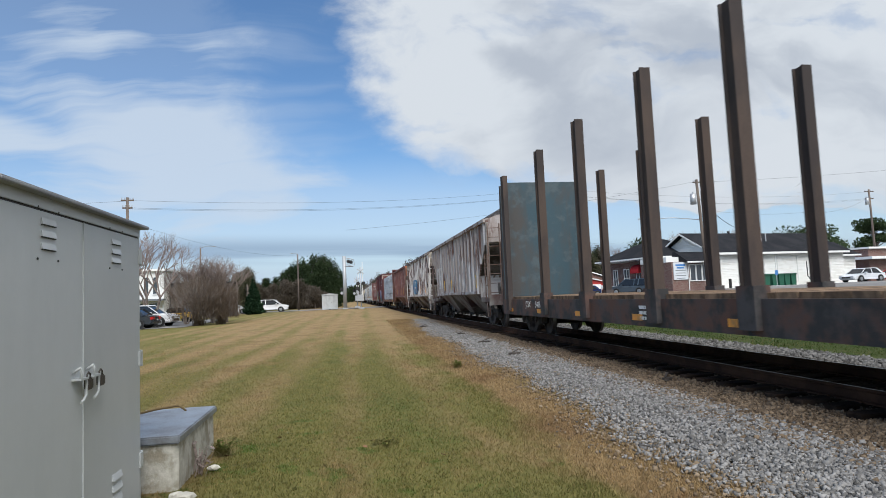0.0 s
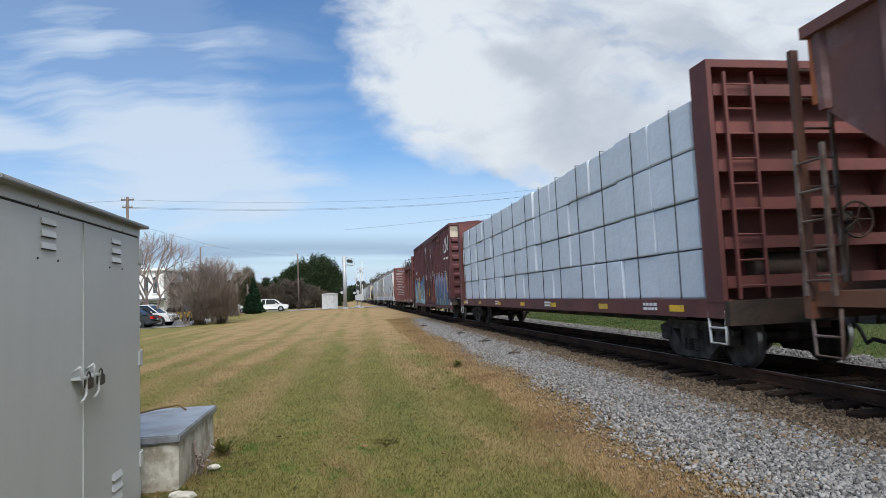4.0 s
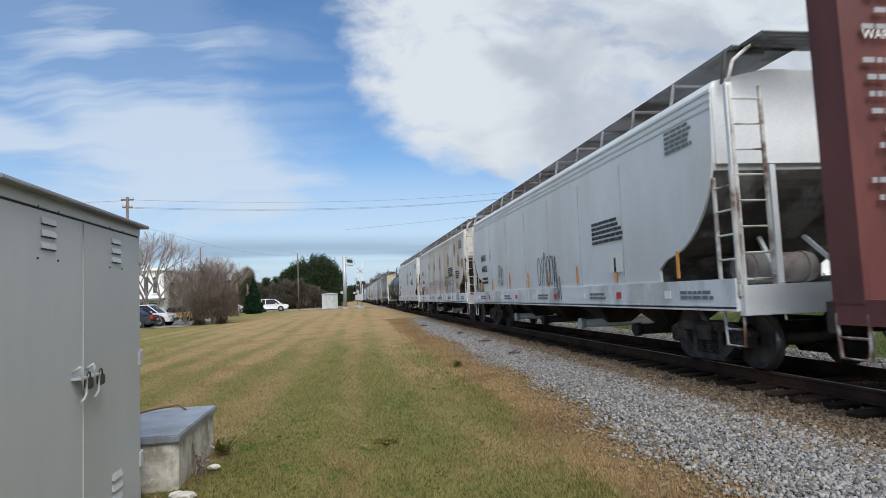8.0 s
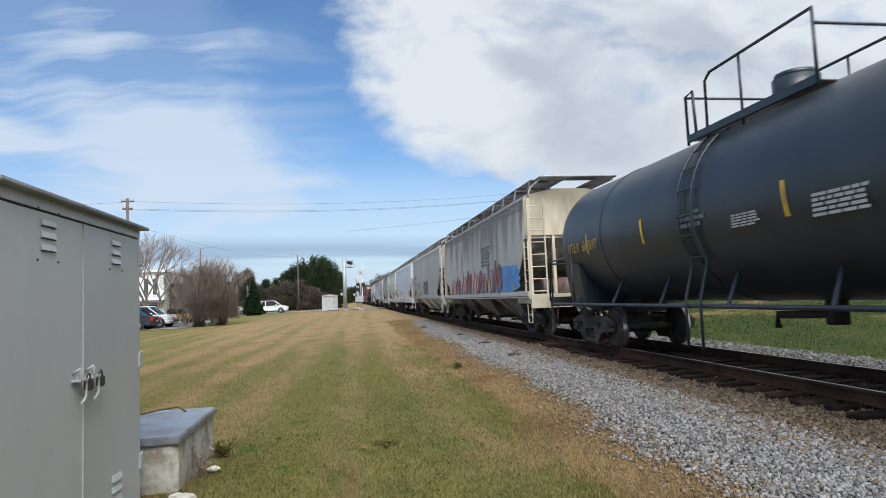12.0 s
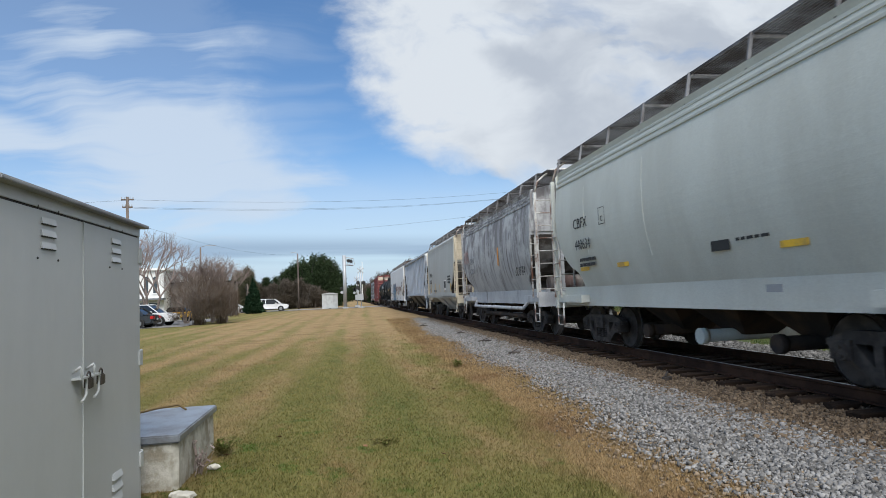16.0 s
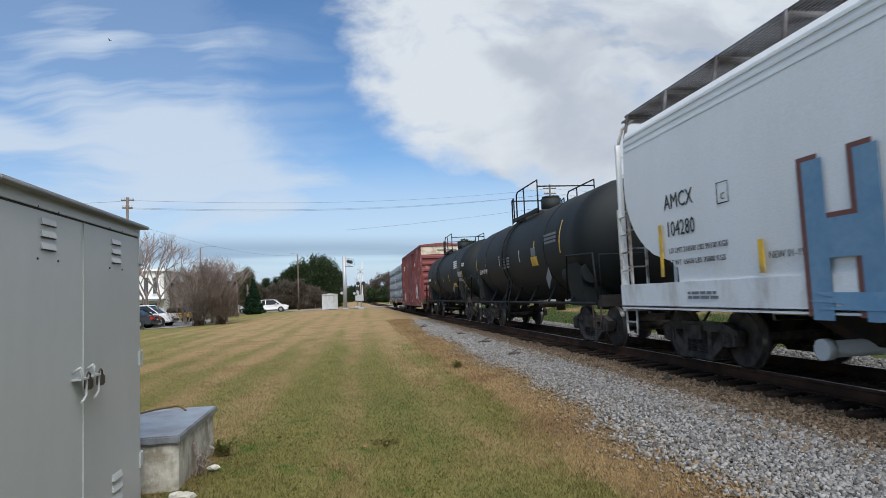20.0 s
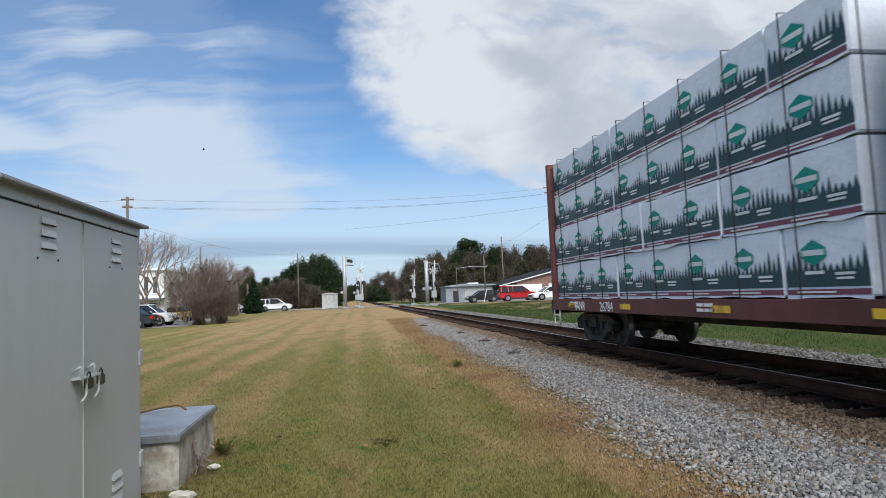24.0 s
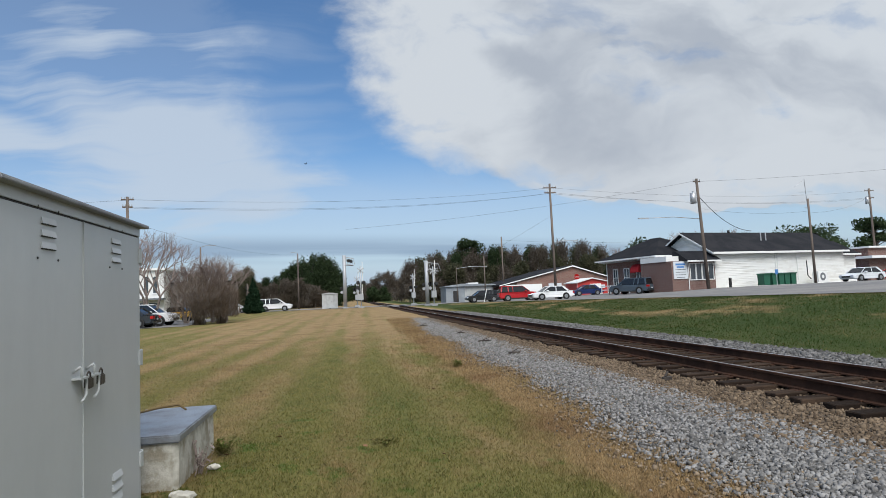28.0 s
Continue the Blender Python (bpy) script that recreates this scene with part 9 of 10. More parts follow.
def crossing_mast(x, y, h, cantilever, label):
    """A level-crossing signal: mast, crossbuck arms, flashing lamps, bell and gate box."""
    c = thing("crossing_signal", label, "crossing signal", (x, y, ground_z(x, y)), group="crossing signals")
    bm = B()
    r = 0.28 if cantilever else 0.09
    tube(bm, (0, 0, 0), (0, 0, h), r, r * 0.9, seg=14)
    box(bm, -0.4, 0.4, -0.4, 0.4, 0, 0.2)
    part("mast", bm, M_silver, c)
    if cantilever:
        for z in (h - 0.2, h - 1.2):
            bm = B()
            tube(bm, (0, 0, z), (1.9 * cantilever, 0.0, z - 0.3), 0.05)
            part("arm_tube", bm, M_silver, c)
        for i in range(6):
            t = 1.9 * cantilever * i / 5
            bm = B()
            tube(bm, (t, 0, h - 0.22 - 0.05 * i), (t + 0.3 * cantilever, 0, h - 1.2 - 0.05 * i), 0.03)
            part("arm_brace", bm, M_silver, c)
        bm = B()
        box(bm, min(0, 1.9 * cantilever), max(0, 1.9 * cantilever), -0.25, 0.25, h - 1.55, h - 1.48)
        part("arm_walk", bm, M_grate, c)
        tops = [(1.4 * cantilever, h - 0.9), (0.9 * cantilever, h - 0.8)]
    else:
        for s in (-1, 1):
            bm = B()
            beam(bm, (-0.45, -0.12, h - 0.6 - 0.35 * s), (0.45, -0.12, h - 0.6 + 0.35 * s), 0.13, 0.03, up=(0, 1, 0))
            part("crossbuck_board", bm, M_galv, c)
        tops = [(-0.38, h - 2.3), (0.38, h - 2.3)]
        bm = B()
        box(bm, -0.32, 0.32, -0.35, 0.35, 1.1, 2.0)
        part("gate_box", bm, M_silver, c)
        bm = B()
        beam(bm, (0.2, 0.2, 1.6), (0.3, 0.2, min(h + 0.8, 6.6)), 0.08, 0.12)
        part("gate_arm", bm, M_white, c, "raised barrier arm")
    for tx, tz in tops + [(-0.45, 2.9)]:
        bm = B()
        tube(bm, (tx, -0.08, tz), (tx, -0.04, tz), 0.26, seg=20)
        tube(bm, (tx, -0.3, tz), (tx, -0.04, tz), 0.13, seg=16)
        o = part("flasher", bm, M_signal_black, c)
        bm = B()
        tube(bm, (tx, -0.2, tz), (tx, -0.16, tz), 0.1, seg=16)
        part("lens", bm, M_lamp_red, o)
    bm = B()
    tube(bm, (-0.45, -0.1, 2.35), (-0.45, 0.12, 2.35), 0.22, 0.15, seg=16)
    part("bell", bm, M_silver, c)


crossing_mast(-0.4, 90.0, 7.7, 0.7, "silver crossing signal mast with short cantilever, grassy side")
crossing_mast(1.85, 88.0, 5.9, 0, "silver crossing signal with raised gate arm")
crossing_mast(1.55, 105.0, 5.2, 0, "silver crossing signal beyond the road")
crossing_mast(10.85, 84.0, 6.2, 0.9, "silver cantilever crossing signal mast on the bank side")
crossing_mast(11.2, 80.0, 5.2, 0, "silver crossing signal with bell and gate box")
crossing_mast(10.95, 103.0, 5.2, 0, "thin far crossing signal on the bank side")


def signal_hut():
    c = thing("signal_hut", "pale grey metal railway signal hut", "hut", (-2.7, 94.2, ground_z(-2.7, 94.2)))
    bm = B()
    box(bm, -1.15, 1.15, -1.0, 1.0, 0, 2.2)
    part("wall", bm, M_shed, c)
    bm = B()
    prism(bm, [(-1.25, 2.18), (1.25, 2.18), (1.25, 2.26), (0, 2.42), (-1.25, 2.26)], "y", -1.1, 1.1)
    part("roof", bm, M_shed, c)
    bm = B()
    box(bm, -0.45, 0.4, -1.04, -1.0, 0.08, 2.0)
    d = part("door", bm, M_shed, c)
    bm = B()
    box(bm, 0.25, 0.32, -1.08, -1.04, 0.95, 1.1)
    part("handle", bm, M_signal_black, d)
    bm = B()
    box(bm, -0.2, 0.15, -1.05, -1.0, -0.02, 0.08)
    part("vent", bm, M_signal_black, c)


relay_cabinet()
battery_box()
rubble()
weeds((-1.47, 6.35, 0), 14, 0.3, 3, M_twig, "dry brown weed against the concrete vault")
weeds((-1.4, 7.1, 0), 30, 0.16, 4, M_blade, "green weed tuft beside the vault")
weeds((2.35, 13.6, 0), 40, 0.16, 5, M_blade, "green grass tuft near the ballast", "grass_tuft")
weeds((0.35, 7.0, 0), 16, 0.05, 6, M_blade, "green grass tuft in the lawn", "grass_tuft")
signal_hut()
# ---- buildings ----
def window(parent, name, a0, a1, z0, z1, b, axis, panes=2, sash=True):
    """A framed window on a wall: axis 'a' lies along the front (looks to -b), 'b' along the left end (looks to -a)."""
    bm = B()
    def bx(bm, p0, p1, q0, q1, d0, d1):
        if axis == "a":
            box(bm, p0, p1, b - d1, b - d0, q0, q1)
        else:
            box(bm, b - d1, b - d0, p0, p1, q0, q1)
    for p0, p1, q0, q1 in ((a0, a0 + 0.08, z0, z1), (a1 - 0.08, a1, z0, z1), (a0 + 0.08, a1 - 0.08, z1 - 0.08, z1), (a0 + 0.08, a1 - 0.08, z0, z0 + 0.08)):
        bx(bm, p0, p1, q0, q1, 0.0, 0.07)
    for i in range(1, panes):
        t = a0 + (a1 - a0) * i / panes
        bx(bm, t - 0.035, t + 0.035, z0 + 0.08, z1 - 0.08, 0.0, 0.05)
    if sash:
        bx(bm, a0 + 0.08, a1 - 0.08, (z0 + z1) / 2 - 0.03, (z0 + z1) / 2 + 0.03, 0.0, 0.045)
    w = part(name, bm, M_trim, parent)
    for i in range(panes):
        t0, t1 = a0 + (a1 - a0) * i / panes, a0 + (a1 - a0) * (i + 1) / panes
        bm = B()
        bx(bm, t0 + 0.06, t1 - 0.06, z0 + 0.06, z1 - 0.06, 0.01, 0.02)
        part("pane", bm, M_window, w)


HOUSE_TURN = 14.0


def white_house():
    c = thing("white_house", "long white clapboard house with dark shingle roof and brick front bay", "house", (38.7, 60.0, 1.02), HOUSE_TURN)
    bm = B()
    box(bm, 0.06, 21.0, 0.06, 8.0, -0.3, 3.9)
    prism(bm, [(0.06, 3.9), (8.0, 3.9), (4.03, 6.05)], "x", 0.06, 21.0)
    part("wall", bm, M_siding, c)
    bm = B()
    box(bm, 21.0, 25.2, 1.4, 7.2, -0.3, 3.35)
    part("wall", bm, M_siding, c)
    for i in range(21):
        z = 0.02 + 0.185 * i
        bm = B()
        prism(bm, [(0.06, z), (0.0, z), (0.05, z + 0.19), (0.06, z + 0.19)], "x", 0.0, 21.0)
        part("clapboard", bm, M_siding, c)
        if i < 18:
            bm = B()
            prism(bm, [(1.4, z), (1.34, z), (1.39, z + 0.19), (1.4, z + 0.19)], "x", 21.0, 25.2)
            part("clapboard", bm, M_siding, c)
    for i in range(10):
        z = 3.95 + 0.19 * i
        hw = max(0.05, 3.7 - (z - 3.95) * 1.85)
        bm = B()
        prism(bm, [(0.06, z), (0.0, z), (0.05, z + 0.19), (0.06, z + 0.19)], "y", 4.03 - hw, 4.03 + hw)
        part("clapboard", bm, M_siding, c)
    for s in (-1, 1):
        bm = B()
        prism(bm, [(4.03 + s * 4.6, 3.72), (4.03 + s * 4.6, 3.86), (4.03, 6.42), (4.03, 6.28)], "x", -0.55, 21.3)
        part("roof", bm, M_shingle, c)
        bm = B()
        prism(bm, [(4.03 + s * 4.6, 3.66), (4.03 + s * 4.6, 3.82), (4.03, 6.38), (4.03, 6.2)], "x", -0.6, -0.5)
        part("barge_board", bm, M_trim, c)
    bm = B()
    prism(bm, [(0.9, 3.36), (0.9, 3.48), (4.2, 5.3), (7.6, 3.48), (7.6, 3.36)], "x", 21.3, 25.6)
    part("roof", bm, M_shingle, c)
    bm = B()
    prism(bm, [(21.3, 5.3), (21.3, 6.3), (24.2, 4.6)], "y", 3.4, 4.8)
    part("roof", bm, M_shingle, c)
    bm = B()
    box(bm, -0.5, 21.3, -0.62, -0.5, 3.64, 3.86)
    part("fascia", bm, M_trim, c)
    bm = B()
    box(bm, 21.3, 25.6, 0.8, 0.92, 3.3, 3.5)
    part("fascia", bm, M_trim, c)
    # brick bay with windows and a shingled skirt
    bm = B()
    box(bm, -5.9, 0.05, -0.1, 4.5, -0.3, 3.0)
    part("brick_bay", bm, M_brick, c)
    bm = B()
    box(bm, -6.0, 0.1, 0.5, 4.4, 3.0, 3.55)
    part("parapet", bm, M_trim, c)
    bm = B()
    prism(bm, [(-0.75, 2.95), (-0.75, 3.05), (1.0, 4.1), (1.4, 4.1), (1.4, 2.95)], "x", -4.3, 0.35)
    part("skirt_roof", bm, M_shingle, c)
    bm = B()
    box(bm, -4.32, 0.37, -0.8, -0.72, 2.86, 3.02)
    part("fascia", bm, M_trim, c)
    for i in range(4):
        window(c, "window", -3.5 + 0.84 * i, -2.68 + 0.84 * i, 0.95, 2.75, -0.1, "a", 1, False)
    bm = B()
    box(bm, -5.7, -3.85, -0.18, -0.1, 1.15, 2.95)
    s = part("sign_board", bm, M_sign, c, "pale sign board with unreadable grey lines")
    for i, (w, h) in enumerate(((1.3, 0.2), (1.0, 0.16), (1.4, 0.06), (1.3, 0.06), (1.4, 0.06), (1.1, 0.06))):
        bm = B()
        z = 2.65 - 0.27 * i
        box(bm, -4.78 - w / 2, -4.78 + w / 2, -0.19, -0.18, z - h / 2, z + h / 2)
        part("sign_line", bm, M_blue_sign if i < 2 else M_grey_bar, s)
    bm = B()
    tube(bm, (-3.75, -0.2, 0), (-3.75, -0.2, 3.0), 0.05)
    part("downpipe", bm, M_trim, c)
    for a, z in ((9.3, 0.9), (9.6, 0.6), (12.8, 0.5)):
        bm = B()
        tube(bm, (a, -0.06, z), (a, -0.06, 3.6), 0.035)
        part("conduit", bm, M_trim, c)
    bm = B()
    box(bm, 9.1, 9.5, -0.16, -0.02, 0.8, 1.2)
    part("meter_box", bm, M_galv, c)
    for a in (9.8, 10.6):
        bm = B()
        tube(bm, (a, 2.0, 4.7), (a, 2.0, 6.2), 0.07)
        part("vent_pipe", bm, M_galv, c)
    bm = B()
    tube(bm, (7.0, 4.0, 6.3), (7.0, 4.0, 6.7), 0.14, seg=12)
    part("roof_vent", bm, M_signal_black, c)
    bm = B()
    box(bm, 0.2, 20.8, -1.2, -0.1, -0.1, 0.06)
    part("plinth_kerb", bm, M_concrete, c)


def depot():
    c = thing("brick_depot", "old brick depot with dark hip roof and white eaves brackets", "building", (34.3, 63.9, 0.9), HOUSE_TURN)
    bm = B()
    box(bm, 0, 8.5, 0, 8.7, -0.3, 3.9)
    part("wall", bm, M_brick, c)
    bm = B()
    o = 1.05
    z = 3.95
    v = [bm.verts.new(p) for p in ((-o, -o, z), (8.5 + o, -o, z), (8.5 + o, 8.7 + o, z), (-o, 8.7 + o, z), (4.0, 3.6, 6.45), (4.0, 5.2, 6.45))]
    for f in ((0, 1, 4), (1, 2, 5, 4), (2, 3, 5), (3, 0, 4, 5), (3, 2, 1, 0)):
        bm.faces.new([v[i] for i in f])
    part("roof", bm, M_shingle, c)
    bm = B()
    for x0, x1, y0, y1 in ((-o - 0.04, 8.5 + o, -o - 0.04, -o), (-o - 0.04, -o, -o, 8.7 + o)):
        box(bm, x0, x1, y0, y1, z - 0.12, z + 0.06)
    part("fascia", bm, M_trim, c)
    for i in range(19):
        y = -0.8 + 0.55 * i
        bm = B()
        prism(bm, [(-o, z - 0.12), (0, z - 0.12), (0, z - 0.32), (-o, z - 0.2)], "y", y - 0.05, y + 0.05)
        part("eaves_bracket", bm, M_trim, c)
    for i in range(10):
        x = -0.8 + 0.55 * i
        bm = B()
        prism(bm, [(-o, z - 0.12), (0, z - 0.12), (0, z - 0.32), (-o, z - 0.2)], "x", x - 0.05, x + 0.05)
        part("eaves_bracket", bm, M_trim, c)
    window(c, "window", 6.7, 7.6, 0.7, 2.9, 0.0, "b", 2)
    window(c, "window", 4.6, 5.6, 0.7, 2.9, 0.0, "b", 2)
    window(c, "window", 0.9, 1.5, 0.6, 2.9, 0.0, "b", 1)
    window(c, "door", 2.4, 3.4, 0.0, 2.5, 0.0, "b", 2)
    bm = B()
    n = 8
    for i in range(n):
        a, b = math.pi / 2 * i / n, math.pi / 2 * (i + 1) / n
        p = [(-0.85 * math.cos(t), 2.3 + 1.0 * math.sin(t)) for t in (a, b)]
        v = [bm.verts.new((x, y, zz)) for y in (2.25, 3.55) for x, zz in p]
        bm.faces.new((v[0], v[1], v[3], v[2]))
    for y in (2.25, 3.55):
        pts = [(-0.85 * math.cos(math.pi / 2 * i / n), y, 2.3 + 1.0 * math.sin(math.pi / 2 * i / n)) for i in range(n + 1)] + [(0, y, 2.3)]
        bm.faces.new([bm.verts.new(p) for p in pts])
    part("awning", bm, M_awning, c, "red rounded cloth awning")
    for y in (0.0, 8.6):
        bm = B()
        tube(bm, (-0.1, y + 0.1, 0), (-0.1, y + 0.1, 3.6), 0.06)
        part("downpipe", bm, M_trim, c)
    f = thing("ramp_railing", "white wooden ramp railing before the depot", "railing", (32.6, 65.0, 0.85), HOUSE_TURN)
    for i in range(5):
        bm = B()
        box(bm, -0.05, 0.05, 1.7 * i - 0.05, 1.7 * i + 0.05, 0, 1.0)
        part("post", bm, M_trim, f)
    for z in (0.45, 0.92):
        bm = B()
        box(bm, -0.04, 0.04, -0.05, 6.85, z - 0.05, z + 0.05)
        part("rail", bm, M_trim, f)


def other_buildings():
    g = ground_z(35, 95)
    c = thing("brick_hall", "wide low brick hall with asymmetrical gable and dark roof", "building", (36.6, 96.0, g - 0.1))
    bm = B()
    prism(bm, [(-9.5, 0), (6.2, 0), (6.2, 2.8), (0, 4.75), (-9.5, 2.6)], "y", 0, 18)
    part("wall", bm, M_brick_tan, c)
    for pts in ([(-12.5, 2.1), (-12.5, 2.25), (0, 5.05), (0, 4.85)], [(6.6, 2.75), (6.6, 2.9), (0, 5.05), (0, 4.85)]):
        bm = B()
        prism(bm, pts, "y", -0.3, 18.3)
        part("roof", bm, M_shingle, c)
        bm = B()
        prism(bm, [(a, b - 0.05) for a, b in pts], "y", -0.4, -0.3)
        part("barge_board", bm, M_trim, c)
    bm = B()
    box(bm, -11.5, -5.5, -0.6, 0.1, 0.6, 2.2)
    part("porch_front", bm, M_trim, c)
    bm = B()
    box(bm, -4.2, -2.0, -0.08, 0.0, 1.0, 2.2)
    part("notice_board", bm, M_sign, c)
    g = ground_z(37, 88)
    c = thing("red_shop", "small red shop with white garage door and gable", "building", (37.2, 89.0, g - 0.1))
    bm = B()
    prism(bm, [(-2.6, 0), (2.4, 0), (2.4, 1.9), (-0.2, 2.5), (-2.6, 1.9)], "y", 0, 5)
    part("wall", bm, M_red_shop, c)
    bm = B()
    prism(bm, [(-2.9, 1.85), (-2.9, 1.98), (-0.2, 2.66), (2.7, 1.98), (2.7, 1.85), (-0.2, 2.5)], "y", -0.3, 5.2)
    part("roof", bm, M_trim, c)
    for a, b, z in ((-0.6, 1.2, 1.7), ):
        bm = B()
        box(bm, a, b, -0.06, 0, 0, z)
        part("garage_door", bm, M_trim, c)
    for a in (-1.6, 1.5):
        bm = B()
        box(bm, a - 0.3, a + 0.3, -0.06, 0, 1.0, 1.5)
        part("poster", bm, M_sign, c)
    g = ground_z(19, 100)
    c = thing("metal_shed", "grey and white metal shed with low roof", "shed", (16.2, 101.0, g - 0.1))
    bm = B()
    box(bm, 0, 3.2, 0, 6, 0, 2.75)
    part("wall", bm, M_metal_grey, c)
    bm = B()
    box(bm, 3.2, 8.2, 0.2, 6, 0, 2.7)
    part("wall", bm, M_shed, c)
    bm = B()
    prism(bm, [(-0.2, 2.7), (-0.2, 2.85), (3.0, 3.15), (8.5, 2.9), (8.5, 2.7)], "y", -0.3, 6.2)
    part("roof", bm, M_metal_grey, c)
    bm = B()
    box(bm, 1.2, 2.1, -0.05, 0, 0, 2.0)
    part("door", bm, M_signal_black, c)
    bm = B()
    box(bm, 4.2, 6.0, 2.0, 4.0, 2.9, 3.3)
    part("roof_unit", bm, M_trim, c)
    c = thing("brick_store", "red brick store with white parapet bands", "building", (73.0, 76.0, 1.1), HOUSE_TURN)
    bm = B()
    box(bm, 0, 20, 0, 12, -0.3, 4.6)
    part("wall", bm, M_brick, c)
    for z0, z1, d in ((4.5, 4.75, 0.4), (3.0, 3.35, 1.2)):
        bm = B()
        box(bm, -d, 20, -d, 12, z0, z1)
        part("band", bm, M_trim, c)
    c = thing("blue_trailer", "pale blue-grey box trailer between the houses", "trailer", (69.5, 78.0, 1.1), HOUSE_TURN)
    bm = B()
    box(bm, -3.2, 2.6, 0, 2.5, 1.0, 3.6)
    part("box", bm, surf("trailer blue", (0.16, 0.21, 0.33), 0.6), c)
    bm = B()
    box(bm, -3.1, 2.5, 0.2, 2.3, 0.7, 1.0)
    part("chassis", bm, M_signal_black, c)
    for a in (-1.8, 1.6):
        bm = B()
        tube(bm, (a, 0.2, 0.45), (a, 0.5, 0.45), 0.45, seg=20)
        part("wheel", bm, M_tyre, c)
    c = thing("two_storey_house", "white two-storey building with tall dark windows", "house", (-20.2, 72.0, 0.1), 0)
    bm = B()
    box(bm, -22, 0, 0, 10, -0.2, 5.6)
    part("wall", bm, M_siding, c)
    bm = B()
    box(bm, -22.3, 0.3, -0.3, 10.3, 5.6, 5.85)
    part("roof", bm, M_trim, c)
    for i in range(8):
        xa = -0.9 - 0.95 * i
        bm = B()
        prism(bm, [(xa - 0.22, 3.1), (xa + 0.22, 3.1), (xa + 0.22, 4.7), (xa + 0.12, 4.9), (xa - 0.12, 4.9), (xa - 0.22, 4.7)], "y", -0.05, 0.02)
        o = part("window", bm, M_window, c, "tall narrow dark window")
        bm = B()
        box(bm, xa - 0.28, xa + 0.28, -0.1, 0.0, 3.0, 3.09)
        part("sill", bm, M_trim, o)
    bm = B()
    box(bm, -22, 0.2, -1.2, 0, 2.3, 2.5)
    part("porch_roof", bm, M_grey_bar, c)
    for i in range(4):
        window(c, "shop_window", -2.6 - 2.6 * i, -0.6 - 2.6 * i, 0.3, 2.1, 0.0, "a", 2, False)
    c = thing("grey_annex", "low dark grey annex beside the white building", "building", (-20.0, 74.0, 0.1), 0)
    bm = B()
    box(bm, 0.0, 6.0, 0, 8, -0.2, 4.1)
    part("wall", bm, surf("weathered grey boards", (0.14, 0.13, 0.125), 0.9, stain=(0.2, 0.18, 0.17), amount=0.5, size=0.8), c)
    bm = B()
    box(bm, -0.2, 6.2, -0.2, 8.2, 4.1, 4.25)
    part("roof", bm, M_shingle, c)


def bins():
    base = None
    for i, a in enumerate((0.1, 1.3, 2.3, 3.2, 4.2)):
        x, y = 43.9 + a * 0.97, 59.3 + a * 0.24
        w = 0.41 if i else 0.5
        if base is None or i == 1:
            c = thing("wheelie_bin", "dark green plastic rubbish bin by the white wall", "bin", (x, y, ground_z(x, y) + 0.03), HOUSE_TURN, "green bins")
            bm = B()
            prism(bm, [(-w * 0.8, 0), (w * 0.8, 0), (w, 1.15), (-w, 1.15)], "y", -0.4, 0.4)
            part("tub", bm, M_green_bin, c)
            bm = B()
            prism(bm, [(-w * 1.06, 1.15), (w * 1.06, 1.15), (w * 0.95, 1.27), (-w * 0.95, 1.27)], "y", -0.5, 0.46)
            part("lid", bm, M_green_bin, c)
            for s in (-1, 1):
                bm = B()
                tube(bm, (s * w * 0.6, 0.42, 0.1), (s * w * 0.75, 0.42, 0.1), 0.1, seg=12)
                part("wheel", bm, M_tyre, c)
            bm = B()
            tube(bm, (-w * 0.7, 0.5, 1.1), (w * 0.7, 0.5, 1.1), 0.025)
            part("handle", bm, M_signal_black, c)
            base = c
        else:
            copy_thing(base, pose(x, y, ground_z(x, y) + 0.03, 0, 0, HOUSE_TURN))


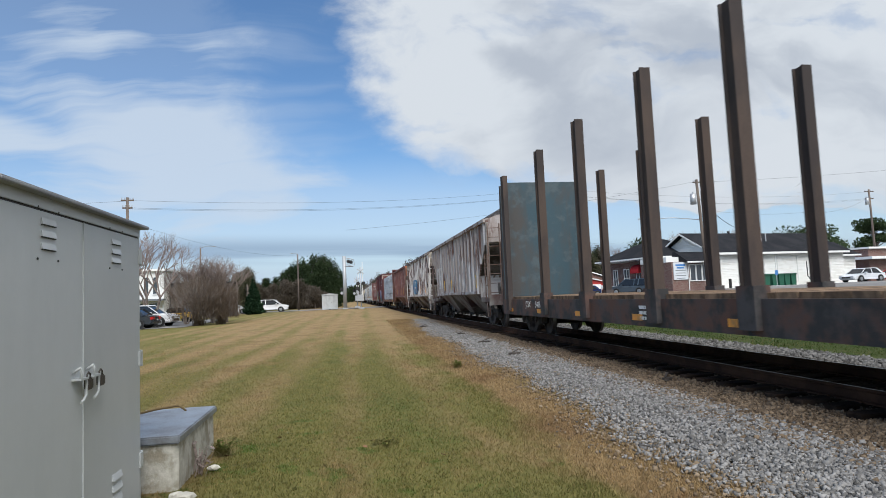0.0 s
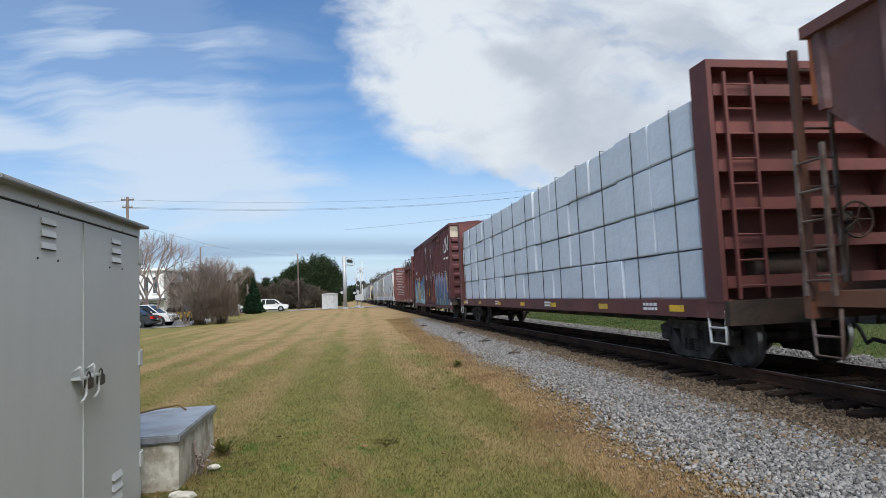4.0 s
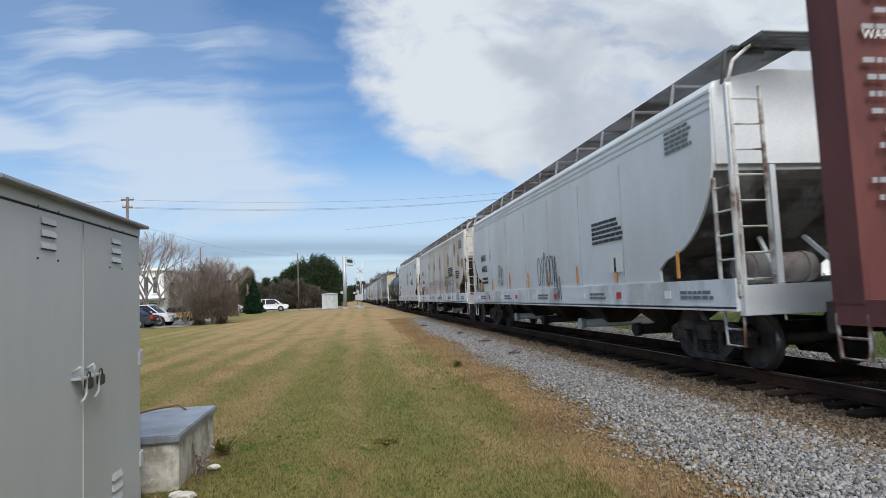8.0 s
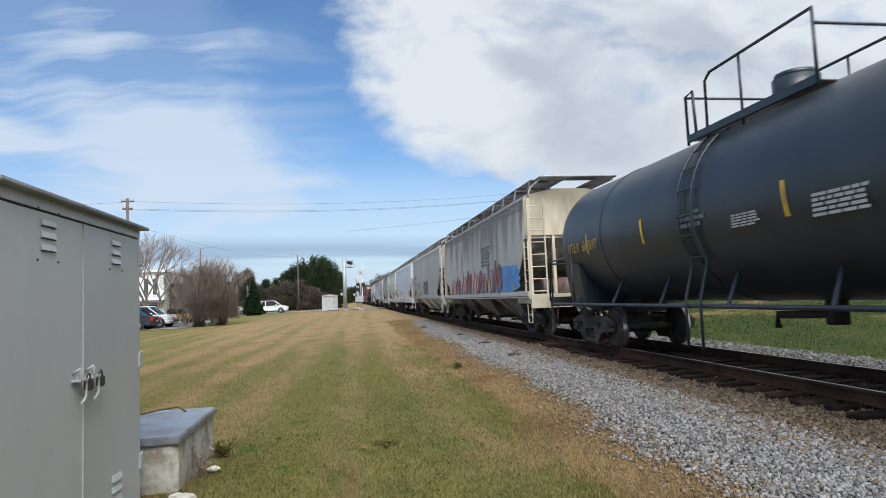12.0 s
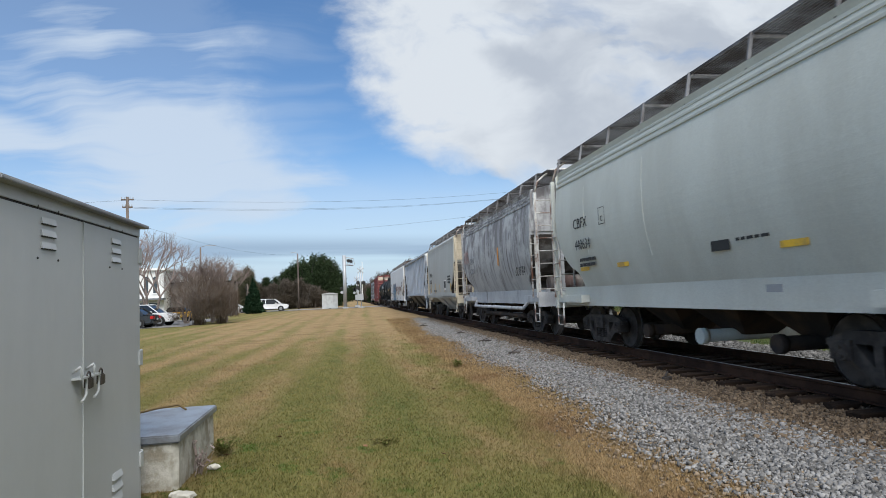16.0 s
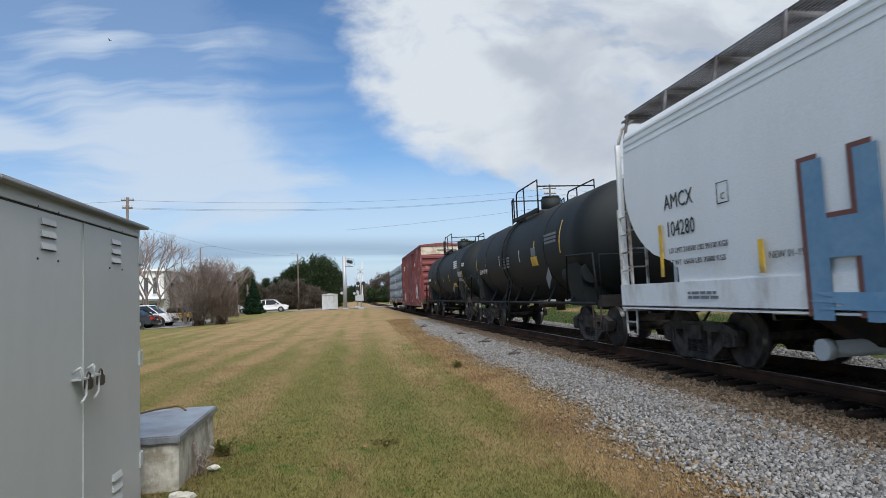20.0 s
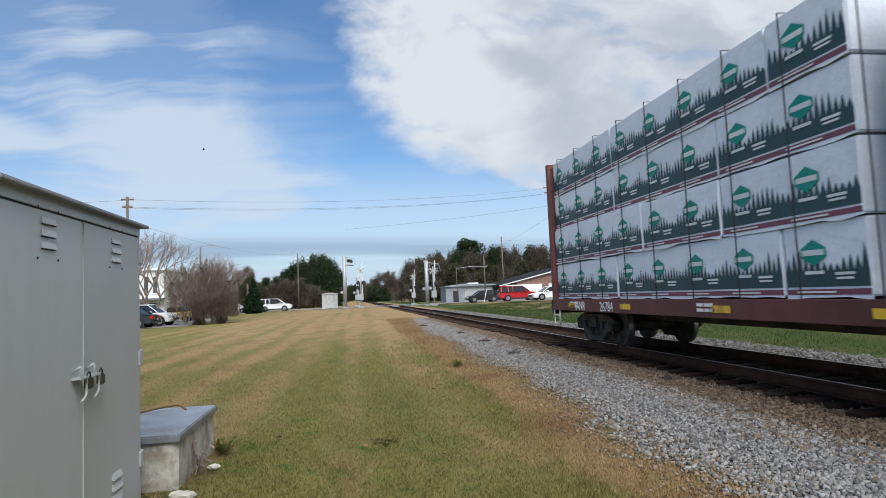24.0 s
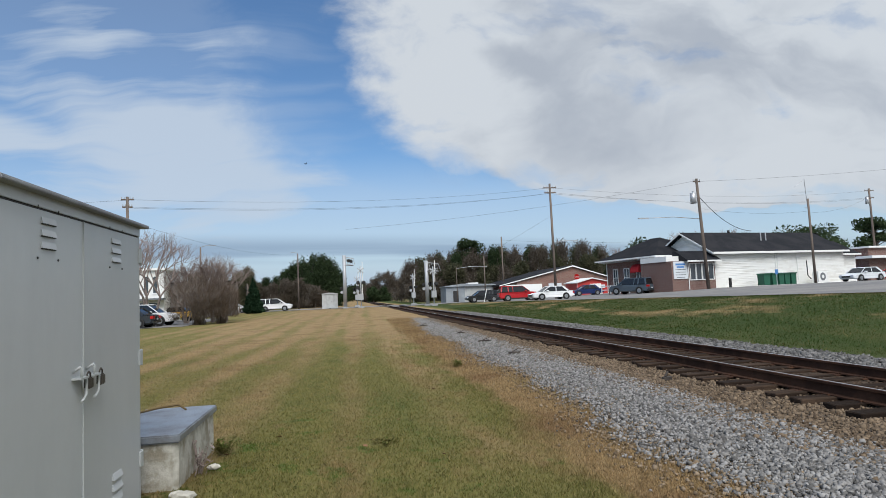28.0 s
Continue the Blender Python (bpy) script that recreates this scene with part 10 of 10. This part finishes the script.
def small_street_things():
    x, y = 43.6, 56.8
    c = thing("parking_sign", "small blue parking sign on a thin post", "sign", (x, y, ground_z(x, y)))
    bm = B()
    tube(bm, (0, 0, 0), (0, 0, 1.6), 0.03)
    part("post", bm, M_galv, c)
    bm = B()
    box(bm, -0.17, 0.17, -0.03, -0.01, 1.1, 1.6)
    part("panel", bm, M_blue_sign, c)
    x, y = 53.2, 62.2
    c = thing("air_conditioner", "white outdoor air conditioner unit at the house wall", "air conditioner", (x, y, ground_z(x, y) + 0.03), HOUSE_TURN)
    bm = B()
    box(bm, -0.75, 0.75, -0.35, 0.35, 0.06, 1.3)
    part("case", bm, M_trim, c)
    bm = B()
    tube(bm, (0, -0.37, 0.7), (0, -0.35, 0.7), 0.45, seg=24)
    part("fan_grille", bm, M_grey_bar, c)
    bm = B()
    tube(bm, (0, -0.39, 0.7), (0, -0.37, 0.7), 0.2, seg=20)
    part("fan_hub", bm, M_trim, c)
    bm = B()
    pipe(bm, [(-1.2, 0.2, 0.5), (-1.7, 0.2, 0.9), (-1.75, 0.2, 2.6)], 0.06)
    part("pipe", bm, M_signal_black, c)
    x, y = 33.2, 85.5
    c = thing("stop_sign", "red octagonal stop sign on a post", "sign", (x, y, ground_z(x, y)))
    bm = B()
    tube(bm, (0, 0, 0), (0, 0, 2.9), 0.035)
    part("post", bm, M_galv, c)
    bm = B()
    prism(bm, [(0.42 * math.cos(math.pi / 8 + math.pi / 4 * i), 2.75 + 0.42 * math.sin(math.pi / 8 + math.pi / 4 * i)) for i in range(8)], "y", -0.06, -0.04)
    p = part("panel", bm, M_lamp_red, c)
    lettering("STOP", 0.28, M_white, c, (-0.34, -0.066, 2.65), facing="-y", name="sign_lettering")
    for x, y, tag in ((37.9, 83.0, "red fire hydrant at the kerb"),):
        c = thing("fire_hydrant", tag, "hydrant", (x, y, ground_z(x, y)))
        bm = B()
        tube(bm, (0, 0, 0), (0, 0, 0.7), 0.13, seg=14)
        tube(bm, (0, 0, 0.7), (0, 0, 0.85), 0.15, 0.04, seg=14)
        part("barrel", bm, M_red_shop, c)
        bm = B()
        tube(bm, (-0.24, 0, 0.55), (0.24, 0, 0.55), 0.07, seg=10)
        part("outlets", bm, M_red_shop, c)
    for x, y, lean in ((17.6, 78.5, 0.4), (20.3, 79.0, -0.35), (21.2, 79.0, 0.3)):
        bm = B()
        beam(bm, (0, 0, 0), (lean, 0, 1.7), 0.1, 0.06)
        solo("roadside_stake", bm, M_trim, "short pale leaning stake at the roadside", "stake", (x, y, ground_z(x, y)), group="roadside stakes")
    bm = B()
    box(bm, -0.1, 0.1, -0.1, 0.1, 0, 1.0)
    solo("bollard", bm, M_signal_black, "short dark post before the white house", "bollard", (39.7, 58.8, ground_z(39.7, 58.8)), 10)
    c = thing("yellow_vehicle", "yellow and black small vehicle behind the white car", "vehicle", (-15.6, 60.0, ground_z(-15.6, 60.0)))
    bm = B()
    box(bm, -1.2, 1.2, -0.8, 0.8, 0.35, 0.95)
    bmesh.ops.bevel(bm, geom=bm.edges[:], offset=0.12, segments=2, affect="EDGES")
    part("body", bm, M_yellow, c)
    bm = B()
    prism(bm, [(-1.0, 0.9), (1.0, 0.9), (0.6, 1.35), (-0.7, 1.35)], "y", -0.7, 0.7)
    part("cabin", bm, M_glass_car, c)
    for a in (-0.8, 0.8):
        for s in (-0.7, 0.7):
            bm = B()
            tube(bm, (a, s - 0.08, 0.33), (a, s + 0.08, 0.33), 0.33, seg=18)
            part("wheel", bm, M_tyre, c)


white_house()
depot()
other_buildings()
bins()
small_street_things()


# ---- trees ----
M_pine_leaf = island("pine needles", (0.022, 0.04, 0.016), (0.06, 0.085, 0.038), leaf=True)
M_mixed_leaf = island("winter mixed foliage", (0.045, 0.05, 0.026), (0.13, 0.125, 0.075), leaf=True)
M_brown_leaf = island("brown winter twigs", (0.075, 0.06, 0.045), (0.165, 0.14, 0.112), leaf=True)
M_conifer = island("dark conifer scales", (0.008, 0.025, 0.012), (0.025, 0.055, 0.025), leaf=True)
M_bush = island("brown shrub twigs", (0.085, 0.062, 0.045), (0.19, 0.148, 0.112), leaf=True)


def clump_mesh(name, lobes, n, size, material, seed, flat=0.0, fill=0.42):
    """Many small leaf sprays spread through the lobes of a crown: (x, y, z, rx, ry, rz)."""
    rng = np.random.default_rng(seed)
    lobes = np.array(lobes)
    vol = np.prod(lobes[:, 3:], 1) ** 0.7
    pick = rng.choice(len(lobes), n, p=vol / vol.sum())
    d = rng.normal(size=(n, 3))
    d /= np.linalg.norm(d, axis=1, keepdims=True)
    r = rng.random(n)[:, None] ** fill
    c = lobes[pick, :3] + d * r * lobes[pick, 3:]
    s = rng.uniform(0.5, 1.3, (n, 1)) * size
    a = rng.normal(size=(n, 3))
    a /= np.linalg.norm(a, axis=1, keepdims=True)
    b = np.cross(a, rng.normal(size=(n, 3)))
    b /= np.linalg.norm(b, axis=1, keepdims=True)
    if flat:
        b = b * (1 - flat)
    v = np.stack([c - a * s, c + b * s * 0.55, c + a * s, c - b * s * 0.55], 1).reshape(-1, 3)
    return fast_mesh(name, v, np.arange(4 * n).reshape(-1, 4), material)


def leafy_tree(name, label, x, y, h, spread, seed, material, n=2600, trunk=0.45, size=0.3, lobes=9, kind="round", group=""):
    rng = random.Random(seed)
    z = ground_z(x, y)
    c = thing(name, label, "tree", (x, y, z), group=group)
    bm = B()
    tube(bm, (0, 0, -0.2), (rng.uniform(-0.2, 0.2), 0, h * 0.75), 0.022 * h + 0.05, 0.05, seg=8)
    L = []
    for i in range(lobes):
        if kind == "cone":
            t = i / lobes
            L.append((rng.uniform(-0.1, 0.1), rng.uniform(-0.1, 0.1), h * (0.08 + 0.88 * t), spread * (1 - t) * 0.55 + 0.08, spread * (1 - t) * 0.55 + 0.08, h * 0.09))
        elif kind == "pine":
            t = rng.random()
            a = rng.uniform(0, 6.28)
            q = spread * (0.25 + 0.35 * rng.random()) * (1.1 - 0.6 * t)
            L.append((q * math.cos(a), q * math.sin(a), h * (trunk + (0.96 - trunk) * t), spread * rng.uniform(0.22, 0.38), spread * rng.uniform(0.22, 0.38), h * rng.uniform(0.05, 0.09)))
        else:
            a = rng.uniform(0, 6.28)
            q = spread * 0.5 * rng.random() ** 0.5
            zz = h * (trunk * 0.7 + (0.88 - trunk * 0.7) * rng.random())
            k = rng.uniform(0.3, 0.55)
            L.append((q * math.cos(a), q * math.sin(a), zz, spread * k, spread * k, h * rng.uniform(0.1, 0.2)))
        lx, ly, lz = L[-1][:3]
        tube(bm, (0, 0, max(0.3, lz - h * 0.12)), (lx, ly, lz), 0.05 + 0.004 * h, 0.02, seg=5)
    part("trunk", bm, M_bark, c)
    o = new("crown", clump_mesh("crown", L, n, size, material, seed))
    o.parent = c
    return c


def grow(bm, p, d, length, r, depth, rng, fork=3, droop=0.0):
    """Branches that fork and thin out."""
    q = p + d * length
    q += Vector((rng.uniform(-1, 1), rng.uniform(-1, 1), rng.uniform(-0.5, 0.5))) * length * 0.08
    tube(bm, p, q, r, r * 0.62, seg=6 if r > 0.04 else 4, caps=False)
    if depth == 0:
        return
    for _ in range(fork):
        nd = (d + Vector((rng.uniform(-0.8, 0.8), rng.uniform(-0.8, 0.8), rng.uniform(-0.15, 0.55 - droop)))).normalized()
        t = rng.uniform(0.55, 1.0)
        grow(bm, p.lerp(q, t), nd, length * rng.uniform(0.6, 0.85), r * 0.6, depth - 1, rng, fork, droop)


def bare_tree(name, label, x, y, h, seed, depth=5, fork=3, stems=1, material=None, z=None, group="", thick=1.0):
    rng = random.Random(seed)
    c = thing(name, label, "tree", (x, y, ground_z(x, y) if z is None else z), group=group)
    bm = B()
    tops = []
    for _ in range(stems):
        d = Vector((rng.uniform(-0.25, 0.25), rng.uniform(-0.25, 0.25), 1)).normalized() if stems > 1 else Vector((0, 0, 1))
        p = Vector((rng.uniform(-0.2, 0.2) * (stems > 1), rng.uniform(-0.2, 0.2) * (stems > 1), -0.1))
        q = p + d * h * 0.28
        tube(bm, p, q, 0.012 * h * thick, 0.009 * h * thick, seg=8)
        tops.append((q, d))
    part("trunk", bm, M_bark, c)
    bm = B()
    for q, d in tops:
        for _ in range(fork):
            nd = (d + Vector((rng.uniform(-0.7, 0.7), rng.uniform(-0.7, 0.7), rng.uniform(0, 0.4)))).normalized()
            grow(bm, q, nd, h * 0.24, 0.0075 * h * thick, depth - 1, rng, fork)
    part("crown", bm, material or M_bark, c)
    return c


def shrub(name, label, x, y, h, w, seed, stems=60, twigs=4200, material=None):
    """A dense leafless shrub: many stems that fan out and a haze of twigs."""
    rng = random.Random(seed)
    c = thing(name, label, "shrub", (x, y, ground_z(x, y)))
    bm = B()
    for _ in range(stems):
        a = rng.uniform(0, 6.28)
        r0, r1 = rng.uniform(0, 0.5), w * 0.5 * rng.random() ** 0.6
        p = Vector((r0 * math.cos(a), r0 * math.sin(a), -0.1))
        hh = h * (0.95 - 0.35 * (2 * r1 / w) ** 2) * rng.uniform(0.75, 1.0)
        q = Vector((r1 * math.cos(a), r1 * math.sin(a), hh))
        m = p.lerp(q, 0.5) + Vector((0, 0, 0.1 * h)) + Vector((math.cos(a), math.sin(a), 0)) * -0.05 * w
        pipe(bm, [p, m, q], 0.022, seg=4)
        for _ in range(4):
            t = m.lerp(q, rng.random())
            tube(bm, t, t + Vector((rng.uniform(-0.4, 0.4), rng.uniform(-0.4, 0.4), rng.uniform(0.3, 0.9))), 0.011, 0.005, seg=4)
    part("trunk", bm, M_bark, c)
    g = np.random.default_rng(seed)
    n = twigs
    a = g.uniform(0, 6.28, n)
    r = w * 0.5 * g.random(n) ** 0.5
    z = h * (0.12 + 0.8 * g.random(n) ** 0.8) * (1 - 0.3 * (2 * r / w) ** 2)
    p = np.stack([r * np.cos(a), r * np.sin(a), z], -1)
    d = np.stack([np.cos(a) * 0.35, np.sin(a) * 0.35, np.ones(n)], -1) + g.normal(size=(n, 3)) * 0.45
    d /= np.linalg.norm(d, axis=1, keepdims=True)
    ln = g.uniform(0.25, 0.7, (n, 1))
    s = np.cross(d, g.normal(size=(n, 3)))
    s /= np.linalg.norm(s, axis=1, keepdims=True)
    v = np.stack([p - s * 0.011, p + s * 0.011, p + d * ln], 1).reshape(-1, 3)
    o = new("crown", fast_mesh("crown", v, np.arange(3 * n).reshape(-1, 3), material or M_bush))
    o.parent = c


def wood(name, label, spots, material, seed, size=0.4, per=1600, leafy=0.0):
    """A far stand of trees as one uncounted mass: spots of (x, y, height, spread). Twigs fan upwards; leafy ones carry short sprays."""
    g = np.random.default_rng(seed)
    rng = random.Random(seed)
    bm = B()
    tri = []
    for x, y, h, w in spots:
        z0 = ground_z(x, y)
        tube(bm, (x, y, z0 - 0.2), (x, y, z0 + h * 0.8), 0.16, 0.05, seg=6)
        for _ in range(7):
            a, t = rng.uniform(0, 6.28), rng.uniform(0.25, 0.75)
            tube(bm, (x, y, z0 + h * t), (x + w * 0.4 * math.cos(a), y + w * 0.4 * math.sin(a), z0 + h * min(0.97, t + rng.uniform(0.12, 0.3))), 0.07, 0.02, seg=4)
        n = per
        m = 11
        ca, cr = g.uniform(0, 6.28, m), w * 0.5 * g.random(m) ** 0.5
        ct = np.concatenate([[0.82], g.uniform(0.12, 0.8, m - 1)])
        cr[0] *= 0.2
        cr = cr * (1.1 - 0.6 * ct)
        rad = w * g.uniform(0.2, 0.42, m) * (1.15 - 0.5 * ct)
        tall = h * g.uniform(0.1, 0.2, m) + 0.35 * rad
        pick = g.choice(m, n, p=rad ** 1.5 / (rad ** 1.5).sum())
        u = g.normal(size=(n, 3))
        u /= np.linalg.norm(u, axis=1, keepdims=True)
        u *= g.random((n, 1)) ** 0.5 * (1 + 0.22 * g.normal(size=(n, 1)).clip(-1.5, 1.5))
        top = np.minimum(ct * h, h - tall)[pick] + u[:, 2] * tall[pick]
        p = np.stack([x + (cr * np.cos(ca))[pick] + u[:, 0] * rad[pick], y + (cr * np.sin(ca))[pick] + u[:, 1] * rad[pick], z0 + np.clip(top, 0.05, h) - size * 0.5], -1)
        d = np.stack([u[:, 0] * 0.5, u[:, 1] * 0.5, np.full(n, 0.75 - 0.5 * leafy)], -1) + g.normal(size=(n, 3)) * (0.5 + 0.35 * leafy)
        d /= np.linalg.norm(d, axis=1, keepdims=True)
        s = np.cross(d, g.normal(size=(n, 3)))
        s /= np.linalg.norm(s, axis=1, keepdims=True)
        ln = size * g.uniform(0.5, 1.5, (n, 1))
        wd = size * g.uniform(0.10, 0.2, (n, 1)) * (1 + 0.9 * leafy)
        tri.append(np.stack([p - s * wd, p + s * wd, p + d * ln], 1).reshape(-1, 3))
    v = np.concatenate(tri)
    o = new(name, fast_mesh(name, v, np.arange(len(v)).reshape(-1, 3), material))
    tagged(o, label, "trees", kind="stuff")
    solo(name.replace("wood", "wood_trunks"), bm, M_bark, "dark trunks of the " + label, "trees", kind="stuff")


def plant_all():
    rng = random.Random(77)
    leafy_tree("conifer", "small dark cone-shaped evergreen at the lawn edge", -12.2, 83.0, 4.7, 2.6, 1, M_conifer, 5200, 0.05, 0.16, 14, "cone")
    shrub("bare_shrub", "dense brown leafless shrub on the lawn edge", -11.5, 50.0, 4.0, 4.4, 2, 70, 5200)
    shrub("bare_shrub", "lower brown leafless shrub beside its fellow", -10.0, 51.0, 3.5, 2.8, 3, 50, 3600)
    for i, (x, y, h) in enumerate(((-11.4, 54.0, 6.5), (-10.4, 55.0, 6.1), (-12.6, 54.5, 6.4), (-13.4, 54.0, 5.8))):
        bare_tree("crape_myrtle", "pale leafless many-stemmed small tree behind the shrub", x, y, h, 20 + i, 5, 3, 4, M_twig, group="bare small trees", thick=1.0)
    for i, (x, y, h) in enumerate(((-15.7, 52.0, 8.8), (-17.6, 56.0, 9.0))):
        bare_tree("bare_tree", "leafless grey tree behind the cabinet", x, y, h, 30 + i, 5, 3, 3, M_twig, group="bare small trees", thick=1.15)
    # beyond the crossing road: a dome of evergreens over a brown thicket
    wood("evergreen_wood", "dark evergreen trees behind the crossing road",
         [(-12.3, 130, 8.6, 4), (-10.6, 129, 9.9, 4.6), (-8.8, 128, 10.8, 5), (-7.0, 128, 11.2, 5), (-5.2, 128, 11.2, 5), (-3.4, 127, 10.4, 4.6), (-2.2, 127, 8.8, 3.6), (-7, 134, 11.0, 6), (-4.2, 133, 10.9, 5), (-10, 134, 10.2, 5),
          (-20.2, 121, 7.8, 3), (-18.2, 122, 6.8, 3), (-15.4, 122, 6.4, 3.4), (-14.0, 124, 6.6, 3.4)], M_pine_leaf, 41, 0.36, 8000, 1.0)
    wood("brown_wood", "brown leafless thicket behind the road",
         [(-4.9 - 1.35 * i + rng.uniform(-0.4, 0.4), 116 + rng.uniform(-2, 3), (3.4, 4.4, 5.2, 5.6, 5.8, 5.7, 5.5, 5.4)[min(i, 7)] * rng.uniform(0.9, 1.05), 3.0) for i in range(17)], M_brown_leaf, 42, 0.4, 5000)
    wood("mixed_wood", "mixed trees behind the parked cars at the far left",
         [(-17.6, 112, 8.4, 3.2), (-20.5, 117, 7.6, 3.6), (-23.5, 118, 7.9, 4), (-27, 118, 7.4, 4)], M_mixed_leaf, 43, 0.36, 6000, 0.5)
    # trees at the end of the straight
    wood("far_wood", "hazy mixed trees where the line ends",
         [(x, 232 + rng.uniform(-6, 10), h, 5.5) for x, h in ((7.0, 7.2), (9.5, 9.4), (12.0, 11.2), (15.0, 12.2), (18.0, 11.8), (21.5, 10.4), (25.0, 10.6), (29.0, 10.5), (33.0, 11.0))] + [(2 + 2 * i, 330, 8 + i, 7) for i in range(4)], M_brown_leaf, 44, 0.6, 5000)
    wood("far_evergreen_wood", "dark far evergreens at the end of the straight", [(-2 + 3 * i, 290 + 12 * i, 7.5 + 0.8 * i, 6) for i in range(4)] + [(8.5, 210, 5.6, 4.5), (12.5, 212, 5.4, 4.5)], M_pine_leaf, 45, 0.6, 4000, 1.0)
    # the long wood behind the buildings: its skyline steps up to a tall pine and on
    sky_line = ((13.9, 10.6), (16.3, 11.2), (18.6, 11.4), (21.0, 11.6), (23.4, 12.3), (26.0, 13.0), (28.4, 12.4), (30.4, 12.2), (32.8, 12.4), (35.2, 12.5), (37.9, 11.7), (40.4, 11.6), (43.0, 12.1), (45.6, 12.4),
                (48.5, 12.6), (51.3, 12.8), (53.7, 12.9), (56.3, 12.5), (58.8, 11.6), (61.3, 10.3), (64.0, 9.6), (66.9, 9.2))
    wood("mixed_wood", "tall mixed winter trees behind the buildings", [(x, 140 + rng.uniform(-2, 5), h * rng.uniform(0.97, 1.02), 5.0) for i, (x, h) in enumerate(sky_line) if i % 2] + [(x, 131, h * 0.68, 4.5) for x, h in sky_line[1::3]], M_mixed_leaf, 46, 0.42, 10000, 0.7)
    wood("brown_wood", "bare brown winter trees behind the buildings", [(x, 137 + rng.uniform(-4, 3), h * rng.uniform(0.93, 1.0), 5.0) for i, (x, h) in enumerate(sky_line) if i % 2 == 0]  + [(x + 1.2, 131, h * 0.6, 4.5) for x, h in sky_line[::4]], M_brown_leaf, 47, 0.48, 8000)
    wood("pine_wood", "dark pines standing in the winter wood", [(19.5, 134, 8.8, 3.5), (24.5, 136, 11.0, 4), (33.5, 136, 12.3, 4), (41.5, 136, 11.6, 3.6), (47.5, 134, 9.0, 4), (57.5, 135, 11.0, 5), (54, 133, 8.5, 4)], M_pine_leaf, 48, 0.42, 8000, 1.0)
    leafy_tree("pine_tree", "tall pine with an open flat crown", 28.1, 139.0, 14.1, 5.4, 50, M_pine_leaf, 3400, 0.62, 0.3, 14, "pine")
    for i, (x, y, h) in enumerate(((48, 100, 9.4), (52, 101, 9.6), (56.1, 100, 11.0), (59.4, 101, 11.6), (62.6, 100, 11.8), (65.4, 101, 12.0), (69.3, 100, 11.6), (73, 102, 10.2), (80.0, 100, 11.6), (82.0, 101, 11.4), (90.9, 100, 9.6))):
        bare_tree("bare_tree", "leafless grey tree rising behind the roofs", x, y, h, 60 + i, 5, 3, 1, M_twig, group="bare trees behind the roofs", thick=1.5)
    leafy_tree("evergreen_tree", "dark evergreen with small crown behind the depot", 46.8, 94.0, 8.9, 3.2, 51, M_pine_leaf, 1300, 0.6, 0.2, 10)
    leafy_tree("round_evergreen", "broad dark evergreen crown behind the white roof", 74.7, 88.0, 9.8, 6.4, 52, M_pine_leaf, 5200, 0.5, 0.24, 16)
    leafy_tree("pine_tree", "dark pine behind the brick store", 90.0, 92.0, 11.0, 5.6, 53, M_pine_leaf, 3600, 0.55, 0.26, 14, "pine")


plant_all()


def bird():
    c = thing("bird", "small dark soaring bird high over the lawn", "bird", (-60, 70, 55))
    c.scale = (0.45, 0.45, 0.45)
    bm = B()
    tube(bm, (-0.35, 0, 0), (0.35, 0, 0), 0.09, 0.04, seg=8)
    part("body", bm, M_signal_black, c)
    for s in (-1, 1):
        bm = B()
        prism(bm, [(-0.2, 0), (0.15, 0), (0.05, s * 0.8), (-0.15, s * 0.75)], "z", -0.01, 0.01)
        o = part("wing", bm, M_signal_black, c)
        o.rotation_euler = (s * 0.3, 0, 0)
    return c


BIRD = bird()


def motions():
    """Every wagon runs down the line at one even speed, and its wheels roll while it is near."""
    for ob, mid in TRAIN:
        walk(ob, [(t, pose(TRACK_X, mid - SPEED * t, RAIL_Z)) for t in (0.0, 14.0, 28.0)])
    turn = SPEED / 0.457
    start = {ob.name: mid for ob, mid in TRAIN}
    for w, car, along, dy in WHEELS:
        near = (start[car.name] + along) / SPEED
        t0, t1 = max(0.0, near - 2.4), min(28.0, near + 0.2)
        rows = []
        if t1 > t0:
            n0, n1 = math.ceil(t0 * FPS), math.floor(t1 * FPS)
            rows = [(f / FPS, pose(0, dy, 0.457) @ Matrix.Rotation(turn * (f - n0) / FPS, 4, "X")) for f in range(n0, n1 + 1)]
        if not rows:
            rows = [(0.0, pose(0, dy, 0.457))]
        if rows[0][0] > 0:
            rows.insert(0, (0.0, rows[0][1]))
        if rows[-1][0] < 28:
            rows.append((28.0, rows[-1][1]))
        walk(w, rows)
    # the waiting car edges forward a little
    x, y, z = WHITE_SUV.location
    walk(WHITE_SUV, [(0.0, pose(x - 0.55, y, z)), (21.5, pose(x - 0.55, y, z)), (24.4, pose(x, y, z)), (28.0, pose(x, y, z))])
    walk(BIRD, [(0.0, pose(-62, 70, 62, 0, 10, -30)), (15.0, pose(-40, 70, 48, 0, 10, -30)), (20.0, pose(-24.98, 70, 31.2, 0, 10, -20)), (21.5, pose(-20.3, 70, 25.5, 0, 5, 0)),
                (25.0, pose(-13.3, 70, 17.7, 0, -5, 20)), (28.0, pose(-4.3, 70, 17.1, 0, 0, 40))])


motions()
